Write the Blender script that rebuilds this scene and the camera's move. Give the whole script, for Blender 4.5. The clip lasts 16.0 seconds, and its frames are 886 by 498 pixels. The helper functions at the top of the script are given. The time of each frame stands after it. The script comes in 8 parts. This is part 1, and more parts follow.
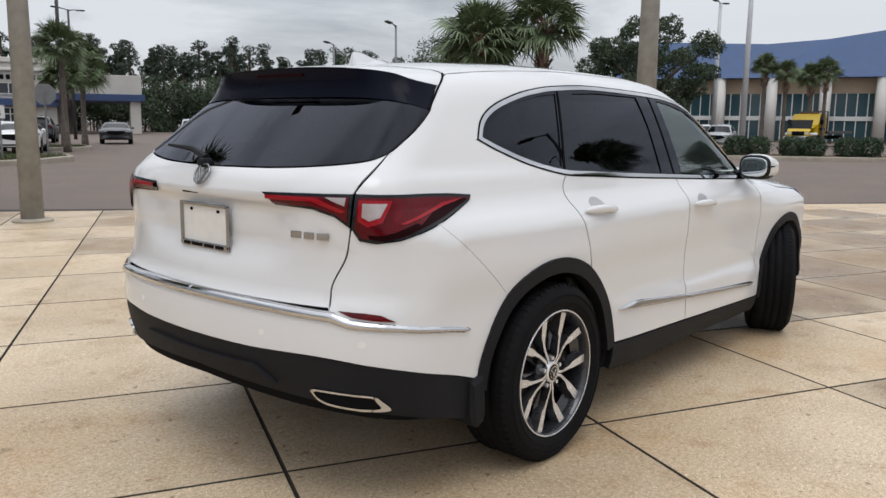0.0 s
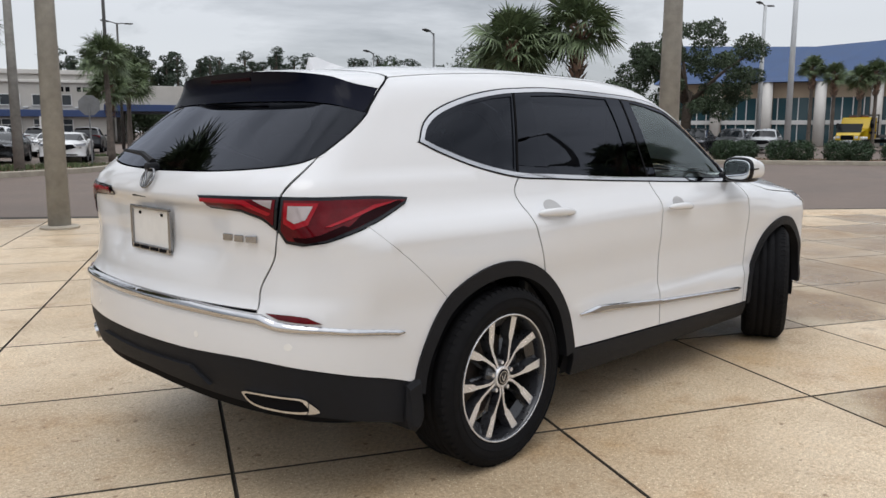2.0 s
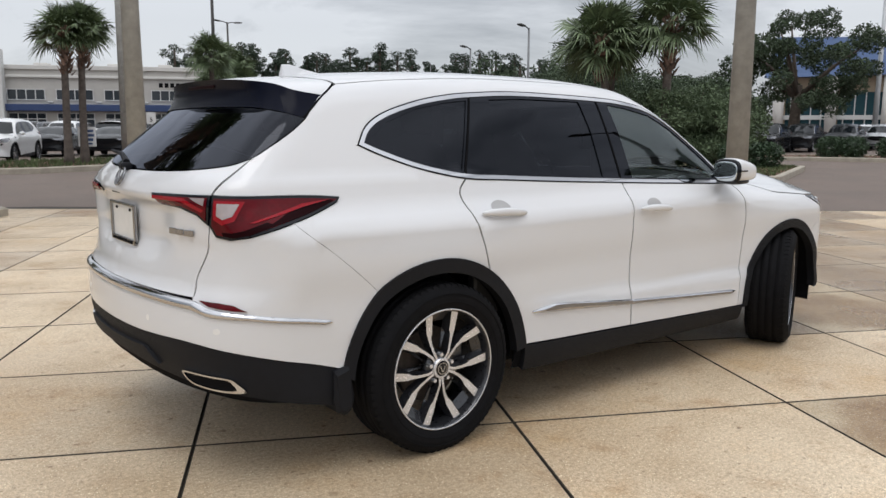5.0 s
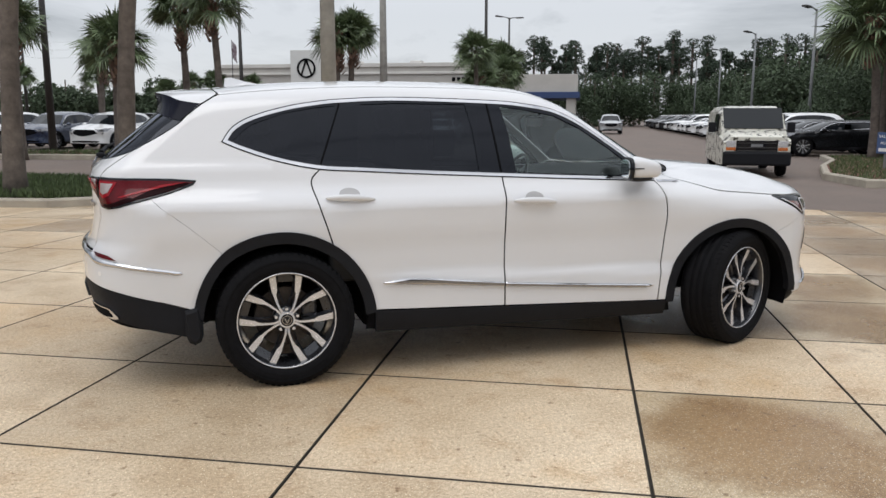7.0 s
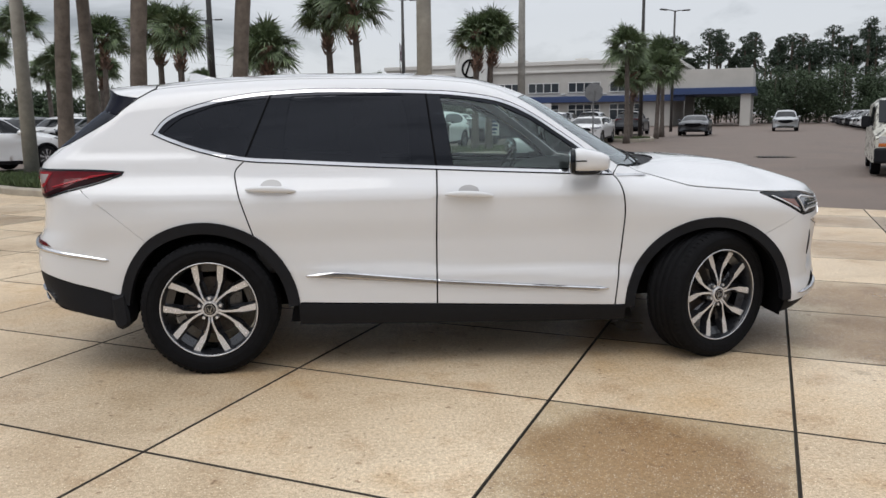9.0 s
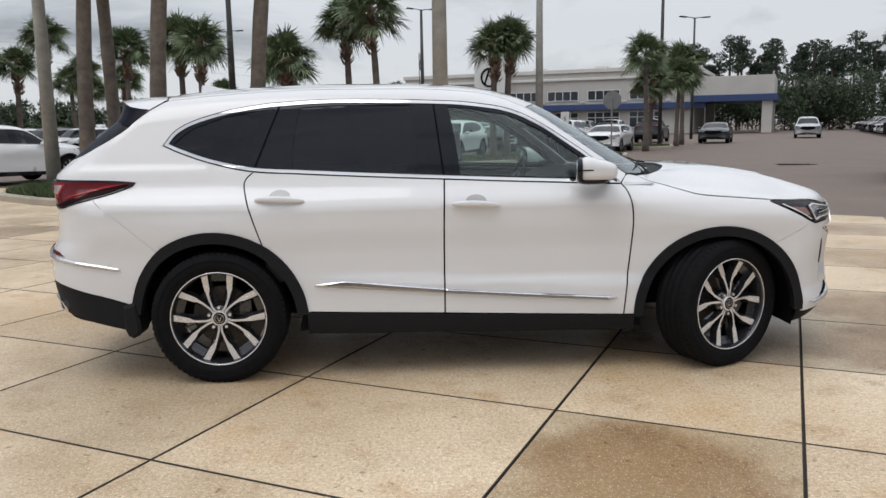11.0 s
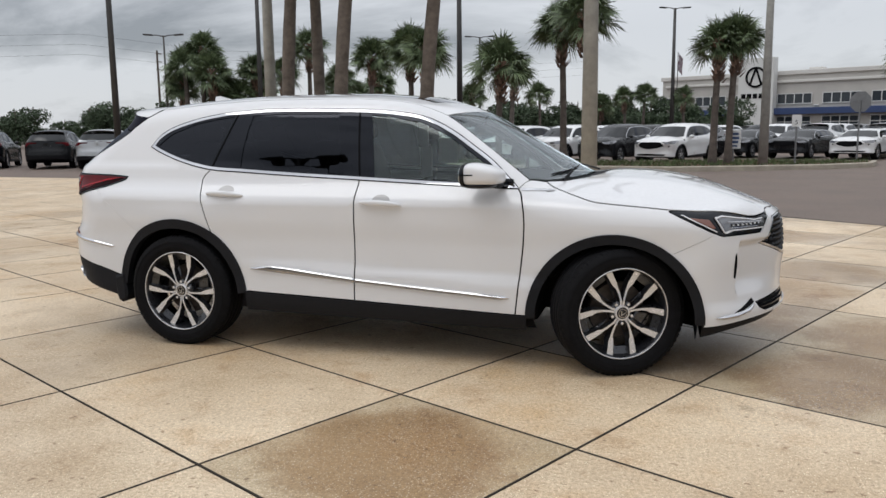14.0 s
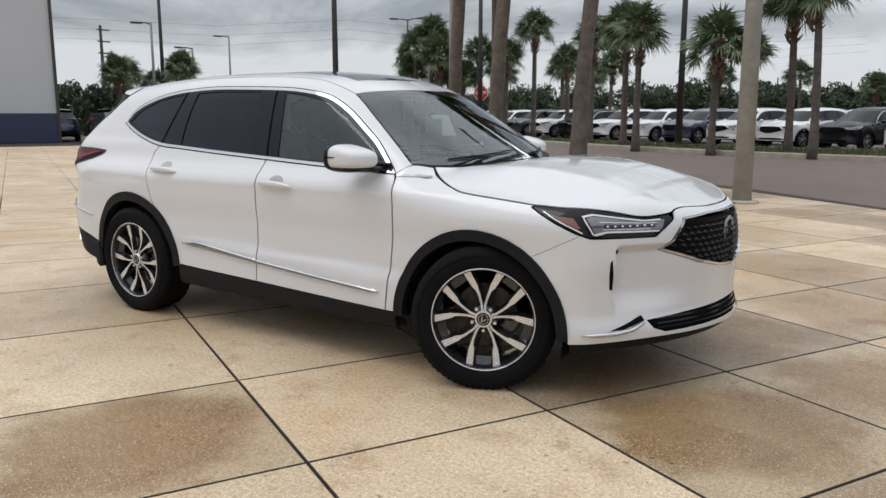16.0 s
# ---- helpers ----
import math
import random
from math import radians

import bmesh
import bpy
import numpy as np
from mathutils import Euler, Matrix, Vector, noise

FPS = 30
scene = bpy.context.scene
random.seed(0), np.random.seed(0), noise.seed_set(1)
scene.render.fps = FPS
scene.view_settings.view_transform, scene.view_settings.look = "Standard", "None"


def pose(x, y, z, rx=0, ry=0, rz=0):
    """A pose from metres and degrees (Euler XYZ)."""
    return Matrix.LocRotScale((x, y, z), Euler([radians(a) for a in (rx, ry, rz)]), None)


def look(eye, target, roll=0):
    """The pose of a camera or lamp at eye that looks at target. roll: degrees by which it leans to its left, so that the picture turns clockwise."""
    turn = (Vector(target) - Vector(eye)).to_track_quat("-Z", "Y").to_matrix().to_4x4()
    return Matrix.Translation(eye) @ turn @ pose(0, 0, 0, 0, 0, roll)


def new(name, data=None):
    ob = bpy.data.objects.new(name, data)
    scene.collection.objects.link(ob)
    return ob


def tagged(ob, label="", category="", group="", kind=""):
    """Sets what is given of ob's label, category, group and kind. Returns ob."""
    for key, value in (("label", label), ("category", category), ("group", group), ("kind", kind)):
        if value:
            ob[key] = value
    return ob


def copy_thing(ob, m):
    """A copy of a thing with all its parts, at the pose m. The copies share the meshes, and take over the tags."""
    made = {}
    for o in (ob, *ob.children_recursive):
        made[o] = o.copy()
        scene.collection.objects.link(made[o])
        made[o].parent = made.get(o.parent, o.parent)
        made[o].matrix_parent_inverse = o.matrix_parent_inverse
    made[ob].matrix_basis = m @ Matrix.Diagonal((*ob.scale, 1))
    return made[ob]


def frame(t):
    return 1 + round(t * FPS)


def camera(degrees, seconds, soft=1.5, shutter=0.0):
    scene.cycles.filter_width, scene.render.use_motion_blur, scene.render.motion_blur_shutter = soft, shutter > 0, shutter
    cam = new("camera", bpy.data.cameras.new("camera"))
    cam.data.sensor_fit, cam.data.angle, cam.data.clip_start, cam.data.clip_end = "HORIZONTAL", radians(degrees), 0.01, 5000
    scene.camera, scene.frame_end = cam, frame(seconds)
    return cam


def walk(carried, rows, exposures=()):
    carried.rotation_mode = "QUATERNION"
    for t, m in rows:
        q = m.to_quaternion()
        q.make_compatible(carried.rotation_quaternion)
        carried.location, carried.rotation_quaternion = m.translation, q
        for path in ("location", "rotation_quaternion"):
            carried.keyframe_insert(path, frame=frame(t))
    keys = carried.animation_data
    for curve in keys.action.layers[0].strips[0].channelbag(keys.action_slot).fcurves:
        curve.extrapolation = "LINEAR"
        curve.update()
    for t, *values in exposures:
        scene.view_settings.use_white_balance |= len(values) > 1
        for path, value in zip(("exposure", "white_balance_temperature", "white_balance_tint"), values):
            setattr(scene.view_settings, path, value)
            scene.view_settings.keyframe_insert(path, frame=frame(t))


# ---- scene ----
from mathutils.geometry import delaunay_2d_cdt

cam = camera(58.9, 16.0)
METRES, EYE, TILT, LEAN, TURN = 9.829, 1.4055, 0.0, 0.0, -49.5
EX, EY = -2.742, -2.66
ROWS = [
    (0.0, 0.0024, 0.0035, -0.0020, 0.22, -8.99, -0.62),
    (0.5, 0.0226, -0.0117, -0.0021, 2.17, -8.80, -0.54),
    (1.0, 0.0364, -0.0138, -0.0019, 3.39, -8.68, -0.38),
    (1.5, 0.0441, -0.0033, -0.0028, 3.77, -8.55, -0.18),
    (2.0, 0.0427, 0.0059, -0.0036, 3.42, -8.48, -0.13),
    (2.5, 0.0395, 0.0111, -0.0038, 2.75, -8.57, -0.11),
    (3.0, 0.0389, 0.0119, -0.0040, 2.07, -8.80, -0.26),
    (5.5, 0.1630, -0.0083, 0.0019, 15.84, -9.00, -0.14),
    (6.0, 0.2265, -0.0092, 0.0035, 21.53, -9.14, -0.07),
    (6.5, 0.2886, 0.0008, 0.0059, 27.04, -9.34, -0.14),
    (7.0, 0.3483, 0.0138, 0.0065, 32.33, -9.62, -0.06),
    (7.5, 0.3989, 0.0413, 0.0043, 36.71, -9.71, -0.07),
    (8.0, 0.4431, 0.0685, 0.0028, 40.44, -9.64, 0.16),
    (8.5, 0.4518, 0.0932, 0.0012, 43.07, -9.63, 0.46),
    (9.0, 0.4477, 0.1120, 0.0006, 44.76, -9.58, 0.64),
    (9.5, 0.4474, 0.1171, 0.0007, 45.63, -9.52, 0.78),
    (10.0, 0.4465, 0.1179, 0.0004, 45.85, -9.35, 0.89),
    (12.5, 0.4977, 0.1406, 0.0029, 50.08, -8.60, 0.83),
    (13.0, 0.5345, 0.1768, 0.0029, 54.08, -8.66, 0.73),
    (13.5, 0.5762, 0.2200, 0.0032, 59.34, -8.61, 0.78),
    (14.0, 0.6069, 0.2687, 0.0012, 65.34, -8.54, 0.62),
    (14.5, 0.6306, 0.3235, 0.0010, 71.44, -8.68, 0.45),
    (15.0, 0.6474, 0.3787, 0.0018, 76.80, -9.01, 0.26),
    (15.5, 0.6439, 0.4355, 0.0013, 80.71, -9.44, 0.09),
    (16.0, 0.6313, 0.4887, -0.0007, 84.01, -9.79, 0.01),
]
walk(cam, [(t, pose(EX, EY, EYE, TILT, LEAN, TURN) @ pose(METRES * x, METRES * y, METRES * z, 90 + pitch, roll, yaw)) for t, x, y, z, yaw, pitch, roll in ROWS], exposures=((0.0, 0.08), (6.5, 0.08), (8.0, 0.03), (13.0, 0.0), (14.0, -0.02), (16.0, 0.0)))

# ---- world and sun: a low grey overcast ----
world = bpy.data.worlds.new("overcast")
scene.world = world
world.use_nodes = True
wn, wl = world.node_tree.nodes, world.node_tree.links
wn.clear()
w_out = wn.new("ShaderNodeOutputWorld")
w_geo = wn.new("ShaderNodeTexCoord")
w_sep = wn.new("ShaderNodeSeparateXYZ")
wl.new(w_geo.outputs["Generated"], w_sep.inputs[0])
w_map = wn.new("ShaderNodeMapping")
w_map.inputs["Scale"].default_value = (1.6, 1.6, 5.2)
wl.new(w_geo.outputs["Generated"], w_map.inputs[0])
w_noise = wn.new("ShaderNodeTexNoise")
w_noise.inputs["Scale"].default_value = 1.15
w_noise.inputs["Detail"].default_value = 7.0
w_noise.inputs["Roughness"].default_value = 0.60
w_noise.inputs["Distortion"].default_value = 0.6
wl.new(w_map.outputs[0], w_noise.inputs["Vector"])
w_ramp = wn.new("ShaderNodeValToRGB")
w_ramp.color_ramp.elements[0].position, w_ramp.color_ramp.elements[0].color = 0.35, (0.30, 0.318, 0.345, 1)
w_ramp.color_ramp.elements[1].position, w_ramp.color_ramp.elements[1].color = 0.57, (0.68, 0.702, 0.74, 1)
# an overcast sky brightens towards the zenith
w_up = wn.new("ShaderNodeMapRange")
w_up.inputs["From Min"].default_value, w_up.inputs["From Max"].default_value = 0.12, 0.95
w_up.inputs["To Min"].default_value, w_up.inputs["To Max"].default_value = 1.0, 2.1
wl.new(w_sep.outputs["Z"], w_up.inputs["Value"])
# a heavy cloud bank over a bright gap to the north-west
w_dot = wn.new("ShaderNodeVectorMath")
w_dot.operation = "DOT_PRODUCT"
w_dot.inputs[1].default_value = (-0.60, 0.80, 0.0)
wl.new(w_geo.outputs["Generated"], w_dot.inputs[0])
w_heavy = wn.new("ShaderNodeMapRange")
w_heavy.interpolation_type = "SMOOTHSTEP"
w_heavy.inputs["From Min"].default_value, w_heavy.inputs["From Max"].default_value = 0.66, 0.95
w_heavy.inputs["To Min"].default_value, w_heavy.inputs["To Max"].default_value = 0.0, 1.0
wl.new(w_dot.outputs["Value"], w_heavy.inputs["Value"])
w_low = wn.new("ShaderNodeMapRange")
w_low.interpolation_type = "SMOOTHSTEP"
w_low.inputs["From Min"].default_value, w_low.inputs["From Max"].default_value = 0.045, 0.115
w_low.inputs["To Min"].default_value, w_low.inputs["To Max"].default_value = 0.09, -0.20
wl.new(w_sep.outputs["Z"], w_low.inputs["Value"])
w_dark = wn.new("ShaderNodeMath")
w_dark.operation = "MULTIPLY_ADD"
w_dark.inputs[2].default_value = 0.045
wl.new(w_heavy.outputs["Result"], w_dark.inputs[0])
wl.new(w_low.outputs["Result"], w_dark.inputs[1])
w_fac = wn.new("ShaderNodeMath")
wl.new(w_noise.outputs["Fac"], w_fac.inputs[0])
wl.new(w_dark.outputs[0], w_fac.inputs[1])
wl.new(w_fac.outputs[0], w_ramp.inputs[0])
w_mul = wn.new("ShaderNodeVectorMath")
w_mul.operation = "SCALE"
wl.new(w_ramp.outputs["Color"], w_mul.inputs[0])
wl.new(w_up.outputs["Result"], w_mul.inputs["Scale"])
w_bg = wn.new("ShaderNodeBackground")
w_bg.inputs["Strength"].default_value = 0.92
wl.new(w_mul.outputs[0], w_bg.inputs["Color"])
w_sky = wn.new("ShaderNodeTexSky")
w_sky.sky_type, w_sky.sun_disc = "NISHITA", False
w_sky.sun_elevation, w_sky.sun_rotation = radians(60), radians(190)
w_bg2 = wn.new("ShaderNodeBackground")
w_bg2.inputs["Strength"].default_value = 0.012
wl.new(w_sky.outputs["Color"], w_bg2.inputs["Color"])
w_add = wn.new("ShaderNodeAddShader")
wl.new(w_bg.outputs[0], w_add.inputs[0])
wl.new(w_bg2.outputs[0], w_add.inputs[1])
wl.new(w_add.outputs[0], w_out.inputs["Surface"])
sun_data = bpy.data.lights.new("sun", "SUN")
sun_data.energy, sun_data.angle, sun_data.color = 0.80, radians(36), (1.0, 0.98, 0.955)
sun = new("sun", sun_data)
sun.matrix_world = look((-10, -8, 38), (2, 3, 0))


# ---- materials ----
def mat(name, color, rough=0.5, metal=0.0, coat=0.0, var=0.0, scale=8.0, bump=0.0, bump_scale=60.0, spec=0.5, color2=None, emit=None, island=0.0, rnd=0.0, coat_rough=0.03):
    m = bpy.data.materials.new(name)
    m.use_nodes = True
    n, l = m.node_tree.nodes, m.node_tree.links
    b = n["Principled BSDF"]
    b.inputs["Base Color"].default_value = (*color, 1)
    b.inputs["Roughness"].default_value = rough
    b.inputs["Metallic"].default_value = metal
    b.inputs["Coat Weight"].default_value = coat
    b.inputs["Coat Roughness"].default_value = coat_rough
    b.inputs["Specular IOR Level"].default_value = spec
    if emit:
        b.inputs["Emission Color"].default_value = (*emit[0], 1)
        b.inputs["Emission Strength"].default_value = emit[1]
    tc = n.new("ShaderNodeTexCoord")
    last = None
    if var or color2:
        t = n.new("ShaderNodeTexNoise")
        t.inputs["Scale"].default_value, t.inputs["Detail"].default_value, t.inputs["Roughness"].default_value = scale, 6.0, 0.62
        l.new(tc.outputs["Object"], t.inputs["Vector"])
        r = n.new("ShaderNodeValToRGB")
        c2 = color2 or tuple(min(1, c * (1 + var)) for c in color)
        c1 = color if color2 else tuple(c * (1 - var) for c in color)
        r.color_ramp.elements[0].position, r.color_ramp.elements[0].color = 0.34, (*c1, 1)
        r.color_ramp.elements[1].position, r.color_ramp.elements[1].color = 0.66, (*c2, 1)
        l.new(t.outputs["Fac"], r.inputs[0])
        last = r.outputs["Color"]
        mr = n.new("ShaderNodeMapRange")
        mr.inputs["To Min"].default_value, mr.inputs["To Max"].default_value = max(rough - 0.08, 0.02), min(rough + 0.1, 1)
        l.new(t.outputs["Fac"], mr.inputs["Value"])
        l.new(mr.outputs["Result"], b.inputs["Roughness"])
    if island or rnd:
        src = n.new("ShaderNodeNewGeometry").outputs["Random Per Island"] if island else n.new("ShaderNodeObjectInfo").outputs["Random"]
        h = n.new("ShaderNodeHueSaturation")
        k = island or rnd
        mv = n.new("ShaderNodeMapRange")
        mv.inputs["To Min"].default_value, mv.inputs["To Max"].default_value = 1 - k, 1 + k
        l.new(src, mv.inputs["Value"])
        l.new(mv.outputs["Result"], h.inputs["Value"])
        if last:
            l.new(last, h.inputs["Color"])
        else:
            h.inputs["Color"].default_value = (*color, 1)
        last = h.outputs["Color"]
    if last:
        l.new(last, b.inputs["Base Color"])
    if bump:
        t = n.new("ShaderNodeTexNoise")
        t.inputs["Scale"].default_value, t.inputs["Detail"].default_value = bump_scale, 4.0
        l.new(tc.outputs["Object"], t.inputs["Vector"])
        bn = n.new("ShaderNodeBump")
        bn.inputs["Strength"].default_value, bn.inputs["Distance"].default_value = bump, 0.01
        l.new(t.outputs["Fac"], bn.inputs["Height"])
        l.new(bn.outputs["Normal"], b.inputs["Normal"])
    return m


def glass(name, tint, ior=1.5, gloss=(1, 1, 1)):
    """Thin tinted glass: it lets light through and mirrors by Fresnel."""
    m = bpy.data.materials.new(name)
    m.use_nodes = True
    n, l = m.node_tree.nodes, m.node_tree.links
    n.clear()
    out, mix = n.new("ShaderNodeOutputMaterial"), n.new("ShaderNodeMixShader")
    tr, gl, fr = n.new("ShaderNodeBsdfTransparent"), n.new("ShaderNodeBsdfGlossy"), n.new("ShaderNodeFresnel")
    tr.inputs["Color"].default_value = (*tint, 1)
    gl.inputs["Color"].default_value = (*gloss, 1)
    gl.inputs["Roughness"].default_value = 0.01
    fr.inputs["IOR"].default_value = ior
    l.new(fr.outputs[0], mix.inputs[0])
    l.new(tr.outputs[0], mix.inputs[1])
    l.new(gl.outputs[0], mix.inputs[2])
    l.new(mix.outputs[0], out.inputs["Surface"])
    return m


PAINT = mat("white_pearl_paint", (0.665, 0.665, 0.675), 0.38, 0.0, 1.0, var=0.012, scale=900, spec=0.12)
PAINT_WET = mat("wet_white_paint", (0.655, 0.657, 0.668), 0.38, 0.0, 1.0, var=0.03, spec=0.12, scale=55, bump=0.10, bump_scale=170)
CHROME = mat("chrome", (0.56, 0.56, 0.575), 0.05, 1.0)
SATIN = mat("machined_alloy", (0.66, 0.665, 0.69), 0.24, 0.62, 0.5, var=0.02, scale=120)
DARKALLOY = mat("dark_grey_alloy", (0.030, 0.031, 0.036), 0.28, 0.5, 0.8, var=0.2, scale=40)
PLASTIC = mat("dark_textured_plastic", (0.0085, 0.009, 0.0115), 0.6, 0, 0, var=0.15, scale=30, bump=0.25, bump_scale=900, spec=0.2)
GLOSSBLACK = mat("gloss_black", (0.004, 0.005, 0.008), 0.10, 0, 0.0, spec=0.32)
NAVYBLACK = mat("navy_black_gloss", (0.003, 0.004, 0.011), 0.22, 0, 0.0, spec=0.07)
SUNGLASS = mat("dark_roof_glass", (0.02, 0.022, 0.025), 0.05, 0, 1.0)
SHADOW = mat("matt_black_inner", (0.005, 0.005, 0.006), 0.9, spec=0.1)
RUBBER = mat("tyre_rubber", (0.0065, 0.0065, 0.0075), 0.75, 0, 0, var=0.25, scale=25, bump=0.3, bump_scale=300, spec=0.12)
PRIVACY = glass("privacy_glass", (0.03, 0.034, 0.042), 1.5, (0.58, 0.61, 0.70))
CLEAR = glass("green_tinted_glass", (0.74, 0.85, 0.81), 1.66, (0.92, 1.0, 1.0))
PILLAR = glass("black_pillar_film", (0.006, 0.007, 0.009), 1.5, (0.56, 0.59, 0.68))
SCREEN = glass("coated_windshield", (0.76, 0.84, 0.82), 1.95, (0.94, 1.0, 1.03))
RED = mat("red_lamp_lens", (0.085, 0.0008, 0.004), 0.08, 0, 0.0, var=0.25, scale=14, spec=0.22)
BRIGHTRED = mat("bright_red_guide", (0.27, 0.0035, 0.010), 0.10, 0, 0.0, spec=0.3)
DARKRED = mat("dark_red_lens", (0.012, 0.001, 0.002), 0.4, 0, 0.0, spec=0.05)
LAMPWHITE = mat("white_lamp_reflector", (0.74, 0.74, 0.76), 0.25, 0.2, 0.4)
SILVERCELL = mat("silver_lamp_cell", (0.20, 0.20, 0.21), 0.14, 0.85, 0.6, var=0.12, scale=9)
CLEARCELL = mat("clear_lamp_cell", (0.42, 0.36, 0.36), 0.2, 0.4, 0.5, var=0.08, scale=30)
MESHBLACK = mat("satin_black_mesh", (0.006, 0.006, 0.008), 0.22, spec=0.22)
DULLSTEEL = mat("dull_silver_frame", (0.33, 0.33, 0.34), 0.18, 1.0, 0, var=0.04, scale=15)
CASTIRON = mat("rusty_brake_iron", (0.085, 0.07, 0.06), 0.6, 0.6, 0, var=0.3, scale=25)
AMBER = mat("amber_reflector", (0.16, 0.055, 0.035), 0.2, 0, 0.8)
LEATHER = mat("black_leather", (0.018, 0.018, 0.02), 0.5, 0, 0, var=0.2, scale=30, bump=0.2, bump_scale=200)
HEADLINER = mat("light_grey_lining", (0.32, 0.31, 0.30), 0.85, bump=0.2, bump_scale=300)
PLATEWHITE = mat("plate_white", (0.72, 0.71, 0.69), 0.4, 0, 0.3, var=0.04, scale=20)


# ---- the car's body as a smooth form: rear axle at the origin, x ahead, y to its left ----
def pw(x, pts, smooth=True):
    """Smooth curve through a few knots (monotone cubic)."""
    px = np.array([p[0] for p in pts], float)
    py = np.array([p[1] for p in pts], float)
    d = np.diff(py) / np.diff(px)
    m = np.zeros_like(py)
    m[0], m[-1] = d[0], d[-1]
    for i in range(1, len(px) - 1):
        if d[i - 1] * d[i] > 0:
            h0, h1 = px[i] - px[i - 1], px[i + 1] - px[i]
            w1, w2 = 2 * h1 + h0, h1 + 2 * h0
            m[i] = (w1 + w2) / (w1 / d[i - 1] + w2 / d[i])
    x = np.asarray(x, float)
    xc = np.clip(x, px[0], px[-1])
    i = np.clip(np.searchsorted(px, xc, side="right") - 1, 0, len(px) - 2)
    h = px[i + 1] - px[i]
    t = (xc - px[i]) / h
    y = ((2 * t**3 - 3 * t**2 + 1) * py[i] + (t**3 - 2 * t**2 + t) * h * m[i]
         + (3 * t**2 - 2 * t**3) * py[i + 1] + (t**3 - t**2) * h * m[i + 1])
    return y + np.where(x < px[0], (x - px[0]) * m[0], 0) + np.where(x > px[-1], (x - px[-1]) * m[-1], 0)


def smax(a, b, k):
    h = np.maximum(k - np.abs(a - b), 0) / k
    return np.maximum(a, b) + h * h * k / 4


def bump(t, a, b):
    """A smooth step from 0 at a to 1 at b."""
    t = np.clip((t - a) / (b - a), 0, 1)
    return t * t * (3 - 2 * t)


SIDE_Z = [(0.15, 0.86), (0.27, 0.935), (0.36, 0.952), (0.46, 0.950), (0.56, 0.947), (0.72, 0.946), (0.86, 0.957),
          (0.955, 0.958), (1.02, 0.935), (1.07, 0.893), (1.10, 0.872), (1.20, 0.838), (1.35, 0.786), (1.52, 0.715), (1.75, 0.60)]
ROOF = [(-0.9, 1.545), (-0.5, 1.615), (0.0, 1.668), (0.6, 1.692), (1.1, 1.688), (1.5, 1.660), (1.8, 1.615)]
HOOD = [(2.2, 1.125), (2.7, 1.085), (3.2, 1.030), (3.5, 0.985), (3.7, 0.945), (3.9, 0.90)]
CROWN = [(2.2, 0.0), (2.5, 0.02), (2.7, 0.05), (2.85, 0.078), (3.1, 0.092), (3.3, 0.084), (3.5, 0.055), (3.7, 0.020), (3.85, 0.0)]
FRONT_Z = [(0.15, -0.10), (0.27, 0.0), (0.36, 0.015), (0.45, -0.012), (0.55, -0.01), (0.70, 0.005), (0.85, -0.01), (0.95, -0.05), (1.1, -0.15)]
REAR_Z = [(0.20, -0.90), (0.30, -0.995), (0.42, -1.06), (0.60, -1.097), (0.74, -1.087), (0.80, -1.052), (1.00, -1.030), (1.12, -1.034),
          (1.18, -1.015), (1.24, -0.950), (1.35, -0.817), (1.46, -0.682), (1.60, -0.50)]


def body_parts(p):
    x, y, z = p[..., 0], np.abs(p[..., 1]), p[..., 2]
    s = pw(z, SIDE_Z)
    # plan taper of the sides
    s = s - 0.035 * bump(-x, -0.35, 0.9) - 0.02 * bump(x, 2.6, 3.4)
    s = s - 0.025 * bump(z, 1.12, 1.5) * bump(-x, -0.8, 0.6)
    # haunches over the wheels
    s = s + 0.022 * np.exp(-((x + 0.02) / 0.5) ** 2) * bump(z, 0.45, 0.62) * (1 - bump(z, 0.86, 1.06))
    s = s + 0.030 * np.exp(-((x - 2.9) / 0.5) ** 2) * bump(z, 0.45, 0.62) * (1 - bump(z, 0.86, 1.02))
    # flared foot of the doors under a falling crease
    crease = 0.625 - 0.030 * (x - 0.5)
    s = s + (0.014 + 0.010 * bump(x, 0.6, 2.2)) * bump(x, 0.30, 0.75) * (1 - bump(x, 2.30, 2.60)) * (1 - bump(z, crease - 0.075, crease))
    side = y - s
    roof = z - pw(x, ROOF) + 0.10 * y**2 + 0.10 * y**4
    ws = (z - (1.075 + 0.585 * (2.74 - x - 0.50 * y**2))) * 0.82
    hood = z - pw(x, HOOD) - pw(x, CROWN) * (1 - bump(y, 0.36, 0.88)) + 0.055 * y**2 + 0.05 * y**6 - 0.012 * bump(y, 0.42, 0.56)
    cheek = 0.060 * (1 - bump(y, 0.752, 0.786)) * bump(y, 0.36, 0.66) * bump(z, 0.44, 0.56) * (1 - bump(z, 0.745, 0.79))
    front = x + cheek - (3.88 + pw(z, FRONT_Z) - 0.50 * y**2 - 0.10 * y**6)
    dent = 0.034 * bump(z, 0.84, 0.97) * (1 - bump(z, 1.095, 1.128)) * (1 - bump(y + 0.5 * (1.1 - z), 0.40, 0.62))
    rear = (pw(z, REAR_Z) + dent + 0.165 * y**2 + 0.185 * y**6 - x) * np.where(z > 1.2, 0.62 + 0.38 * (1 - bump(z, 1.18, 1.28)), 1.0)
    return side, roof, ws, hood, front, rear


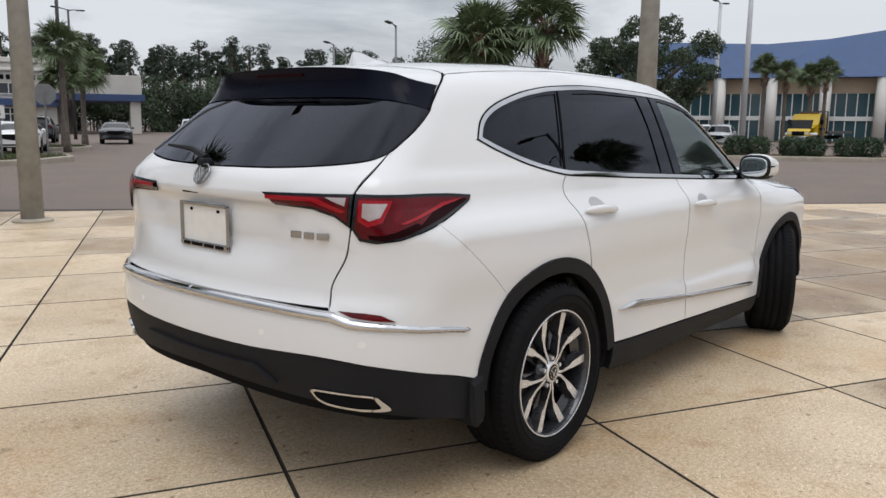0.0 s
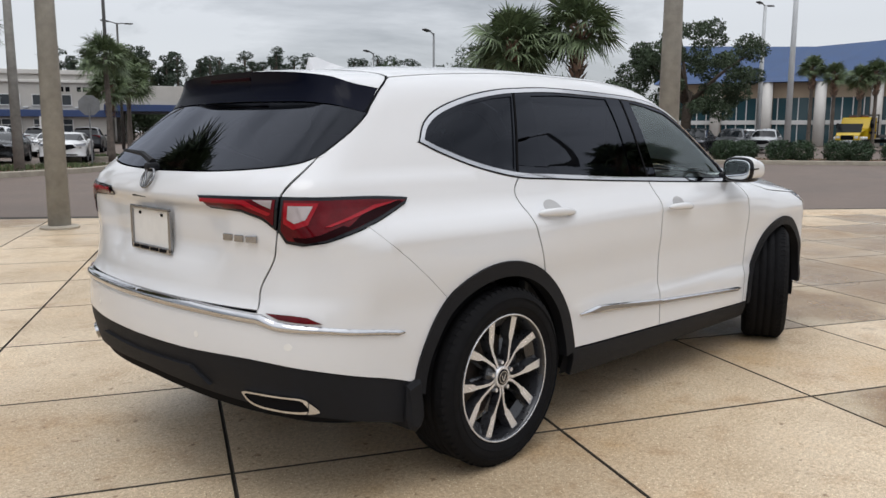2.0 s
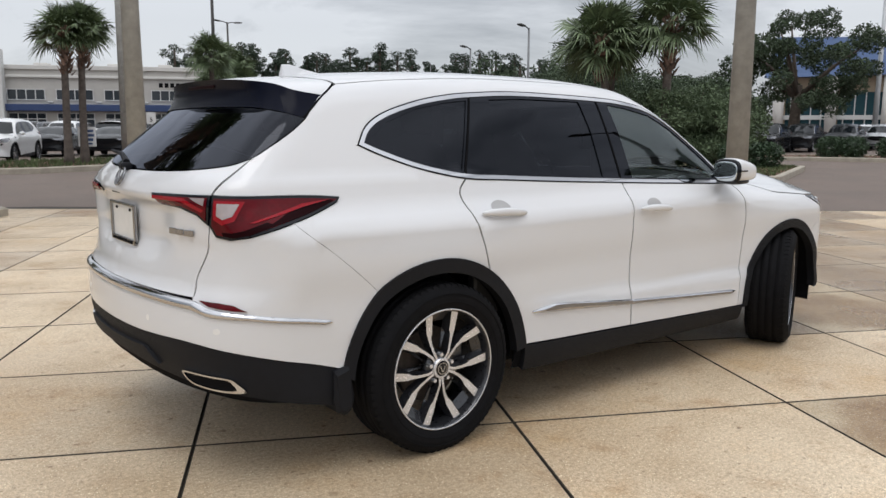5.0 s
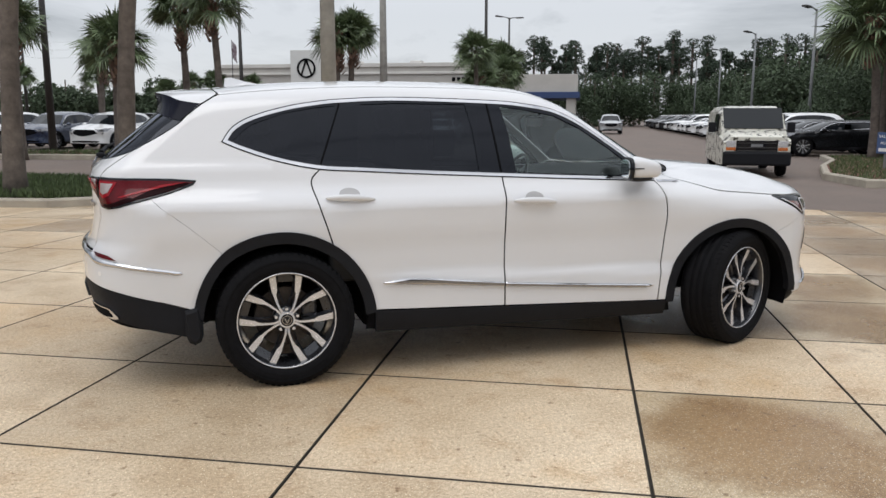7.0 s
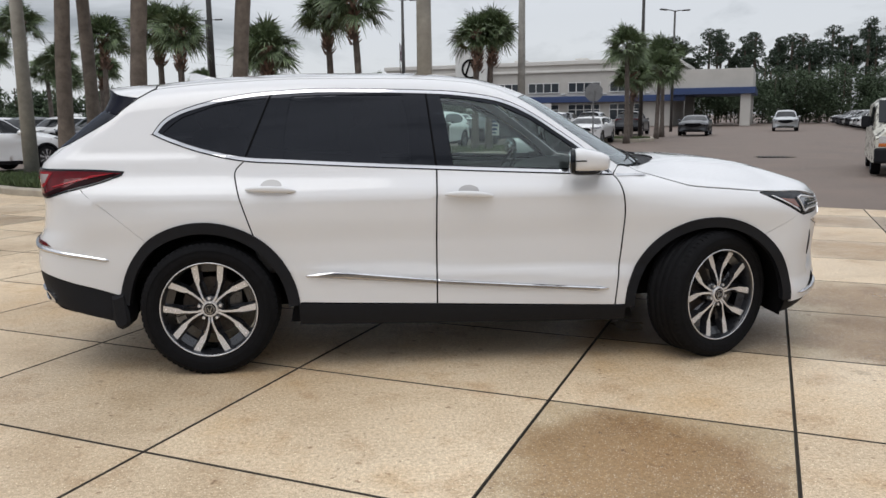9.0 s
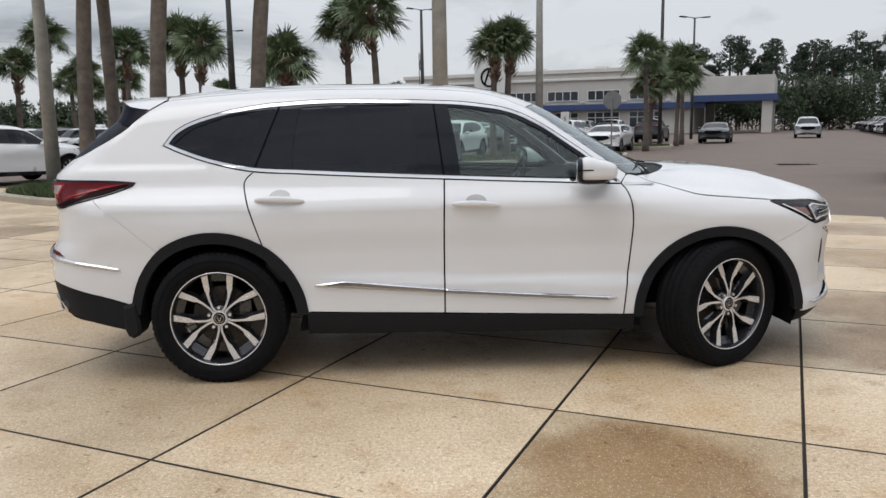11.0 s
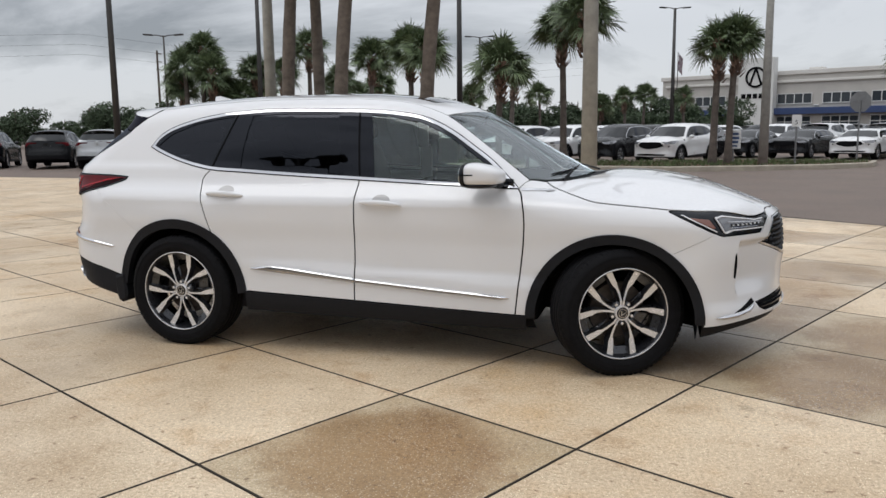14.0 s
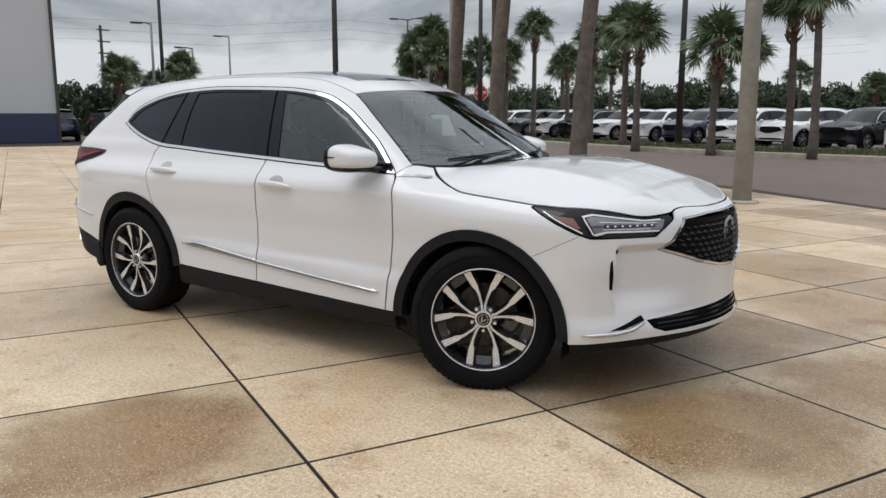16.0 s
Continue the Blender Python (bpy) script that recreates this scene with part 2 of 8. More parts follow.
def body(p):
    """Below zero inside the body."""
    side, roof, ws, hood, front, rear = body_parts(p)
    z = p[..., 2]
    up = smax(roof, ws, 0.10)
    up = smax(up, side, 0.10)
    up = smax(up, rear, 0.10)
    up = smax(up, 0.98 - z, 0.02)
    low = smax(hood, side, 0.10)
    low = smax(low, front, 0.07)
    corner = 0.16
    low = smax(low, rear, corner)
    return -smax(-up, -smax(low, z - 1.20, 0.02), 0.03)


def cast(o, d, far=3.2, steps=46):
    """From inside points o outwards along d to the skin."""
    o, d = np.asarray(o, float), np.asarray(d, float)
    lo, hi = np.zeros(len(o)), np.full(len(o), far)
    for _ in range(steps):
        mid = (lo + hi) / 2
        inside = body(o + d * mid[:, None]) < 0
        lo, hi = np.where(inside, mid, lo), np.where(inside, hi, mid)
    return o + d * lo[:, None]


def skin_normal(p):
    e = 0.004
    g = np.stack([body(p + np.array(v) * e) - body(p - np.array(v) * e) for v in ((1, 0, 0), (0, 1, 0), (0, 0, 1))], -1)
    return g / np.maximum(np.linalg.norm(g, axis=1, keepdims=True), 1e-9)


# skin coordinates: W wraps round the body (u, z); L rolls over the roof (x, angle from level); P is plan (x, y)
RX, RY, RR = -0.30, 0.45, 0.60
FX, FY, FR = 3.25, 0.50, 0.45
RQ, FQ = RX - RR * math.pi / 2, FX + FR * math.pi / 2
REAR_MID, FRONT_MID = RQ - RY, FQ + FY
AXIS = 1.05


def to_skin(kind, q):
    """Right-hand side places on the skin from skin coordinates."""
    q = np.asarray(q, float).reshape(-1, 2)
    o, d = np.zeros((len(q), 3)), np.zeros((len(q), 3))
    u, v = q[:, 0], q[:, 1]
    if kind == "W":
        o[:, 2] = v
        a = np.clip((RX - u) / RR, 0, math.pi / 2) * (u < RX) - np.clip((u - FX) / FR, 0, math.pi / 2) * (u > FX)
        o[:, 0] = np.clip(u, RX, FX)
        o[:, 1] = np.where(u < 1, -RY + np.maximum(RQ - u, 0), -FY + np.maximum(u - FQ, 0))
        d[:, 0], d[:, 1] = -np.sin(a), -np.cos(a)
    elif kind == "L":
        o[:, 0], o[:, 2] = u, AXIS
        d[:, 1], d[:, 2] = -np.cos(v / 0.7), np.sin(v / 0.7)
    else:
        o[:, 0], o[:, 1], o[:, 2] = u, v, 0.7
        d[:, 2] = 1
    return cast(o, d)


def from_skin(kind, p):
    p = np.asarray(p, float).reshape(-1, 3)
    x, y, z = p.T
    if kind == "P":
        return np.stack([x, y], 1)
    if kind == "L":
        return np.stack([x, 0.7 * np.arctan2(z - AXIS, -y)], 1)
    u = x.copy()
    ra, fa = np.arctan2(RX - x, -y - RY), np.arctan2(x - FX, -y - FY)
    u = np.where(x < RX, RX - RR * np.clip(ra, 0, math.pi / 2) - np.maximum(y + RY, 0), u)
    u = np.where(x > FX, FX + FR * np.clip(fa, 0, math.pi / 2) + np.maximum(y + FY, 0), u)
    return np.stack([u, z], 1)


# ---- builders ----
def finish(name, verts, faces, mats, parent=None, label="", smooth=False, fmat=None, normals=None):
    me = bpy.data.meshes.new(name)
    me.from_pydata([tuple(v) for v in verts], [], [tuple(int(i) for i in f) for f in faces])
    for m in mats if isinstance(mats, (list, tuple)) else [mats]:
        me.materials.append(m)
    if fmat is not None:
        me.polygons.foreach_set("material_index", np.asarray(fmat, dtype=np.int32))
    if smooth:
        me.polygons.foreach_set("use_smooth", np.ones(len(me.polygons), dtype=bool))
    me.update()
    if normals is not None:
        me.normals_split_custom_set_from_vertices([tuple(n) for n in normals])
    ob = new(name, me)
    if parent:
        ob.parent = parent
    if label:
        ob["label"] = label
    return ob


def part(name, bm, material, parent, label="", smooth=False):
    """Links a bmesh as one mesh object under a thing or a part."""
    me = bpy.data.meshes.new(name)
    bm.to_mesh(me)
    bm.free()
    for m in material if isinstance(material, (list, tuple)) else [material]:
        me.materials.append(m)
    if smooth:
        me.polygons.foreach_set("use_smooth", np.ones(len(me.polygons), dtype=bool))
    ob = new(name, me)
    if parent:
        ob.parent = parent
    if label:
        ob["label"] = label
    return ob


def empty(name, m=None, parent=None):
    ob = new(name)
    ob.empty_display_size = 0.2
    if parent:
        ob.parent = parent
    if m is not None:
        ob.matrix_basis = m
    return ob


def bm_box(sx, sy, sz, at=(0, 0, 0), bevel=0.0, rot=None, segments=2):
    bm = bmesh.new()
    bmesh.ops.create_cube(bm, size=1)
    bmesh.ops.scale(bm, vec=(sx, sy, sz), verts=bm.verts)
    if bevel:
        bmesh.ops.bevel(bm, geom=bm.edges[:], offset=bevel, segments=segments, affect="EDGES", profile=0.5)
    bmesh.ops.transform(bm, matrix=Matrix.Translation(at) @ (rot or Matrix()), verts=bm.verts)
    return bm


def join(*bms):
    a = bms[0]
    for b in bms[1:]:
        me = bpy.data.meshes.new("tmp")
        b.to_mesh(me)
        b.free()
        a.from_mesh(me)
        bpy.data.meshes.remove(me)
    return a


def bm_lathe(profile, n=48, axis="Y", closed=False, cap=True):
    """Turns (radius, along) pairs about an axis."""
    bm = bmesh.new()
    rings = []
    for r, h in profile:
        ring = []
        for i in range(n):
            a = 2 * math.pi * i / n
            c, s = r * math.cos(a), r * math.sin(a)
            ring.append(bm.verts.new((c, h, s) if axis == "Y" else (c, s, h)))
        rings.append(ring)
    pairs = list(zip(rings, rings[1:])) + ([(rings[-1], rings[0])] if closed else [])
    for a, b in pairs:
        for i in range(n):
            bm.faces.new((a[i], a[(i + 1) % n], b[(i + 1) % n], b[i]))
    if not closed and cap:
        for ring in (rings[0], rings[-1]):
            if (ring[0].co - ring[n // 2].co).length > 1e-4:
                bm.faces.new(ring)
    bmesh.ops.recalc_face_normals(bm, faces=bm.faces[:])
    return bm


def bm_tube(points, radii, n=10):
    """A tapered tube along points."""
    bm = bmesh.new()
    rings = []
    pts = [Vector(p) for p in points]
    for i, p in enumerate(pts):
        d = (pts[min(i + 1, len(pts) - 1)] - pts[max(i - 1, 0)]).normalized()
        q = d.to_track_quat("Z", "Y")
        rings.append([bm.verts.new(p + q @ Vector((radii[i] * math.cos(2 * math.pi * k / n), radii[i] * math.sin(2 * math.pi * k / n), 0))) for k in range(n)])
    for a, b in zip(rings, rings[1:]):
        for k in range(n):
            bm.faces.new((a[k], a[(k + 1) % n], b[(k + 1) % n], b[k]))
    bm.faces.new(rings[0][::-1])
    bm.faces.new(rings[-1])
    return bm


def bm_prism(poly, z0, z1, bevel=0.0):
    """An upright prism over a plan polygon, its top edge eased by bevel."""
    bm = bmesh.new()
    p = [Vector((x, y)) for x, y in poly]
    if sum(a.x * b.y - b.x * a.y for a, b in zip(p, p[1:] + p[:1])) < 0:
        p.reverse()
    c = sum(p, Vector((0, 0))) / len(p)
    lo = [bm.verts.new((v.x, v.y, z0)) for v in p]
    hi = [bm.verts.new((v.x, v.y, z1 - bevel)) for v in p]
    n = len(p)
    for i in range(n):
        bm.faces.new((lo[i], lo[(i + 1) % n], hi[(i + 1) % n], hi[i]))
    if bevel:
        tp = []
        for v in p:
            d = (c - v)
            tp.append(bm.verts.new((*(v + d.normalized() * bevel * 1.6), z1)))
        for i in range(n):
            bm.faces.new((hi[i], hi[(i + 1) % n], tp[(i + 1) % n], tp[i]))
        bm.faces.new(tp)
    else:
        bm.faces.new(hi)
    return bm


# ---- sheets on the car's skin ----
def curve_pts(pts, step=0.03, smooth=True):
    """A dense open line through points."""
    p = np.asarray(pts, float)
    if smooth and len(p) > 2:
        out = []
        q = np.vstack([2 * p[0] - p[1], p, 2 * p[-1] - p[-2]])
        for i in range(1, len(q) - 2):
            n = max(1, int(np.ceil(np.linalg.norm(q[i + 1] - q[i]) / step)))
            t = (np.arange(n) / n)[:, None]
            a, b, c, d = q[i - 1], q[i], q[i + 1], q[i + 2]
            out.append(0.5 * (2 * b + (c - a) * t + (2 * a - 5 * b + 4 * c - d) * t**2 + (3 * b - a - 3 * c + d) * t**3))
        return np.vstack(out + [p[-1:]])
    out = []
    for a, b in zip(p, p[1:]):
        n = max(1, int(np.ceil(np.linalg.norm(b - a) / step)))
        out.append(a + (b - a) * (np.arange(n) / n)[:, None])
    return np.vstack(out + [p[-1:]])


def ring(*lines):
    """A closed outline from open lines that meet end to end."""
    out = []
    for line in lines:
        for q in line:
            if not out or np.linalg.norm(np.asarray(q) - out[-1]) > 1e-4:
                out.append(np.asarray(q, float))
    if np.linalg.norm(out[0] - out[-1]) < 1e-4:
        out.pop()
    return np.array(out)


def inside(q, poly):
    x, y = q[:, 0], q[:, 1]
    res = np.zeros(len(q), bool)
    for a, b in zip(poly, np.roll(poly, -1, 0)):
        hit = ((a[1] > y) != (b[1] > y)) & (x < (b[0] - a[0]) * (y - a[1]) / (b[1] - a[1] + 1e-15) + a[0])
        res ^= hit
    return res


def shrink(poly, gap):
    """The outline moved inwards by gap."""
    a = 0.5 * np.sum(poly[:, 0] * np.roll(poly[:, 1], -1) - np.roll(poly[:, 0], -1) * poly[:, 1])
    e = np.roll(poly, -1, 0) - poly
    e /= np.maximum(np.linalg.norm(e, axis=1, keepdims=True), 1e-9)
    n = np.stack([-e[:, 1], e[:, 0]], 1) * (1 if a > 0 else -1)
    m = n + np.roll(n, 1, 0)
    m /= np.maximum((m * n).sum(1, keepdims=True), 0.5)
    return poly + m * gap


def sheet_data(kind, outline, holes=(), gap=0.0, off=0.0, depth=0.015, step=0.045, centre=False, fixed=None, dome=0.0, thin=None):
    """Vertices, faces and normals of a sheet that follows the skin inside an outline; its edge turns inwards by depth."""
    poly = np.asarray(outline, float)
    if gap:
        moved = shrink(poly, gap)
        if centre:  # the middle line of the car stays where it is
            mid = {"P": np.abs(poly[:, 1]) < 1e-6, "W": (np.abs(poly[:, 0] - REAR_MID) < 1e-6) | (np.abs(poly[:, 0] - FRONT_MID) < 1e-6)}[kind]
            moved[mid, 1 if kind == "P" else 0] = poly[mid, 1 if kind == "P" else 0]
        if fixed is not None:  # edges where the sheet runs on into its neighbour
            for i, q in enumerate(poly):
                if np.min(np.hypot(*(fixed - q).T)) < 1e-3:
                    moved[i] = q
        if thin is not None:  # close-fitting joints
            for i, q in enumerate(poly):
                if np.min(np.hypot(*(thin - q).T)) < 1e-3:
                    moved[i] = q + (moved[i] - q) * 0.28
        poly = moved
    loops = [poly] + [np.asarray(h, float) for h in holes]
    lo, hi = poly.min(0), poly.max(0)
    gx, gy = np.meshgrid(np.arange(lo[0] + step / 2, hi[0], step), np.arange(lo[1] + step / 2, hi[1], step))
    gx[1::2] += step / 2
    g = np.stack([gx.ravel(), gy.ravel()], 1)
    allb = np.vstack(loops)
    keep = inside(g, poly)
    for h in loops[1:]:
        keep &= ~inside(g, h)
    g = g[keep]
    if len(g):
        near = np.full(len(g), 9.0)
        for b in allb:
            near = np.minimum(near, np.hypot(g[:, 0] - b[0], g[:, 1] - b[1]))
        g = g[near > step * 0.45]
    pts = np.vstack([allb, g])
    edges, k = [], 0
    for lp in loops:
        edges += [(k + i, k + (i + 1) % len(lp)) for i in range(len(lp))]
        k += len(lp)
    vs, _, fs, *_ = delaunay_2d_cdt([Vector(p) for p in pts], edges, [], 0, 1e-7)
    q = np.array([tuple(v) for v in vs])
    fs = np.array([f for f in fs if len(f) == 3])
    cen = q[fs].mean(1)
    ok = inside(cen, poly)
    for h in loops[1:]:
        ok &= ~inside(cen, h)
    fs = fs[ok]
    p = to_skin(kind, q)
    n = skin_normal(p)
    p = p + n * off
    if dome:  # a pillow-like section: highest along the middle
        d = np.full(len(q), 9.0)
        for lp in loops:
            a, b = lp, np.roll(lp, -1, 0)
            for u, w in zip(a, b):
                if centre and kind == "W" and abs(u[0] - w[0]) < 1e-6 and (abs(u[0] - REAR_MID) < 1e-6 or abs(u[0] - FRONT_MID) < 1e-6):
                    continue
                e = w - u
                t = np.clip(((q - u) @ e) / max(e @ e, 1e-12), 0, 1)
                d = np.minimum(d, np.hypot(*(q - u - t[:, None] * e).T))
        k = np.clip(d / max(d.max(), 1e-6), 0, 1)
        p = p + n * (dome * (1 - (1 - k) ** 2))[:, None]
    tri = p[fs]
    flip = (np.cross(tri[:, 1] - tri[:, 0], tri[:, 2] - tri[:, 0]) * n[fs].mean(1)).sum(1) < 0
    fs[flip] = fs[flip][:, ::-1]
    verts, faces, norms = list(p), [tuple(f) for f in fs], list(n)
    if depth:
        count = {}
        for f in fs:
            for a, b in ((f[0], f[1]), (f[1], f[2]), (f[2], f[0])):
                count[(a, b)] = 1
        for a, b in list(count):
            if (b, a) in count or (centre and abs(p[a][1]) < 1e-3 and abs(p[b][1]) < 1e-3):
                continue
            i = len(verts)
            o = np.cross(p[b] - p[a], n[a])
            o /= max(np.linalg.norm(o), 1e-9)
            verts += [p[a], p[b], p[b] - n[b] * depth, p[a] - n[a] * depth]
            norms += [o] * 4
            faces.append((i + 1, i, i + 3, i + 2))
    return np.array(verts), faces, None if dome else np.array(norms)


def sheet(name, data, mats, parent, label="", side="R", warp=None):
    """side: R as it is, L mirrored, B both halves in one mesh."""
    v, f, n = data
    f = [tuple(int(i) for i in q) for q in f]
    flip = np.array([1, -1, 1])
    if n is None:
        n = np.zeros_like(v)
        warp = warp or (lambda w: w)
    if side == "L":
        v, n, f = v * flip, n * flip, [q[::-1] for q in f]
    elif side == "B":
        k = len(v)
        v, n, f = np.vstack([v, v * flip]), np.vstack([n, n * flip]), f + [tuple(i + k for i in q[::-1]) for q in f]
    if warp:
        v = warp(v)
        n = None
    return finish(name, v, f, mats, parent, label, True, None, n)


# ---- panel lines of the car, in skin coordinates ----
BELT = [(-0.292, 1.332), (-0.191, 1.288), (-0.014, 1.229), (0.209, 1.183), (0.462, 1.166), (0.83, 1.144), (1.281, 1.121), (1.663, 1.102), (2.011, 1.087), (2.294, 1.075)]
WTOP = [(-0.292, 1.332), (-0.236, 1.405), (-0.137, 1.461), (0.034, 1.512), (0.205, 1.543), (0.376, 1.560), (0.685, 1.572), (1.232, 1.559), (1.47, 1.541),
        (1.673, 1.504), (1.841, 1.428), (2.007, 1.318), (2.137, 1.223), (2.294, 1.075)]
HATCH_EDGE = [(-0.911, 1.283), (-0.837, 1.345), (-0.705, 1.441)]
WS_SIDE = [(2.35, -0.785), (2.20, -0.735), (1.97, -0.66), (1.79, -0.60)]
WS_TOP = [(1.79, -0.60), (1.87, -0.35), (1.915, -0.12), (1.925, 0.0)]
WS_BASE = [(2.35, -0.785), (2.50, -0.60), (2.63, -0.30), (2.67, 0.0)]
HOOD_BACK = [(2.77, 0.0), (2.74, -0.25), (2.62, -0.50), (2.44, -0.70)]
HOOD_SIDE = [(2.44, -0.70), (2.58, -0.83), (2.70, -0.893), (2.80, -0.908), (3.00, -0.906), (3.17, -0.90)]
HOOD_NOSE = [(3.17, -0.90), (3.34, -0.865), (3.50, -0.77), (3.62, -0.66), (3.70, -0.52), (3.715, -0.42), (3.775, -0.20), (3.79, 0.0)]
LAMP_LOW = [(3.161, 0.956), (3.422, 0.833), (3.476, 0.817), (3.835, 0.818), (3.951, 0.898)]
DOOR_CUT_R = [(0.262, 0.768), (0.221, 0.897), (0.186, 1.009), (0.162, 1.119), (0.215, 1.183)]
DOOR_CUT_B = [(1.281, 1.121), (1.272, 0.90), (1.268, 0.366)]
DOOR_CUT_F = [(2.294, 1.075), (2.322, 1.03), (2.343, 0.912), (2.34, 0.763), (2.316, 0.53), (2.295, 0.328)]
TAIL_OUT = [(-0.980, 1.152), (-0.70, 1.143), (-0.505, 1.131), (-0.52, 1.113), (-0.717, 1.046), (-0.844, 1.003), (-0.914, 0.992), (-0.966, 1.000), (-0.990, 1.040)]
TAIL_IN = [(-1.335, 1.144), (-0.986, 1.153), (-0.996, 1.041), (-1.043, 1.076), (-1.118, 1.098), (-1.295, 1.104)]
HATCH_CUT = [(-0.911, 1.283), (-0.984, 1.159), (-0.995, 1.032), (-1.012, 0.938), (-1.054, 0.841), (-1.052, 0.762)]
LOW_REAR = [(-0.515, 0.45), (-0.70, 0.51), (-0.897, 0.571), (-1.08, 0.597), (-1.35, 0.590), (REAR_MID, 0.588)]


def arc(c, r, a, b, n=26):
    t = np.radians(np.linspace(a, b, n))
    return np.stack([c[0] + r * np.cos(t), c[1] + r * np.sin(t)], 1)


AR, AF, RO, FO = (-0.015, 0.342), (2.866, 0.314), 0.512, 0.508


def conv(a, pts, b):
    return from_skin(b, to_skin(a, pts))


def line(*pts, smooth=False, step=0.03):
    return curve_pts(pts, step, smooth)


def car_panels(fine=True):
    """All sheets of the body: name -> (data, material, side)."""
    st, dp = (0.04, 0.007) if fine else (0.13, 0.0)
    es = 0.025 if fine else 0.09
    gp = 0.0031 if fine else 0.0
    cp = lambda pts, smooth=True: curve_pts(pts, es, smooth)
    belt = cp(BELT)
    wtop = cp(WTOP)
    bz = lambda a, b: belt[(belt[:, 0] > a + 1e-3) & (belt[:, 0] < b - 1e-3)]
    out = {}
    hood_side_w = conv("P", cp(HOOD_SIDE), "W")
    hood_nose_w = conv("P", cp(HOOD_NOSE), "W")
    bsill = cp([(0.494, 0.392), (1.268, 0.366), (2.295, 0.328)], False)
    s_lo = bsill[bsill[:, 0] <= 1.268 + 1e-6]
    s_hi = bsill[bsill[:, 0] >= 1.268 - 1e-6]

    def add(n, kind, outline, m, side, **k):
        out[n] = (sheet_data(kind, outline, **{**dict(depth=dp, step=st), **k}), m, side)

    add("front_door", "W", ring(cp(DOOR_CUT_B)[::-1], bz(1.281, 2.294), cp(DOOR_CUT_F), s_hi[::-1]), PAINT, "S", gap=gp * 1.5)
    add("rear_door", "W", ring(s_lo, cp(DOOR_CUT_B)[::-1], bz(0.215, 1.281)[::-1], cp(DOOR_CUT_R)[::-1], arc(AR, RO, 56.5, 5.6)), PAINT, "S", gap=gp * 1.5)
    add("front_fender", "W", ring(cp(DOOR_CUT_F)[::-1], cp([(2.294, 1.075), (2.348, 1.121), (2.439, 1.108)]), hood_side_w,
                                  cp(LAMP_LOW[:2], False), cp([(3.422, 0.833), (3.175, 0.714)], False), arc(AF, FO, 52.0, 178.4), cp([(2.358, 0.327), (2.295, 0.328)])), PAINT, "S", gap=gp * 1.5, thin=cp([(3.422, 0.833), (3.175, 0.714)], False))
    seam = cp([(-0.715, 1.047), (-0.335, 0.757)], False)
    add("quarter_panel", "W", ring(cp(DOOR_CUT_R), bz(-0.292, 0.215)[::-1], cp([(-0.292, 1.332), (-0.6, 1.312), (-0.911, 1.283)], False), cp(HATCH_CUT[:2], False),
                                   cp(TAIL_OUT[:3]), cp(TAIL_OUT[2:5], False), seam, arc(AR, RO, 128, 56.5)), PAINT, "S", gap=gp, fixed=cp([(-0.292, 1.332), (-0.6, 1.312), (-0.911, 1.283)], False)[1:-1], thin=seam)
    rail_low = conv("W", wtop, "L")
    rear_up = conv("W", cp([(-0.292, 1.332), (-0.6, 1.312), (-0.911, 1.283)], False), "L")
    gap_up = conv("W", cp(HATCH_EDGE), "L")
    corner = conv("P", [(-0.30, -0.595)], "L")
    roof_side = conv("P", cp([(-0.30, -0.595), (0.7, -0.60), (1.79, -0.60)], False), "L")
    ws_l = conv("P", cp(WS_SIDE[::-1]), "L")
    mirror_foot = conv("W", cp([(2.348, 1.121), (2.294, 1.075)]), "L")
    add("body_side_frame", "L", ring(rear_up, gap_up, cp(np.vstack([gap_up[-1:], (gap_up[-1:] + corner) / 2 + [[-0.012, 0.012]], corner])), roof_side, ws_l, mirror_foot, rail_low[::-1]), PAINT, "S", gap=gp, fixed=rear_up[1:-1])
    add("roof", "P", ring(cp([(-0.33, 0.0), (-0.325, -0.40), (-0.30, -0.595)]), cp([(-0.30, -0.595), (0.7, -0.60), (1.79, -0.60)], False), cp(WS_TOP)), PAINT, "B", gap=gp, centre=True)
    add("windshield", "P", ring(cp(WS_BASE)[::-1], cp(WS_SIDE), cp(WS_TOP)), SCREEN, "B", gap=0.004, centre=True, depth=dp and 0.006)
    add("cowl", "P", ring(cp(WS_BASE), cp(HOOD_BACK), cp([(2.44, -0.70), (2.35, -0.785)])), PLASTIC, "B", centre=True, off=-0.012)
    add("hood", "P", ring(cp(HOOD_BACK), cp(HOOD_SIDE), cp(HOOD_NOSE)), PAINT_WET, "B", gap=gp, centre=True)
    grille = cp([(FRONT_MID, 0.905), (4.20, 0.905), (4.006, 0.894), (3.945, 0.825), (3.882, 0.749), (4.078, 0.673), (4.27, 0.632), (FRONT_MID, 0.615)], False)
    intake = cp([(FRONT_MID, 0.435), (4.03, 0.424), (3.803, 0.408), (3.83, 0.372), (3.90, 0.345), (4.15, 0.348), (FRONT_MID, 0.352)], False)
    mid = lambda a, b: cp([(FRONT_MID, a), (FRONT_MID, b)], False)
    nz = hood_nose_w[-1][1]
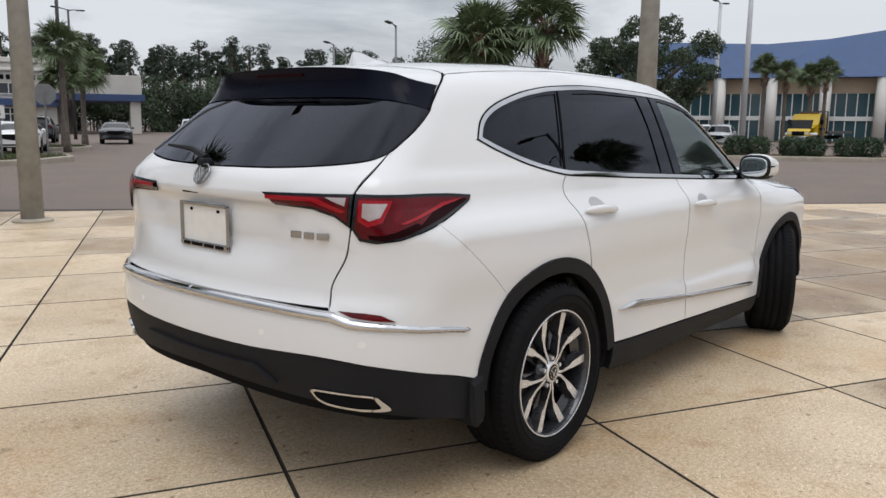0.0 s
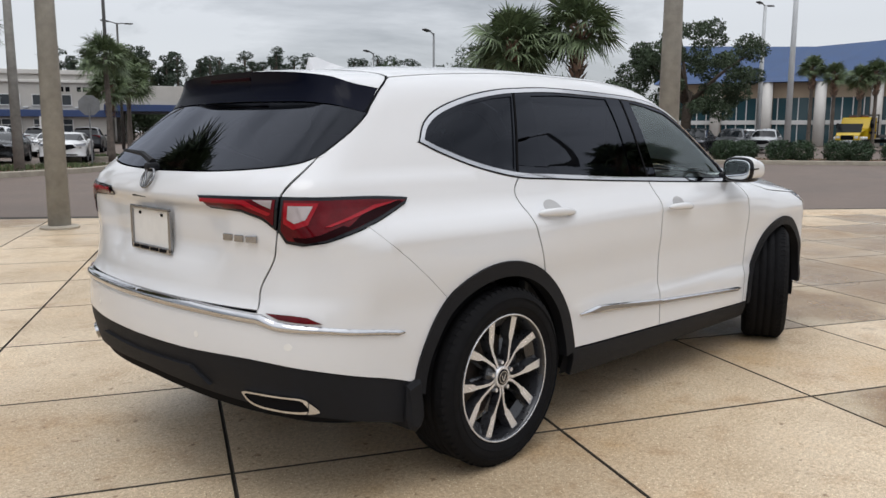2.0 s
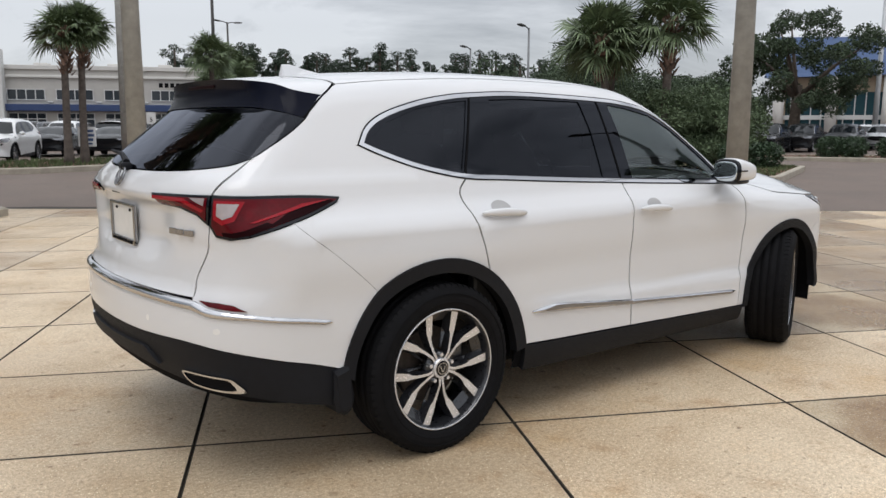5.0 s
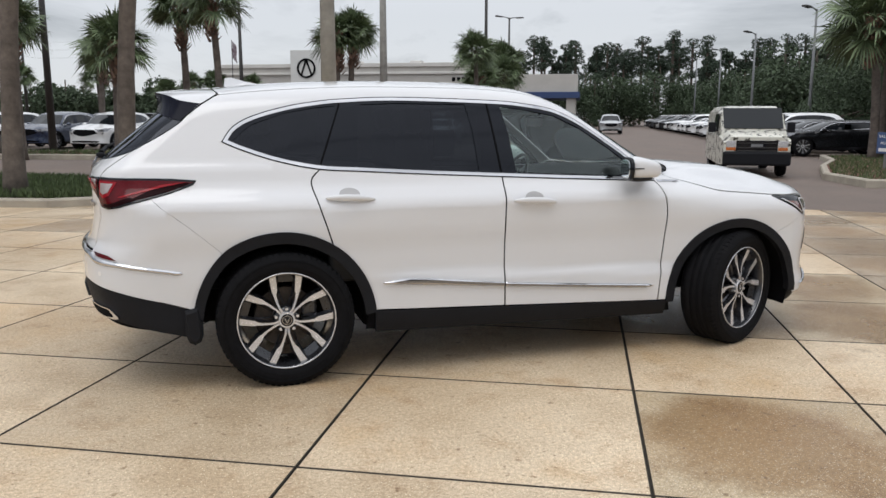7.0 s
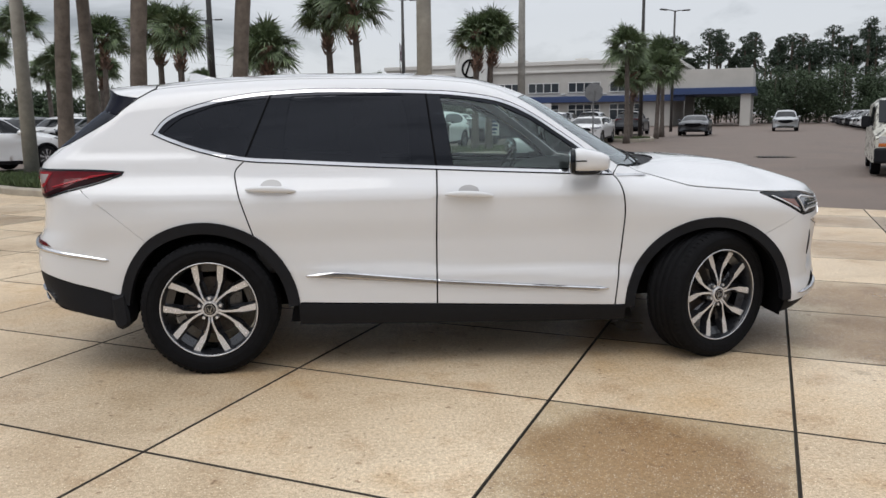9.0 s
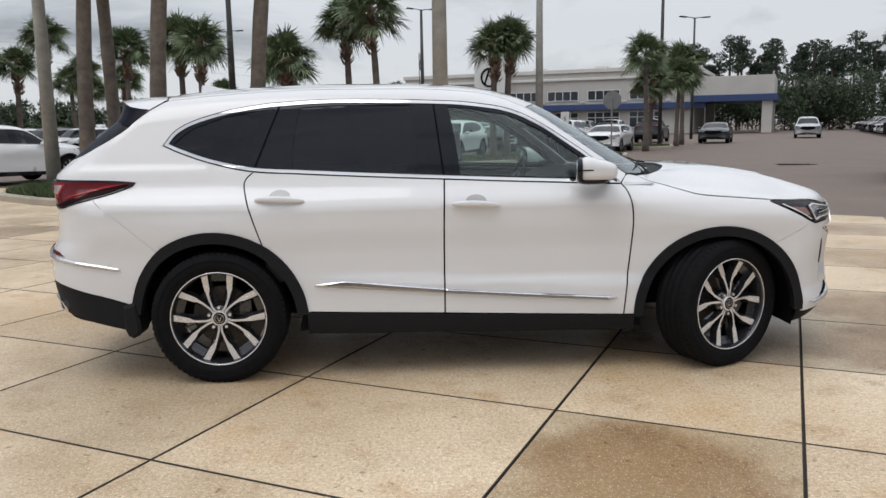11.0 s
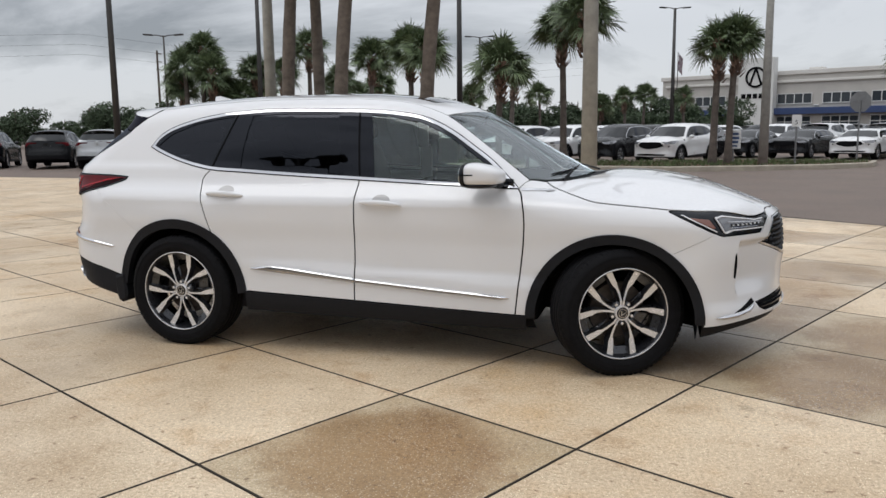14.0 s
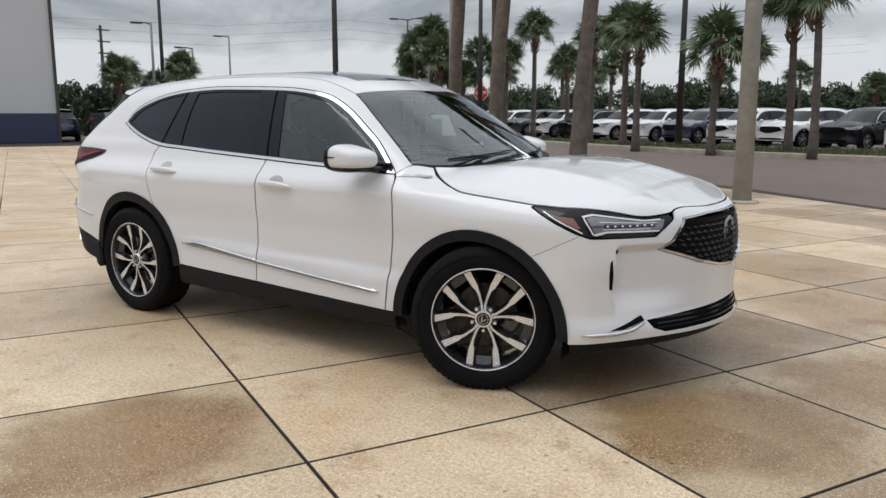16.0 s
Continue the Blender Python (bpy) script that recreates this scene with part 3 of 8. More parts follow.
    add("front_bumper", "W", ring(arc(AF, FO, -1.4, 52.0), cp([(3.175, 0.714), (3.422, 0.833)], False), cp(LAMP_LOW[1:], False),
                                  hood_nose_w[hood_nose_w[:, 0] > 3.96], mid(nz, 0.905), grille, mid(0.615, 0.435), intake, mid(0.352, 0.318),
                                  cp([(FRONT_MID, 0.318), (4.20, 0.322), (3.855, 0.322), (3.604, 0.312), (3.374, 0.300)])), PAINT, "B", gap=gp, centre=True, step=0.02 if fine else 0.08, thin=cp([(3.175, 0.714), (3.422, 0.833)], False))
    add("grille", "W", ring(grille, mid(0.615, 0.905)), GLOSSBLACK, "B", off=-0.035, centre=True, depth=0)
    add("lower_intake", "W", ring(intake, mid(0.352, 0.435)), SHADOW, "B", off=-0.03, centre=True, depth=0)
    lamp = ring(hood_nose_w[(hood_nose_w[:, 0] < 3.955)], cp(LAMP_LOW, False)[::-1])
    add("headlamp", "W", lamp, GLOSSBLACK, "S", gap=gp, off=-0.004)
    add("rear_bumper", "W", ring(arc(AR, RO, 167.8, 128), seam[::-1], cp(TAIL_OUT[4:], False), cp(HATCH_CUT[2:]), cp([(-1.052, 0.762), (REAR_MID, 0.762)], False),
                                 cp([(REAR_MID, 0.762), (REAR_MID, 0.588)], False), cp(LOW_REAR)[::-1]), PAINT, "B", gap=gp, centre=True, thin=seam)
    add("lower_bumper", "W", ring(cp(LOW_REAR), cp([(REAR_MID, 0.588), (REAR_MID, 0.452)], False), cp([(REAR_MID, 0.452), (-1.40, 0.440), (-1.12, 0.425), (-0.89, 0.395), (-0.70, 0.345), (-0.515, 0.29)]),
                                  cp([(-0.515, 0.30), (-0.515, 0.45)], False)), PLASTIC, "B", gap=0.001, centre=True, off=-0.004, depth=0.06)
    glass_low = cp([(-0.911, 1.283), (-1.007, 1.255), (-1.302, 1.230), (REAR_MID, 1.222)])
    glass_top = cp([(-0.705, 1.441), (-0.992, 1.475), (-1.519, 1.489), (REAR_MID, 1.49)])
    add("tailgate", "W", ring(cp(HATCH_CUT)[::-1], glass_low, cp([(REAR_MID, 1.222), (REAR_MID, 0.766)], False), cp([(REAR_MID, 0.766), (-1.052, 0.766)], False)), PAINT, "B", gap=gp, centre=True)
    add("rear_window", "W", ring(glass_low, cp([(REAR_MID, 1.222), (REAR_MID, 1.49)], False), glass_top[::-1], cp(HATCH_EDGE)[::-1]), PRIVACY, "B", gap=0.003, centre=True, depth=dp and 0.006)
    add("tail_lamp", "W", ring(cp(TAIL_OUT, False)), GLOSSBLACK, "S", off=0.006, depth=dp and 0.03)
    add("hatch_lamp", "W", ring(cp(TAIL_IN, False)), GLOSSBLACK, "S", off=0.006, depth=dp and 0.03)
    dlo = ring(wtop, belt[::-1])
    dlo_in = shrink(dlo, 0.017)
    add("window_seal", "W", shrink(dlo, -0.006), SHADOW, "S", holes=[shrink(dlo, 0.003)], off=0.0015, step=0.03 if fine else 0.1, depth=0)
    add("window_trim", "W", dlo, CHROME, "S", holes=[dlo_in], off=0.004, step=0.03 if fine else 0.1)
    qg = np.array([(-0.245, 1.338), (-0.18, 1.397), (-0.133, 1.428), (0.037, 1.488), (0.20, 1.518), (0.337, 1.532), (0.208, 1.208), (0.0, 1.252), (-0.15, 1.302)])
    rg = np.array([(0.468, 1.538), (0.685, 1.547), (1.10, 1.542), (1.128, 1.40), (1.145, 1.15), (0.80, 1.168), (0.425, 1.19), (0.428, 1.32), (0.445, 1.44)])
    fg = np.array([(1.312, 1.53), (1.45, 1.516), (1.66, 1.478), (1.82, 1.405), (1.98, 1.30), (2.12, 1.197), (2.225, 1.108), (2.0, 1.110), (1.66, 1.124), (1.372, 1.138), (1.345, 1.35)])
    panes = [cp(np.vstack([q, q[:1]]), False)[:-1] for q in (qg, rg, fg)]
    add("pillar_trim", "W", dlo_in, PILLAR, "S", holes=[shrink(q, 0.004) for q in panes], off=0.0, step=0.03 if fine else 0.1)
    for n, q, m in zip(("quarter_window", "rear_door_window", "front_door_window"), panes, (PRIVACY, PRIVACY, CLEAR)):
        add(n, "W", q, m, "S", off=-0.005, depth=dp and 0.004)
    add("rear_arch_trim", "W", ring(arc(AR, RO + 0.004, 170, 4.5, 40), arc(AR, RO - 0.058, 3.5, 173, 40)), PLASTIC, "S", off=0.010, depth=dp and 0.05, step=0.03)
    add("front_arch_trim", "W", ring(arc(AF, FO + 0.004, 180, 0.5, 40), arc(AF, FO - 0.052, 0.5, 180, 40)), PLASTIC, "S", off=0.010, depth=dp and 0.05, step=0.03)
    add("sill", "W", ring(cp([(0.494, 0.388), (1.268, 0.362), (2.358, 0.323)], False), cp([(2.358, 0.323), (2.358, 0.235)], False), cp([(2.358, 0.235), (0.494, 0.265)], False), cp([(0.494, 0.265), (0.494, 0.388)], False)), PLASTIC, "S", off=0.004, depth=dp and 0.08)
    add("front_lip", "W", ring(cp([(3.374, 0.298), (3.604, 0.309), (3.855, 0.318), (4.2, 0.318), (FRONT_MID, 0.314)]), cp([(FRONT_MID, 0.314), (FRONT_MID, 0.275)], False),
                               cp([(FRONT_MID, 0.275), (4.0, 0.268), (3.6, 0.245), (3.374, 0.205)]), cp([(3.374, 0.205), (3.374, 0.298)], False)), PLASTIC, "B", off=-0.035, centre=True, depth=dp and 0.1)
    return out


def car_shell(step=0.06):
    """A black skin added just under the panels; its colour gives the gaps their shade."""
    lo = ring(line((0.44, 0.27), (2.42, 0.235)), arc(AF, FO - 0.03, 178, 2), line((3.38, 0.30), (3.6, 0.31), (FRONT_MID, 0.32)), line((FRONT_MID, 0.32), (FRONT_MID, 0.90)),
              line((FRONT_MID, 0.90), (3.9, 0.88), (3.2, 0.93), (2.75, 0.98), (2.34, 1.07)), line((2.34, 1.07), (1.3, 1.10), (0.2, 1.17), (-0.29, 1.30), (-0.9, 1.26)),
              line((-0.9, 1.26), (-1.3, 1.21), (REAR_MID, 1.20)), line((REAR_MID, 1.20), (REAR_MID, 0.40)), line((REAR_MID, 0.40), (-1.0, 0.37), (-0.53, 0.33)), arc(AR, RO - 0.03, 176, 6))
    return sheet_data("W", lo, off=-0.02, depth=0, step=step, centre=True)


def polish(kind, pts, off=0.006, depth=0.01, gap=0.0, step=0.03, centre=False, es=0.03, smooth=False, dome=0.0):
    q = curve_pts(np.vstack([pts, pts[:1]]), es, smooth)[:-1]
    return sheet_data(kind, q, off=off, depth=depth, step=step, centre=centre, gap=gap, dome=dome)


# ---- wheels ----
def spoke_mesh(y_face):
    """One twin spoke of the alloy wheel, pointing up; its flat face is machined."""
    bm = bmesh.new()
    for sgn in (-1, 1):
        path = [(0.0068, 0.036, 0.012), (0.0080, 0.072, 0.0115), (0.0215, 0.120, 0.0125), (0.0345, 0.150, 0.0165), (0.0445, 0.1665, 0.0290), (0.0915, 0.248, 0.0375)]
        last = len(path) - 1
        front, back = [], []
        for i, (lx, lz, w) in enumerate(path):
            a = Vector((path[min(i + 1, last)][0] - path[max(i - 1, 0)][0], path[min(i + 1, last)][1] - path[max(i - 1, 0)][1])).normalized()
            nx, nz = a.y, -a.x
            dip = -0.012 * math.sin(math.pi * (lz - 0.05) / 0.2)
            y = y_face - dip + (0.012 if i == 0 else 0)
            row = [bm.verts.new((sgn * (lx + nx * w / 2 * k), y, lz + nz * w / 2 * k)) for k in (-1, 1)]
            flare = (0.62, 0.80, 1.10, 1.25, 0.95, 0.80)[i]
            low = [bm.verts.new((sgn * (lx + nx * w * flare * k), y + 0.040, lz + nz * w * flare * k)) for k in (-1, 1)]
            front.append(row)
            back.append(low)
        for i in range(last):
            f = bm.faces.new((front[i][0], front[i][1], front[i + 1][1], front[i + 1][0]))
            f.material_index = 0
            for k, (a, b) in enumerate(((0, 0), (1, 1))):
                g = bm.faces.new((front[i][a], front[i + 1][a], back[i + 1][a], back[i][a]))
                g.material_index = 1
            g = bm.faces.new((back[i][0], back[i + 1][0], back[i + 1][1], back[i][1]))
            g.material_index = 1
    bmesh.ops.recalc_face_normals(bm, faces=bm.faces[:])
    return bm


TYRE_R = 0.374


def build_wheel(parent, simple=False):
    """A wheel whose outer face looks along -y, about its own centre."""
    w = empty("wheel", None, parent)
    R = TYRE_R
    prof = [(0.262, -0.108), (0.278, -0.122), (0.315, -0.131), (0.345, -0.126), (0.362, -0.112), (R - 0.003, -0.098), (R, -0.075), (R, -0.050), (R - 0.007, -0.047), (R - 0.007, -0.040), (R, -0.037),
            (R, -0.003), (R - 0.007, 0.0), (R - 0.007, 0.006), (R, 0.009), (R, 0.040), (R - 0.007, 0.043), (R - 0.007, 0.05), (R, 0.053), (R, 0.075), (R - 0.003, 0.098), (0.362, 0.112), (0.345, 0.126), (0.30, 0.128), (0.262, 0.108)]
    if simple:
        prof = prof[::3] + prof[-1:]
    n = 28 if simple else 72
    part("tyre", bm_lathe(prof, n, cap=False), RUBBER, w, "black rubber tyre", True)
    if not simple:
        for sy in (-1, 1):
            tv, tf = [], []
            for i in range(68):
                k = len(tv)
                for a, yy, rr in ((0.0, 0.117, 0.3565), (0.62, 0.117, 0.3565), (0.10, 0.104, R - 0.0005), (0.72, 0.104, R - 0.0005), (0.22, 0.079, R + 0.0025), (0.84, 0.079, R + 0.0025), (0.22, 0.077, R - 0.008), (0.84, 0.077, R - 0.008)):
                    an = 2 * math.pi * (i + a) / 68
                    tv.append((rr * math.cos(an), sy * yy, rr * math.sin(an)))
                tf += [(k, k + 1, k + 3, k + 2), (k + 2, k + 3, k + 5, k + 4), (k + 4, k + 5, k + 7, k + 6)] if sy < 0 else [(k, k + 2, k + 3, k + 1), (k + 2, k + 4, k + 5, k + 3), (k + 4, k + 6, k + 7, k + 5)]
                tf += [(k, k + 2, k + 4, k + 6), (k + 1, k + 7, k + 5, k + 3)]
            finish("tread", tv, tf, RUBBER, w, "shoulder tread blocks")
        for rr, dr in ((0.300, 0.0035), (0.335, 0.003)):
            part("sidewall_rib", bm_lathe([(rr - dr, -0.126), (rr, -0.1335 if rr > 0.32 else -0.131), (rr + dr, -0.126)], n, cap=False), RUBBER, w, "raised rib on the sidewall", True)
    rim = bm_lathe([(0.268, -0.112), (0.2665, -0.118), (0.260, -0.118), (0.256, -0.108), (0.248, -0.085), (0.242, -0.02), (0.236, 0.06), (0.255, 0.105), (0.262, 0.108)], n, cap=False)
    part("rim", rim, DARKALLOY, w, "dark grey alloy rim", True)
    if not simple:
        part("rim_edge", bm_lathe([(0.268, -0.1125), (0.2675, -0.1195), (0.2615, -0.1195), (0.2595, -0.112)], n, closed=True), SATIN, w, "machined bright rim edge", True)
    if simple:
        av, af, am = [], [], []
        radii = (0.02, 0.07, 0.12, 0.18, 0.255)
        for j, rr in enumerate(radii):
            for i in range(60):
                a = 2 * math.pi * i / 60
                on = (i % 12) in (2, 3, 4, 9, 10, 0) if j > 1 else True
                av.append((rr * math.cos(a), -0.096 if on else -0.045, rr * math.sin(a)))
        for j in range(4):
            for i in range(60):
                k = (i + 1) % 60
                af.append((j * 60 + i, j * 60 + k, j * 60 + 60 + k, j * 60 + 60 + i))
                am.append(0 if all(abs(av[q][1] + 0.096) < 1e-6 for q in af[-1]) else 1)
        af.append(tuple(range(59, -1, -1)))
        am.append(1)
        finish("alloy", av, af, [SATIN, DARKALLOY], w, "five-spoke alloy", False, am)
        return w
    sp = None
    for i in range(5):
        if sp is None:
            sp = part("spoke", spoke_mesh(-0.098), [SATIN, DARKALLOY], w, "machined twin spoke with dark sides")
            o = sp
        else:
            o = new("spoke", sp.data)
            o.parent = w
            o["label"] = "machined twin spoke with dark sides"
        o.matrix_basis = Matrix.Rotation(2 * math.pi * (i + 0.5) / 5, 4, "Y")
    part("hub", bm_lathe([(0.001, -0.080), (0.045, -0.080), (0.066, -0.072), (0.074, -0.05), (0.076, -0.03)], 30), DARKALLOY, w, "dark hub", True)
    part("hub_face", bm_lathe([(0.0345, -0.0985), (0.0425, -0.0980), (0.0455, -0.094), (0.0465, -0.07)], 30, cap=False), SATIN, w, "machined hub face")
    part("hub_cap", bm_lathe([(0.001, -0.1005), (0.027, -0.1005), (0.033, -0.099), (0.0345, -0.090)], 30), GLOSSBLACK, w, "round black hub cap", True)
    part("cap_ring", bm_lathe([(0.0235, -0.1000), (0.0235, -0.1020), (0.0260, -0.1020), (0.0260, -0.1000)], 30, closed=True), CHROME, w, "chrome ring")
    for i in range(5):
        a = 2 * math.pi * i / 5 + math.pi / 2
        part("lug_nut", bm_tube([(0.061 * math.cos(a), -0.070, 0.061 * math.sin(a)), (0.061 * math.cos(a), -0.096, 0.061 * math.sin(a))], [0.0105, 0.009], 6), SATIN, w, "steel lug nut")
    part("brake_disc", bm_lathe([(0.07, 0.005), (0.165, 0.0), (0.168, 0.005), (0.168, 0.028), (0.07, 0.03)], 48), CASTIRON, w, "dull grey brake disc")
    for i in range(5):  # dark pockets between the twin spokes
        a = 2 * math.pi * i / 5
        v, f = [], []
        for r0, hw, y in ((0.086, 0.014, -0.066), (0.150, 0.044, -0.060), (0.205, 0.060, -0.066), (0.247, 0.050, -0.086)):
            for k in (-1, 1):
                for inn, dy in ((1.0, 0.0), (0.72, 0.012)):
                    v.append((k * hw * inn, y + dy, r0))
        for j in range(3):
            b = j * 4
            f += [(b, b + 1, b + 5, b + 4), (b + 2, b + 6, b + 7, b + 3)]
        f += [(9, 11, 15, 13), (8, 9, 13, 12), (10, 14, 15, 11)]
        o = finish("pocket_frame", [tuple(Matrix.Rotation(a, 3, "Y") @ Vector(p)) for p in v], f, DARKALLOY, w, "dark pocket between the spokes")
    bars = [bm_box(0.0045, 0.003, 0.030, (0, -0.1015, 0), 0.001, Matrix.Rotation(q * 0.40, 4, "Y") @ Matrix.Translation((q * 0.007, 0, 0))) for q in (-1, 1)]
    part("cap_emblem", join(*bars), CHROME, w, "chrome emblem bars")
    cal = bm_box(0.085, 0.06, 0.13, (0.13, -0.005, 0.03), 0.015)
    part("caliper", cal, DARKALLOY, w, "dark brake caliper")
    return w


def bm_ellipsoid(c, r, p=(2.4, 2.4, 2.4), nu=28, nv=16):
    """A rounded block: a superellipsoid."""
    bm = bmesh.new()
    rows = []
    f = lambda v, e: math.copysign(abs(v) ** (2 / e), v)
    for j in range(1, nv):
        b = -math.pi / 2 + math.pi * j / nv
        rows.append([bm.verts.new((c[0] + r[0] * f(math.cos(b), p[2]) * f(math.cos(2 * math.pi * i / nu), p[0]), c[1] + r[1] * f(math.cos(b), p[2]) * f(math.sin(2 * math.pi * i / nu), p[1]), c[2] + r[2] * f(math.sin(b), p[2]))) for i in range(nu)])
    for a, b in zip(rows, rows[1:]):
        for i in range(nu):
            bm.faces.new((a[i], a[(i + 1) % nu], b[(i + 1) % nu], b[i]))
    for row, z, rev in ((rows[0], -1, True), (rows[-1], 1, False)):
        v = bm.verts.new((c[0], c[1], c[2] + z * r[2]))
        for i in range(nu):
            q = (row[i], row[(i + 1) % nu], v)
            bm.faces.new(q[::-1] if rev else q)
    return bm


def mirror_y(bm):
    bmesh.ops.scale(bm, vec=(1, -1, 1), verts=bm.verts)
    bmesh.ops.reverse_faces(bm, faces=bm.faces[:])
    return bm


def build_main_car():
    car = empty("suv_car")
    tagged(car, "white pearl three-row SUV with chrome window trim, parked on concrete slabs", "car")
    P = car_panels(True)
    obs = {}
    labels = {"roof": "white painted roof", "hood": "white painted hood with wet drops", "windshield": "clear tinted windshield", "grille": "black mesh grille", "rear_window": "dark tinted rear window",
              "sill": "dark plastic sill", "rear_arch_trim": "dark plastic wheel arch trim", "front_arch_trim": "dark plastic wheel arch trim", "window_trim": "chrome window surround",
              "pillar_trim": "gloss black pillar trim", "lower_bumper": "dark textured plastic lower bumper", "tailgate": "closed white tailgate", "headlamp": "clear LED headlamp"}
    owner = {"front_door_window": "front_door", "rear_door_window": "rear_door", "quarter_window": "quarter_panel", "rear_window": "tailgate", "lower_bumper": "rear_bumper", "hatch_lamp": "tailgate",
             "grille": "front_bumper", "lower_intake": "front_bumper", "front_lip": "front_bumper"}
    for n in sorted(P, key=lambda k: k in owner):
        data, m, side = P[n]
        for s in (("R", "L") if side == "S" else ("B",)):
            par = obs[(owner[n], "B" if (owner[n], "B") in obs else s)] if n in owner else car
            obs[(n, s)] = sheet(n, data, m, par, labels.get(n, ""), s)
            if m in (CLEAR, SCREEN, PRIVACY):
                obs[(n, s)].visible_shadow = False
    sheet("inner_shell", car_shell(), SHADOW, car, "black sheet added under the panels to shade their gaps", "B")
    both = lambda name, data, m, owner_name, label="": [sheet(name, data, m, obs[(owner_name, "B" if (owner_name, "B") in obs else s)] if owner_name else car, label, s) for s in ("R", "L")]
    # lamps
    lens = np.array(TAIL_OUT)
    both("red_lens", sheet_data("W", shrink(curve_pts(np.vstack([lens, lens[:1]]), 0.03, False)[:-1], 0.010), off=0.0085, depth=0.005, step=0.025), RED, "tail_lamp", "red lamp lens")
    both("smoked_lens", polish("W", [(-0.800, 1.030), (-0.700, 1.062), (-0.545, 1.116), (-0.560, 1.122), (-0.640, 1.118), (-0.740, 1.085)], 0.0100, 0.003, step=0.02), DARKRED, "tail_lamp", "smoked tip of the lens")
    both("smoked_lens", polish("W", [(-0.935, 1.006), (-0.900, 1.000), (-0.845, 1.010), (-0.770, 1.040), (-0.800, 1.052), (-0.860, 1.028), (-0.905, 1.018), (-0.940, 1.020)], 0.0100, 0.003, step=0.02), DARKRED, "tail_lamp", "smoked foot of the lens")
    both("light_guide", polish("W", [(-0.850, 1.052), (-0.835, 1.050), (-0.690, 1.100), (-0.560, 1.1245), (-0.700, 1.112)], 0.0115, 0.003, step=0.02), BRIGHTRED, "tail_lamp", "bright red light guide")
    both("lens_frame", polish("W", [(-0.968, 1.134), (-0.876, 1.130), (-0.898, 1.060), (-0.940, 1.046), (-0.970, 1.066)], 0.0105, 0.003, step=0.02), BRIGHTRED, "tail_lamp", "bright red frame of the reversing lens")
    both("reverse_lens", polish("W", [(-0.957, 1.124), (-0.890, 1.121), (-0.906, 1.077), (-0.936, 1.066), (-0.958, 1.080)], 0.0125, 0.003, step=0.02), CLEARCELL, "tail_lamp", "white reversing lens")
    hl = np.array(TAIL_IN)
    both("red_lens", sheet_data("W", shrink(curve_pts(np.vstack([hl, hl[:1]]), 0.03, False)[:-1], 0.010), off=0.0085, depth=0.005, step=0.02), RED, "tailgate", "red lamp lens")
    both("light_guide", polish("W", [(-1.310, 1.126), (-1.118, 1.124), (-1.020, 1.090), (-1.008, 1.098), (-1.105, 1.136), (-1.313, 1.135)], 0.0105, 0.003, step=0.015), BRIGHTRED, "tailgate", "bright red light guide")
    both("reverse_lens", polish("W", [(-1.075, 1.139), (-1.006, 1.140), (-1.010, 1.114), (-1.037, 1.124)], 0.0105, 0.003, step=0.015), CLEARCELL, "tailgate", "clear lens")
    # bumper trim
    chrome = np.array([(REAR_MID, 0.768), (-1.329, 0.767), (-1.033, 0.757), (-0.985, 0.738), (-0.870, 0.722), (-0.580, 0.662), (-0.565, 0.652), (-0.60, 0.646), (-0.844, 0.692), (-0.985, 0.704), (-1.05, 0.722), (-1.25, 0.729), (REAR_MID, 0.731)])
    sheet("chrome_strip", polish("W", chrome, 0.003, 0.012, centre=True, step=0.0055, es=0.02, dome=0.012), CHROME, obs[("rear_bumper", "B")], "chrome strip across the bumper", "B")
    both("reflector", polish("W", [(-1.02, 0.760), (-0.94, 0.758), (-0.896, 0.752), (-0.855, 0.729), (-0.90, 0.733), (-0.978, 0.744)], 0.005, 0.008), RED, "rear_bumper", "red bumper reflector")
    for u in (-1.285, -0.949):
        c = [(u + 0.012 * math.cos(a), 0.653 + 0.012 * math.sin(a)) for a in np.linspace(0, 2 * math.pi, 13)[:-1]]
        both("parking_sensor", polish("W", c, 0.001, 0.004, es=0.02), PLATEWHITE, "rear_bumper", "white parking sensor")
    both("diffuser_fin", polish("W", [(REAR_MID, 0.525), (-1.33, 0.530), (-1.24, 0.470), (-1.30, 0.462), (REAR_MID, 0.470)], 0.010, 0.02), PLASTIC, "rear_bumper", "raised diffuser panel")
    # exhaust tips: slanted chrome trapezoids with dark mouths
    tip = [(-1.112, 0.470), (-1.098, 0.480), (-1.0, 0.478), (-0.920, 0.472), (-0.895, 0.452), (-0.872, 0.424), (-0.885, 0.414), (-0.98, 0.415), (-1.062, 0.424), (-1.096, 0.442)]
    tip_in = [(-1.103, 0.467), (-1.094, 0.473), (-1.0, 0.471), (-0.926, 0.466), (-0.912, 0.452), (-0.900, 0.430), (-0.912, 0.423), (-0.98, 0.423), (-1.055, 0.431), (-1.088, 0.446)]
    tr, ti = curve_pts(np.vstack([tip, tip[:1]]), 0.012)[:-1], curve_pts(np.vstack([tip_in, tip_in[:1]]), 0.012)[:-1]
    both("exhaust_tip", sheet_data("W", tr, holes=[ti], off=0.009, depth=0.06, step=0.02), CHROME, "rear_bumper", "chrome exhaust tip")
    both("exhaust_mouth", sheet_data("W", ti, off=0.002, depth=0, step=0.03), SHADOW, "rear_bumper", "dark exhaust mouth")
    # tailgate: plate, emblem, letters as bars, wiper, spoiler
    tg = obs[("tailgate", "B")]
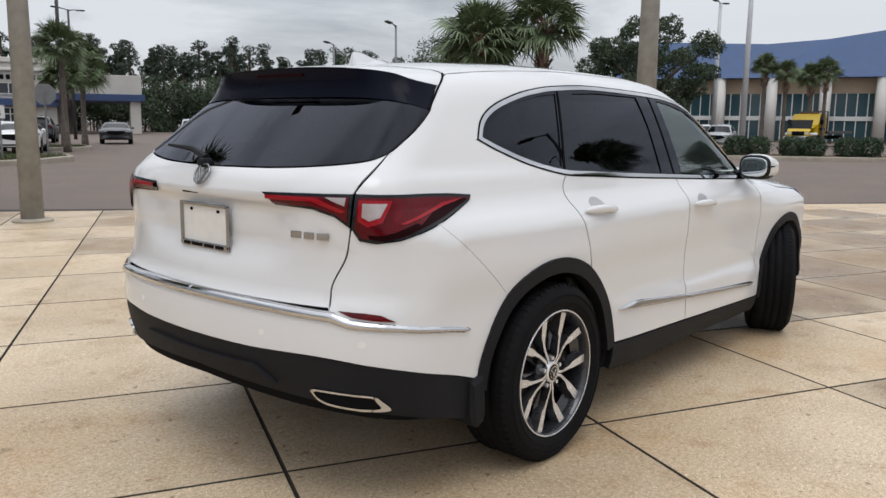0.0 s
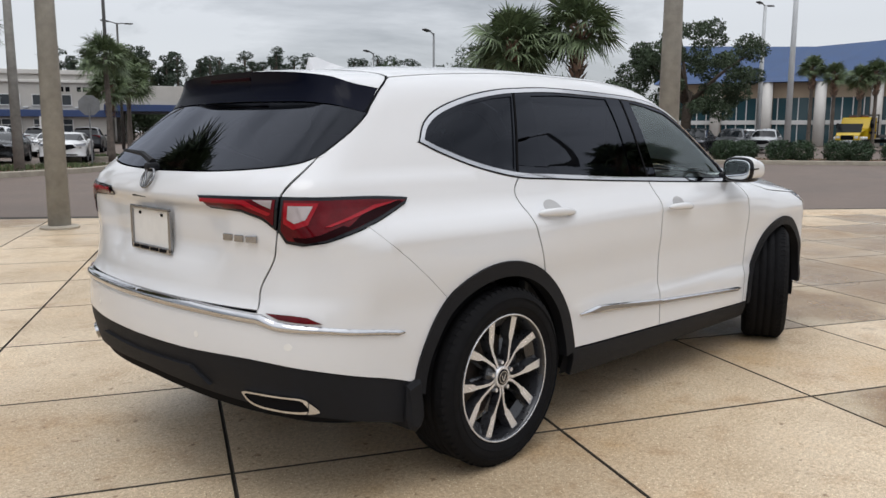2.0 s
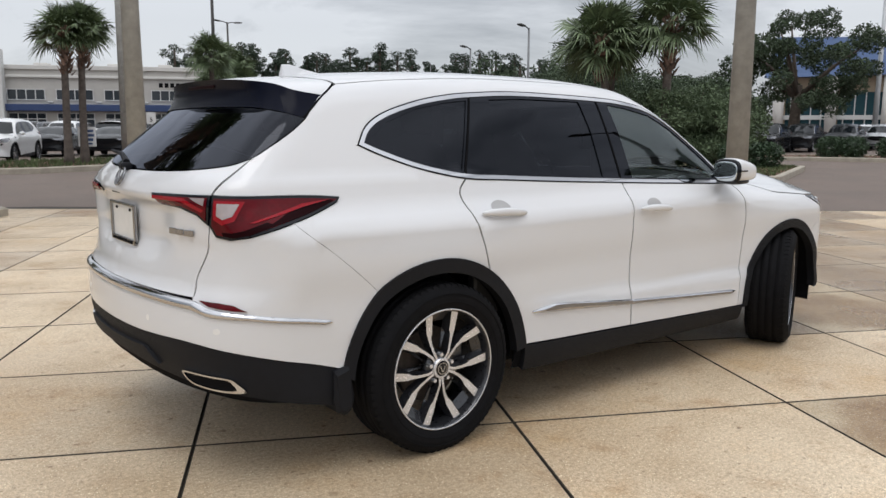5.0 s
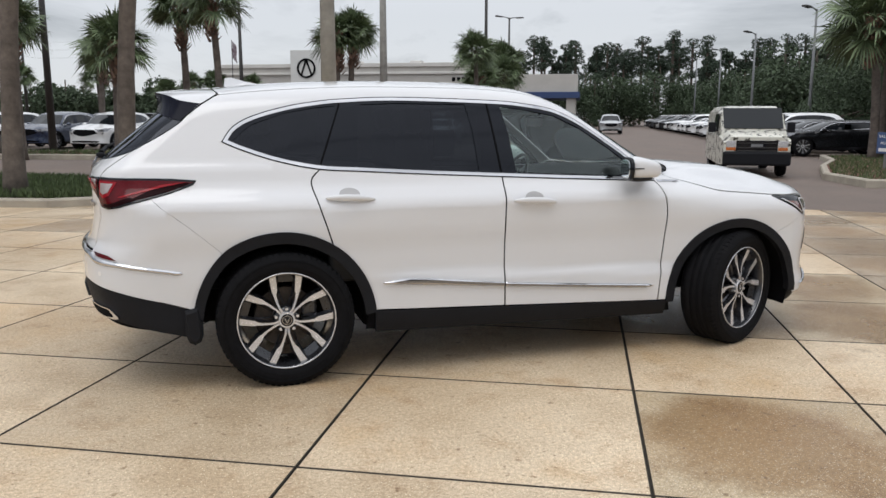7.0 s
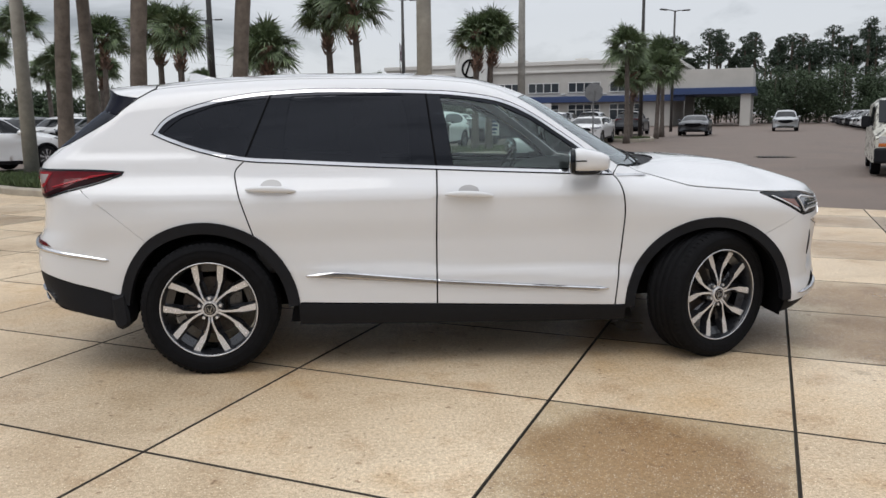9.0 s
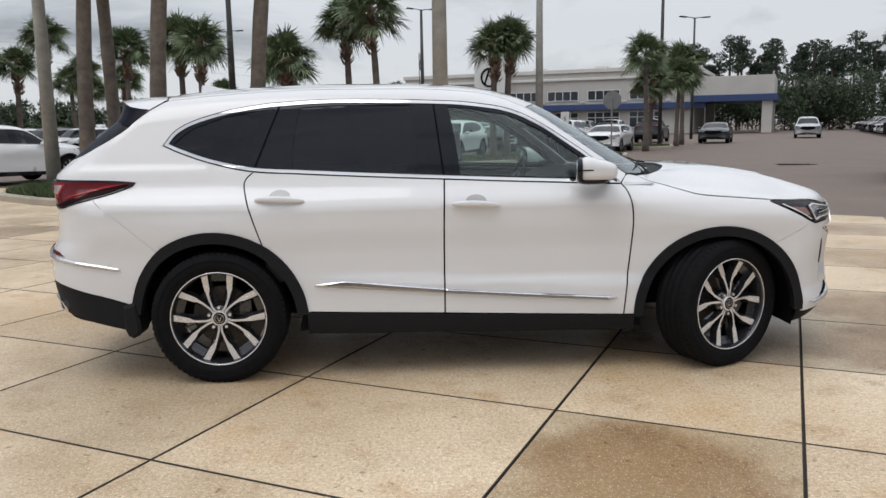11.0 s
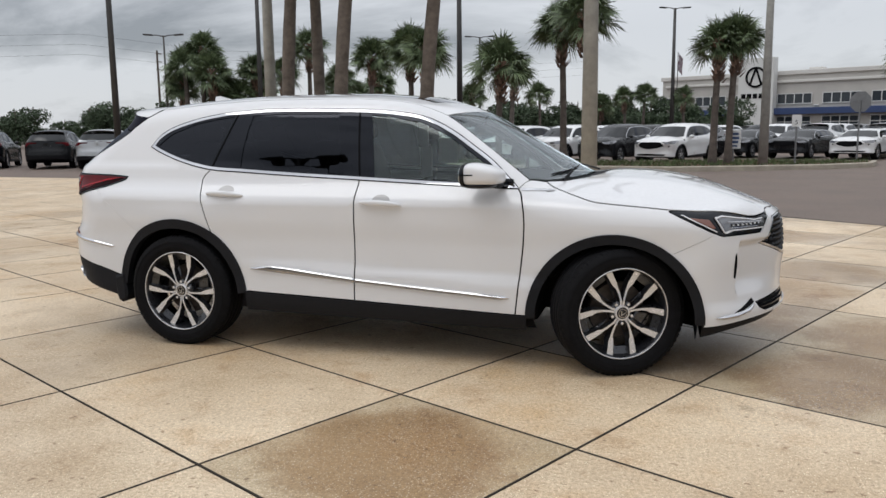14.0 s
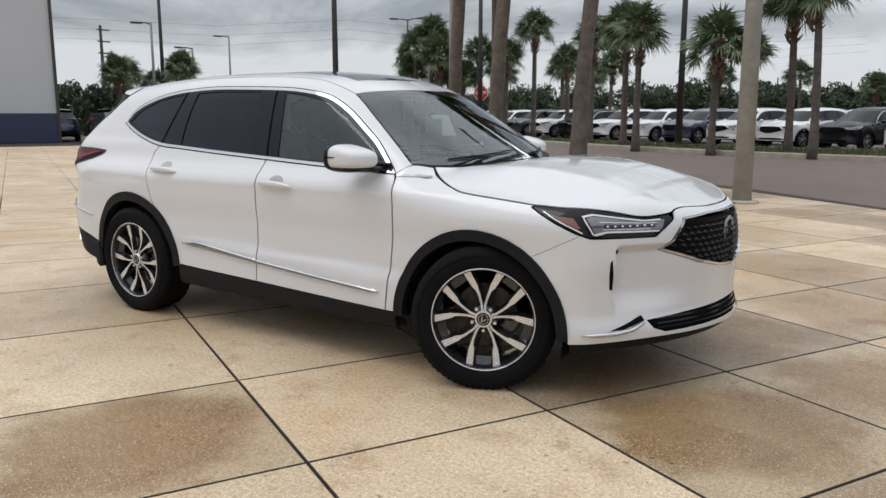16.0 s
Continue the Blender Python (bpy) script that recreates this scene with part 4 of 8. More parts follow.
    pf = join(bm_box(0.012, 0.325, 0.014, (-1.021, 0, 1.074), 0.004), bm_box(0.012, 0.325, 0.024, (-1.021, 0, 0.917), 0.004),
              bm_box(0.012, 0.013, 0.17, (-1.021, -0.156, 0.995), 0.004), bm_box(0.012, 0.013, 0.17, (-1.021, 0.156, 0.995), 0.004))
    part("plate_frame", pf, DULLSTEEL, tg, "chrome licence plate frame")
    part("plate", bm_box(0.006, 0.305, 0.15, (-1.013, 0, 0.995), 0.002), PLATEWHITE, tg, "plain white dealer plate")
    for yy, w in ((-0.105, 0.06), (-0.035, 0.07), (0.045, 0.08), (0.115, 0.05)):
        part("frame_lettering", bm_box(0.003, w - 0.012, 0.012, (-1.0285, yy, 0.917)), SHADOW, tg, "dark lettering bar")
    for yy in (-0.09, 0.09):
        part("plate_screw", bm_box(0.006, 0.016, 0.012, (-1.018, yy, 1.052), 0.003), SHADOW, tg, "small dark plate screw")
    part("plate_lamp", bm_box(0.03, 0.12, 0.010, (-1.000, 0.10, 1.118), 0.004), PLASTIC, tg, "dark plate lamp strip")
    em = bm_lathe([(0.040, -0.004), (0.043, -0.008), (0.047, -0.008), (0.050, -0.004), (0.047, 0.0), (0.043, 0.0)], 32, closed=True)
    bmesh.ops.scale(em, vec=(1, 1, 0.90), verts=em.verts)
    bars = [bm_box(0.011, 0.007, 0.074, (0, -0.004, 0), 0.002, Matrix.Rotation(s * 0.42, 4, "Y") @ Matrix.Translation((s * 0.017, 0, 0))) for s in (-1, 1)]
    em = join(em, *bars)
    tilt = Matrix.Translation((-1.019, 0, 1.190)) @ Matrix.Rotation(radians(-90), 4, "Z") @ Matrix.Rotation(radians(-26), 4, "X")
    bmesh.ops.transform(em, matrix=tilt, verts=em.verts)
    part("emblem", em, SILVERCELL, tg, "round dark chrome emblem", True)
    for i, (y0, w) in enumerate(((-0.515, 0.046), (-0.575, 0.038), (-0.632, 0.044))):
        x0 = to_skin("W", from_skin("W", [(-1.05, y0, 1.006)]))[0]
        b = bm_box(0.006, w, 0.024, (0, 0, 0), 0.002)
        bmesh.ops.transform(b, matrix=Matrix.Translation((x0[0] - 0.003, y0, 1.006)) @ Matrix.Rotation(radians(14 + 6 * i), 4, "Z"), verts=b.verts)
        part("lettering_bar", b, DULLSTEEL, tg, "chrome lettering as a plain bar")
    # spoiler: a white shelf whose edge bends down to the gap, and a black face with folded end cheeks
    crv = lambda pts, n: (lambda q: np.stack([np.interp(np.linspace(0, 1, n), np.linspace(0, 1, len(q)), q[:, i]) for i in range(3)], 1))(curve_pts(np.array(pts), 0.02, True))
    gap = to_skin("W", curve_pts([(-0.30, 1.585), (-0.42, 1.562), (-0.55, 1.528), (-0.63, 1.49), (-0.705, 1.441)], 0.02, True))
    gn = skin_normal(gap)
    gap = gap + np.array([-0.004, 0.004, 0.0])
    g1 = int(len(gap) * 0.55)
    seam_p = to_skin("P", [(-0.338, 0.0), (-0.336, -0.2), (-0.332, -0.40), (-0.318, -0.53)])
    upper = crv(np.vstack([seam_p, gap[1:g1 + 1:2], gap[g1:g1 + 1]]), 40)
    tip = np.array([-0.560, -0.545, 1.578])
    edge = crv([(-0.655, 0, 1.606), (-0.648, -0.20, 1.604), (-0.622, -0.40, 1.595), tuple(tip), (-0.500, -0.615, 1.551), tuple(gap[g1])], 40)
    rows = [upper + (edge - upper) * k + np.array([0, 0, 0.005 * math.sin(math.pi * k)]) * (1 - np.linspace(0, 1, 40)[:, None] ** 3) for k in np.linspace(0, 1, 7)]
    v, f = np.vstack(rows), []
    for i in range(6):
        for j in range(39):
            f.append((i * 40 + j, i * 40 + j + 1, i * 40 + 41 + j, i * 40 + 40 + j))
    k0 = len(v)
    v2 = v * np.array([1, -1, 1])
    sp = finish("spoiler", np.vstack([v, v2]), f + [tuple(i + k0 for i in q[::-1]) for q in f], PAINT, tg, "white roof spoiler shelf", True)
    glass_up = to_skin("W", curve_pts([(REAR_MID, 1.490), (-1.519, 1.489), (-1.25, 1.485), (-0.992, 1.475), (-0.85, 1.462)], 0.02, True)) + np.array([-0.006, 0, 0])
    ti = int(np.argmin(np.linalg.norm(edge - tip, axis=1)))
    low_edge = edge + np.array([-0.001, 0.0, 0.001])
    top_a, bot_a = crv(low_edge[:ti + 1], 26), crv(glass_up, 26)
    top_b, bot_b = crv(low_edge[ti:], 12), crv(np.vstack([bot_a[-1:], (bot_a[-1:] + gap[-1:]) / 2, gap[-1:]]), 12)
    v, f = [], []
    for top, bot in ((top_a, bot_a), (top_b, bot_b)):
        n, base = len(top), len(v)
        for k in np.linspace(0, 1, 5):
            v += [tuple(p) for p in top + (bot - top) * k + np.array([0.012, 0.0, 0.0]) * math.sin(math.pi * k)]
        for i in range(4):
            for j in range(n - 1):
                f.append((base + i * n + j, base + i * n + j + 1, base + (i + 1) * n + j + 1, base + (i + 1) * n + j))
    base = len(v)
    cheek_gap = crv(gap[g1:], 12)
    v += [tuple(p) for p in crv(np.vstack([top_b[-1:], bot_b[-1:]]), 12)] + [tuple(p) for p in cheek_gap]
    f += [(base + j, base + j + 1, base + 13 + j, base + 12 + j) for j in range(11)]
    v = np.array(v)
    finish("spoiler_face", np.vstack([v, v * np.array([1, -1, 1])]), f + [tuple(i + len(v) for i in q[::-1]) for q in f], NAVYBLACK, tg, "gloss black spoiler face", True)
    # a thin dark tube each side stands in for the shaded gap
    for s in (1, -1):
        part("gap_seal", bm_tube([tuple(p * np.array([1, s, 1]) + np.array([-0.004, 0, 0.0])) for p in gap[::2]], [0.005] * len(gap[::2]), 6), SHADOW, sp, "dark tube drawn for the shade in the gap")
    part("brake_light", bm_box(0.006, 0.30, 0.014, (-0.645, 0, 1.578), 0.002), DARKRED, tg, "dark red high brake light")
    part("rear_wiper", join(bm_box(0.05, 0.05, 0.035, (-0.988, 0.03, 1.232), 0.012), bm_tube([(-0.983, 0.03, 1.25), (-0.962, 0.16, 1.282), (-0.945, 0.36, 1.292)], [0.015, 0.011, 0.006], 8)), PLASTIC, tg, "black rear wiper")
    # front wipers lying along the foot of the windshield
    for y0, y1 in ((-0.60, -0.06), (0.02, 0.56)):
        ys = np.linspace(y0, y1, 6)
        foot = curve_pts(WS_BASE, 0.02, True)
        path = [(float(np.interp(-abs(y), foot[:, 1], foot[:, 0])) - 0.045 - 0.05 * k, y) for k, y in zip(np.linspace(0, 1, 6), ys)]
        base = to_skin("P", [(p[0], -abs(p[1])) for p in path])
        wp = part("wiper", bm_tube([(b[0], p[1], b[2] + 0.010) for b, p in zip(base, path)], [0.004, 0.006, 0.006, 0.005, 0.004, 0.003], 8), PLASTIC, car, "black windshield wiper")
        arm = [(float(np.interp(-abs(y0), foot[:, 1], foot[:, 0])) + 0.03, y0 - 0.03), path[3]]
        ab = to_skin("P", [(p[0], -abs(p[1])) for p in arm])
        part("wiper_arm", bm_tube([(b[0], p[1], b[2] + 0.016) for b, p in zip(ab, arm)], [0.007, 0.004], 6), PLASTIC, wp, "black wiper arm")
    # doors: handles, mouldings
    for d, u0, z0, u1, z1 in (("rear_door", 0.225, 1.035, 0.502, 1.022), ("front_door", 1.315, 0.990, 1.590, 0.977)):
        for s in ("R", "L"):
            uc = (u0 + u1) / 2
            mid = to_skin("W", [(uc, (z0 + z1) / 2)])[0]
            nn = skin_normal(mid[None])[0]
            b = bm_ellipsoid((0, 0, 0), ((u1 - u0) / 2, 0.016, 0.0185), (2.6, 2.2, 2.2), 36, 14)
            for w in b.verts:
                w.co.z += 0.003 - 0.030 * (w.co.x / 0.14) ** 2 * 0.25
                w.co.y += 0.020 * (w.co.x / 0.14) ** 2 - 0.030
            bmesh.ops.transform(b, matrix=Matrix.Translation(mid) @ Matrix.Rotation(math.atan2(z0 - z1, u1 - u0), 4, "Y"), verts=b.verts)
            if s == "L":
                mirror_y(b)
            part("door_handle", b, PAINT, obs[(d, s)], "white door handle", True)
        # the recess is a flat patch with its shade as grey colour
        cup = [(uc + 0.058 * math.cos(a), (z0 + z1) / 2 + 0.016 + 0.034 * math.sin(a)) for a in np.linspace(0, math.pi, 15)]
        both("handle_cup", polish("W", cup, 0.0012, 0.002), mat("grey_cup_shade", (0.36, 0.35, 0.345), 0.4, 0, 0.6), d, "flat grey patch drawn for the shade in the grip recess")
    both("side_molding", polish("W", [(0.535, 0.546), (0.60, 0.556), (0.695, 0.564), (0.76, 0.560), (1.266, 0.508), (1.266, 0.482), (0.60, 0.533), (0.545, 0.538)], 0.004, 0.012, step=0.0065, es=0.02, dome=0.014), CHROME, "rear_door", "chrome lower moulding")
    both("side_molding", polish("W", [(1.272, 0.507), (1.75, 0.472), (2.216, 0.441), (2.262, 0.428), (2.20, 0.416), (1.75, 0.447), (1.272, 0.481)], 0.004, 0.012, step=0.0065, es=0.02, dome=0.014), CHROME, "front_door", "chrome lower moulding")
    # grey strips laid over the chrome, drawing its dark reflection
    both("molding_groove", polish("W", [(0.60, 0.549), (0.69, 0.558), (0.78, 0.552), (1.262, 0.504), (1.262, 0.490), (0.76, 0.537), (0.62, 0.541)], 0.0195, 0.002, step=0.02), SILVERCELL, "rear_door", "dark strip drawn for the reflection in the moulding")
    both("molding_groove", polish("W", [(1.276, 0.500), (1.75, 0.465), (2.20, 0.434), (2.20, 0.426), (1.75, 0.454), (1.276, 0.489)], 0.0195, 0.002, step=0.02), SILVERCELL, "front_door", "dark strip drawn for the reflection in the moulding")
    both("window_seam", polish("W", [(0.352, 1.548), (0.362, 1.548), (0.224, 1.197), (0.212, 1.197)], 0.003, 0.002, step=0.02), SHADOW, "rear_door", "dark door seam between the windows")
    both("window_seam", polish("W", [(1.228, 1.548), (1.238, 1.548), (1.286, 1.133), (1.274, 1.133)], 0.003, 0.002, step=0.02), SHADOW, "front_door", "dark door seam between the windows")
    both("fender_strip", polish("W", [(2.315, 1.077), (2.50, 1.066), (2.505, 1.061), (2.315, 1.063)], 0.004, 0.004), CHROME, "front_fender", "thin chrome strip")
    # front: grille frame, mesh, lamps
    fb = obs[("front_bumper", "B")]
    go = curve_pts([(FRONT_MID, 0.905), (4.20, 0.905), (4.006, 0.894), (3.945, 0.825), (3.882, 0.749), (4.078, 0.673), (4.27, 0.632), (FRONT_MID, 0.615)], 0.025, False)
    gi = curve_pts([(FRONT_MID, 0.627), (4.27, 0.644), (4.09, 0.684), (3.900, 0.755), (3.958, 0.825), (4.012, 0.888), (4.20, 0.900), (FRONT_MID, 0.900)], 0.025, False)
    sheet("grille_frame", sheet_data("W", ring(go, line((FRONT_MID, 0.615), (FRONT_MID, 0.627)), gi, line((FRONT_MID, 0.900), (FRONT_MID, 0.905))), off=0.003, depth=0.018, step=0.03, centre=True), CHROME, fb, "chrome grille frame", "B")
    cells_v, cells_f = [], []
    for i in range(26):
        for j in range(11):
            u, z = 3.905 + i * 0.052 + (j % 2) * 0.026, 0.635 + j * 0.030
            if u > FRONT_MID + 0.5:
                continue
            q = np.array([(min(u, FRONT_MID), z)])
            if not inside(q, ring(gi, line((FRONT_MID, 0.900), (FRONT_MID, 0.627))))[0] and u < FRONT_MID - 1e-3:
                continue
            if u > FRONT_MID - 0.012:
                continue
            dia = [(u - 0.028, z), (u, z - 0.0155), (u + 0.026, z + 0.004), (u, z + 0.0155), (u + 0.008, z - 0.003)]
            p = to_skin("W", dia)
            nrm = skin_normal(p)
            p = p - nrm * 0.028
            p[4] += nrm[4] * 0.024
            for sg in (1, -1):
                k = len(cells_v)
                cells_v += [tuple(w * np.array([1, sg, 1])) for w in p]
                cells_f += [(k + a, k + b, k + 4) if sg > 0 else (k + b, k + a, k + 4) for a, b in ((0, 1), (1, 2), (2, 3), (3, 0))]
    finish("grille_mesh", cells_v, cells_f, MESHBLACK, fb, "dark diamond grille mesh")
    ge = bm_lathe([(0.070, -0.006), (0.078, -0.014), (0.088, -0.014), (0.095, -0.006), (0.088, 0.002), (0.078, 0.002)], 40, closed=True)
    ge = join(ge, *[bm_box(0.020, 0.012, 0.145, (0, -0.006, 0), 0.003, Matrix.Rotation(s * 0.36, 4, "Y") @ Matrix.Translation((s * 0.030, 0, 0))) for s in (-1, 1)])
    bmesh.ops.transform(ge, matrix=Matrix.Translation((3.846, 0, 0.775)) @ Matrix.Rotation(radians(90), 4, "Z"), verts=ge.verts)
    part("emblem", ge, SILVERCELL, fb, "round dark chrome emblem", True)
    both("lamp_guide", polish("W", [(3.425, 0.922), (3.48, 0.930), (3.78, 0.897), (3.868, 0.900), (3.868, 0.8945), (3.78, 0.8915), (3.485, 0.9235), (3.438, 0.914), (3.490, 0.838), (3.482, 0.838)], 0.006, 0.006, step=0.01, es=0.02), LAMPWHITE, "headlamp", "white light guide")
    both("lamp_guide", polish("W", [(3.482, 0.838), (3.51, 0.845), (3.56, 0.852), (3.85, 0.849), (3.85, 0.842), (3.56, 0.844), (3.50, 0.831)], 0.006, 0.006, step=0.01, es=0.02), LAMPWHITE, "headlamp", "white light guide")
    both("lamp_rib", polish("W", [(3.515, 0.897), (3.79, 0.8855), (3.845, 0.886), (3.845, 0.8825), (3.79, 0.882), (3.52, 0.893)], 0.0045, 0.004, step=0.01, es=0.02), SATIN, "headlamp", "thin bright rib over the projectors")
    both("lamp_rib", polish("W", [(3.535, 0.862), (3.80, 0.8595), (3.80, 0.8565), (3.54, 0.859)], 0.0045, 0.004, step=0.01, es=0.02), SATIN, "headlamp", "thin bright rib under the projectors")
    for i in range(7):
        u = 3.545 + 0.042 * i
        cell = both("lamp_cell", polish("W", [(u, 0.883 - 0.001 * i), (u + 0.036, 0.882 - 0.001 * i), (u + 0.034, 0.865), (u - 0.002, 0.866)], 0.003, 0.003, step=0.02), GLOSSBLACK, "headlamp", "small LED projector cell")
        for c_, s_ in zip(cell, ("R", "L")):
            sheet("projector", polish("W", [(u + 0.010, 0.878), (u + 0.024, 0.877), (u + 0.022, 0.870), (u + 0.010, 0.870)], 0.0065, 0.003, step=0.02), LAMPWHITE, c_, "bright LED lens", s_)
    both("lamp_chamber", polish("W", [(3.450, 0.912), (3.488, 0.923), (3.78, 0.892), (3.895, 0.897), (3.865, 0.846), (3.56, 0.848), (3.50, 0.836)], 0.001, 0.004, step=0.02), SILVERCELL, "headlamp", "silver reflector behind the clear lens")
    both("lamp_edge", polish("W", [(3.222, 0.939), (3.232, 0.9385), (3.436, 0.846), (3.430, 0.842)], 0.004, 0.004, step=0.012, es=0.02), LAMPWHITE, "headlamp", "thin bright edge along the lamp")
    both("turn_reflector", polish("W", [(3.268, 0.924), (3.385, 0.912), (3.424, 0.866), (3.408, 0.862)], 0.003, 0.004, step=0.02), AMBER, "headlamp", "amber side reflector")
    both("fog_strip", polish("W", [(3.436, 0.352), (3.50, 0.362), (3.60, 0.366), (3.70, 0.380), (3.775, 0.405), (3.785, 0.398), (3.72, 0.362), (3.62, 0.345), (3.50, 0.342)], 0.004, 0.015, step=0.006, es=0.02, dome=0.012), CHROME, "front_bumper", "chrome corner strip")
    both("corner_intake", polish("W", [(3.585, 0.370), (3.69, 0.404), (3.770, 0.436), (3.786, 0.410), (3.72, 0.390), (3.66, 0.374)], 0.003, 0.004, step=0.02), SHADOW, "front_bumper", "black corner intake")
    both("air_slit", polish("W", [(3.590, 0.716), (3.600, 0.64), (3.598, 0.566), (3.583, 0.572), (3.578, 0.64), (3.580, 0.70)], 0.003, 0.003, step=0.008, es=0.015), SHADOW, "front_bumper", "dark air curtain slit")
    c = [(3.69 + 0.011 * math.cos(a), 0.60 + 0.011 * math.sin(a)) for a in np.linspace(0, 2 * math.pi, 13)[:-1]]
    both("parking_sensor", polish("W", c, 0.001, 0.004, es=0.02), PLATEWHITE, "front_bumper", "white parking sensor")
    for z in (0.372, 0.395, 0.418):
        sheet("intake_slat", polish("W", [(3.86, z), (FRONT_MID, z), (FRONT_MID, z - 0.008), (3.86, z - 0.008)], -0.012, 0.02, centre=True), GLOSSBLACK, fb, "black intake slat", "B")
    # roof: sunroof, fin
    sheet("sunroof", polish("P", [(1.05, 0.0), (1.05, -0.44), (1.66, -0.44), (1.72, -0.25), (1.74, 0.0)], 0.001, 0.004, centre=True), SUNGLASS, obs[("roof", "B")], "dark glass sunroof", "B")
    fin_v, fin_f = [], []
    prof = [(-0.25, 0.0, 0.035), (-0.24, 0.062, 0.008), (-0.20, 0.060, 0.010), (-0.12, 0.030, 0.024), (-0.03, 0.006, 0.030), (0.0, 0.0, 0.01)]
    zr = lambda x: float(pw(x, ROOF)) - 0.008
    for x, h, w in prof:
        fin_v += [(x, -0.035 if h < 0.05 else -0.030, zr(x)), (x, -w * 0.5, zr(x) + h), (x, w * 0.5, zr(x) + h), (x, 0.035 if h < 0.05 else 0.030, zr(x))]
    for i in range(5):
        for j in range(3):
            fin_f.append((i * 4 + j, i * 4 + 4 + j, i * 4 + 5 + j, i * 4 + 1 + j))
    fin_f += [(0, 1, 2, 3), (20, 23, 22, 21)]
    finish("antenna_fin", fin_v, fin_f, PAINT, car, "white shark fin antenna")
    # mirrors
    for s in ("R", "L"):
        mk = (lambda b: b) if s == "R" else mirror_y
        shell = bm_ellipsoid((2.118, -1.020, 1.166), (0.114, 0.098, 0.072), (3.6, 3.4, 3.2), 44, 26)
        for w in shell.verts:
            ahead = max(0.0, w.co.x - 2.06) / 0.18
            w.co.z = 1.160 + (w.co.z - 1.160) * (1 - 0.34 * ahead) - 0.012 * ahead
            w.co.x += 0.20 * (w.co.y + 1.020)
            if w.co.x < 2.030 + 0.2 * (w.co.y + 1.020):
                e = 2.030 + 0.2 * (w.co.y + 1.020)
                w.co.x = e - (e - w.co.x) * 0.18
            w.co.z = max(w.co.z, 1.112)
        m = part("side_mirror", mk(shell), PAINT, car, "white side mirror", True)
        low = bm_ellipsoid((2.095, -1.012, 1.104), (0.090, 0.092, 0.022), (2.8, 2.8, 2.4), 30, 10)
        for w in low.verts:
            w.co.x += 0.20 * (w.co.y + 1.020)
        part("mirror_base", mk(low), GLOSSBLACK, m, "black lower mirror shell", True)
        arm = bm_tube([(2.14, -0.985, 1.100), (2.185, -0.925, 1.098), (2.215, -0.855, 1.100)], [0.030, 0.026, 0.030], 12)
        for w in arm.verts:
            w.co.z = 1.100 + (w.co.z - 1.100) * 0.62
        part("mirror_arm", mk(join(arm, bm_box(0.13, 0.02, 0.05, (2.20, -0.860, 1.108), 0.008))), GLOSSBLACK, m, "black mirror arm", True)
        bz = bm_ellipsoid((2.022, -1.021, 1.161), (0.020, 0.098, 0.071), (3, 3.2, 3.0), 32, 14)
        for w in bz.verts:
            w.co.x += 0.20 * (w.co.y + 1.020)
        part("mirror_bezel", mk(bz), GLOSSBLACK, m, "black mirror bezel", True)
        g = bm_ellipsoid((2.004, -1.021, 1.161), (0.006, 0.083, 0.056), (3, 3.4, 3.0), 30, 12)
        for w in g.verts:
            w.co.x += 0.20 * (w.co.y + 1.020)
        part("mirror_glass", mk(g), mat("mirror_silver", (0.62, 0.66, 0.68), 0.02, 1.0), m, "mirror glass", True)
        part("mirror_slot", mk(bm_box(0.060, 0.006, 0.007, (2.045, -1.116, 1.166), 0.001)), SHADOW, m, "dark lamp slot")
    # wheels and wells; the front wheels are steered to the left
    for x, y, steer in ((0.0, -0.855, 0), (0.0, 0.855, 0), (2.88, -0.870, 1), (2.88, 0.870, 1)):
        w = build_wheel(car)
        turn = 0.0 if y < 0 else math.pi
        w.matrix_basis = Matrix.Translation((x, y, TYRE_R - 0.004)) @ Matrix.Rotation(turn + (radians(STEER) if steer else 0), 4, "Z") @ Matrix.Rotation(radians(0 if not steer else 36), 4, "Y")
        s = 1 if y > 0 else -1
        r = (RO if not steer else FO) - 0.04
        cx, cz = (AR if not steer else AF)
        vv, ff = [], []
        for i, a in enumerate(np.radians(np.linspace(*((-12, 180) if steer else (-2, 187)), 30))):
            for yy in (0.90, 0.55):
                vv.append((cx + r * math.cos(a), s * yy, cz + r * math.sin(a)))
        ff = [(2 * i, 2 * i + 1, 2 * i + 3, 2 * i + 2) for i in range(29)]
        vv.append((cx, s * 0.55, cz))
        ff += [(2 * i + 1, len(vv) - 1, 2 * i + 3) for i in range(29)]
        finish("wheel_well", vv, ff, SHADOW, car, "dark wheel arch liner")
    flap = [(-0.528, 0.452), (-0.462, 0.470), (-0.440, 0.36), (-0.438, 0.315), (-0.452, 0.280), (-0.482, 0.264), (-0.512, 0.280), (-0.530, 0.33)]
    for s in (1, -1):
        b = bm_prism(flap, 0.775, 0.945, 0.012)
        bmesh.ops.transform(b, matrix=Matrix(((1, 0, 0, 0), (0, 0, s, 0), (0, 1, 0, 0), (0, 0, 0, 1))), verts=b.verts)
        bmesh.ops.recalc_face_normals(b, faces=b.faces[:])
        part("mud_flap", b, PLASTIC, car, "dark plastic mud flap")
    # floor and cabin
    part("underbody", join(bm_box(1.95, 1.55, 0.10, (1.43, 0, 0.30), 0.03), bm_box(4.3, 1.0, 0.12, (1.4, 0, 0.33), 0.04), bm_box(0.5, 1.1, 0.10, (-0.75, 0, 0.47), 0.04)), SHADOW, car, "dark underbody")
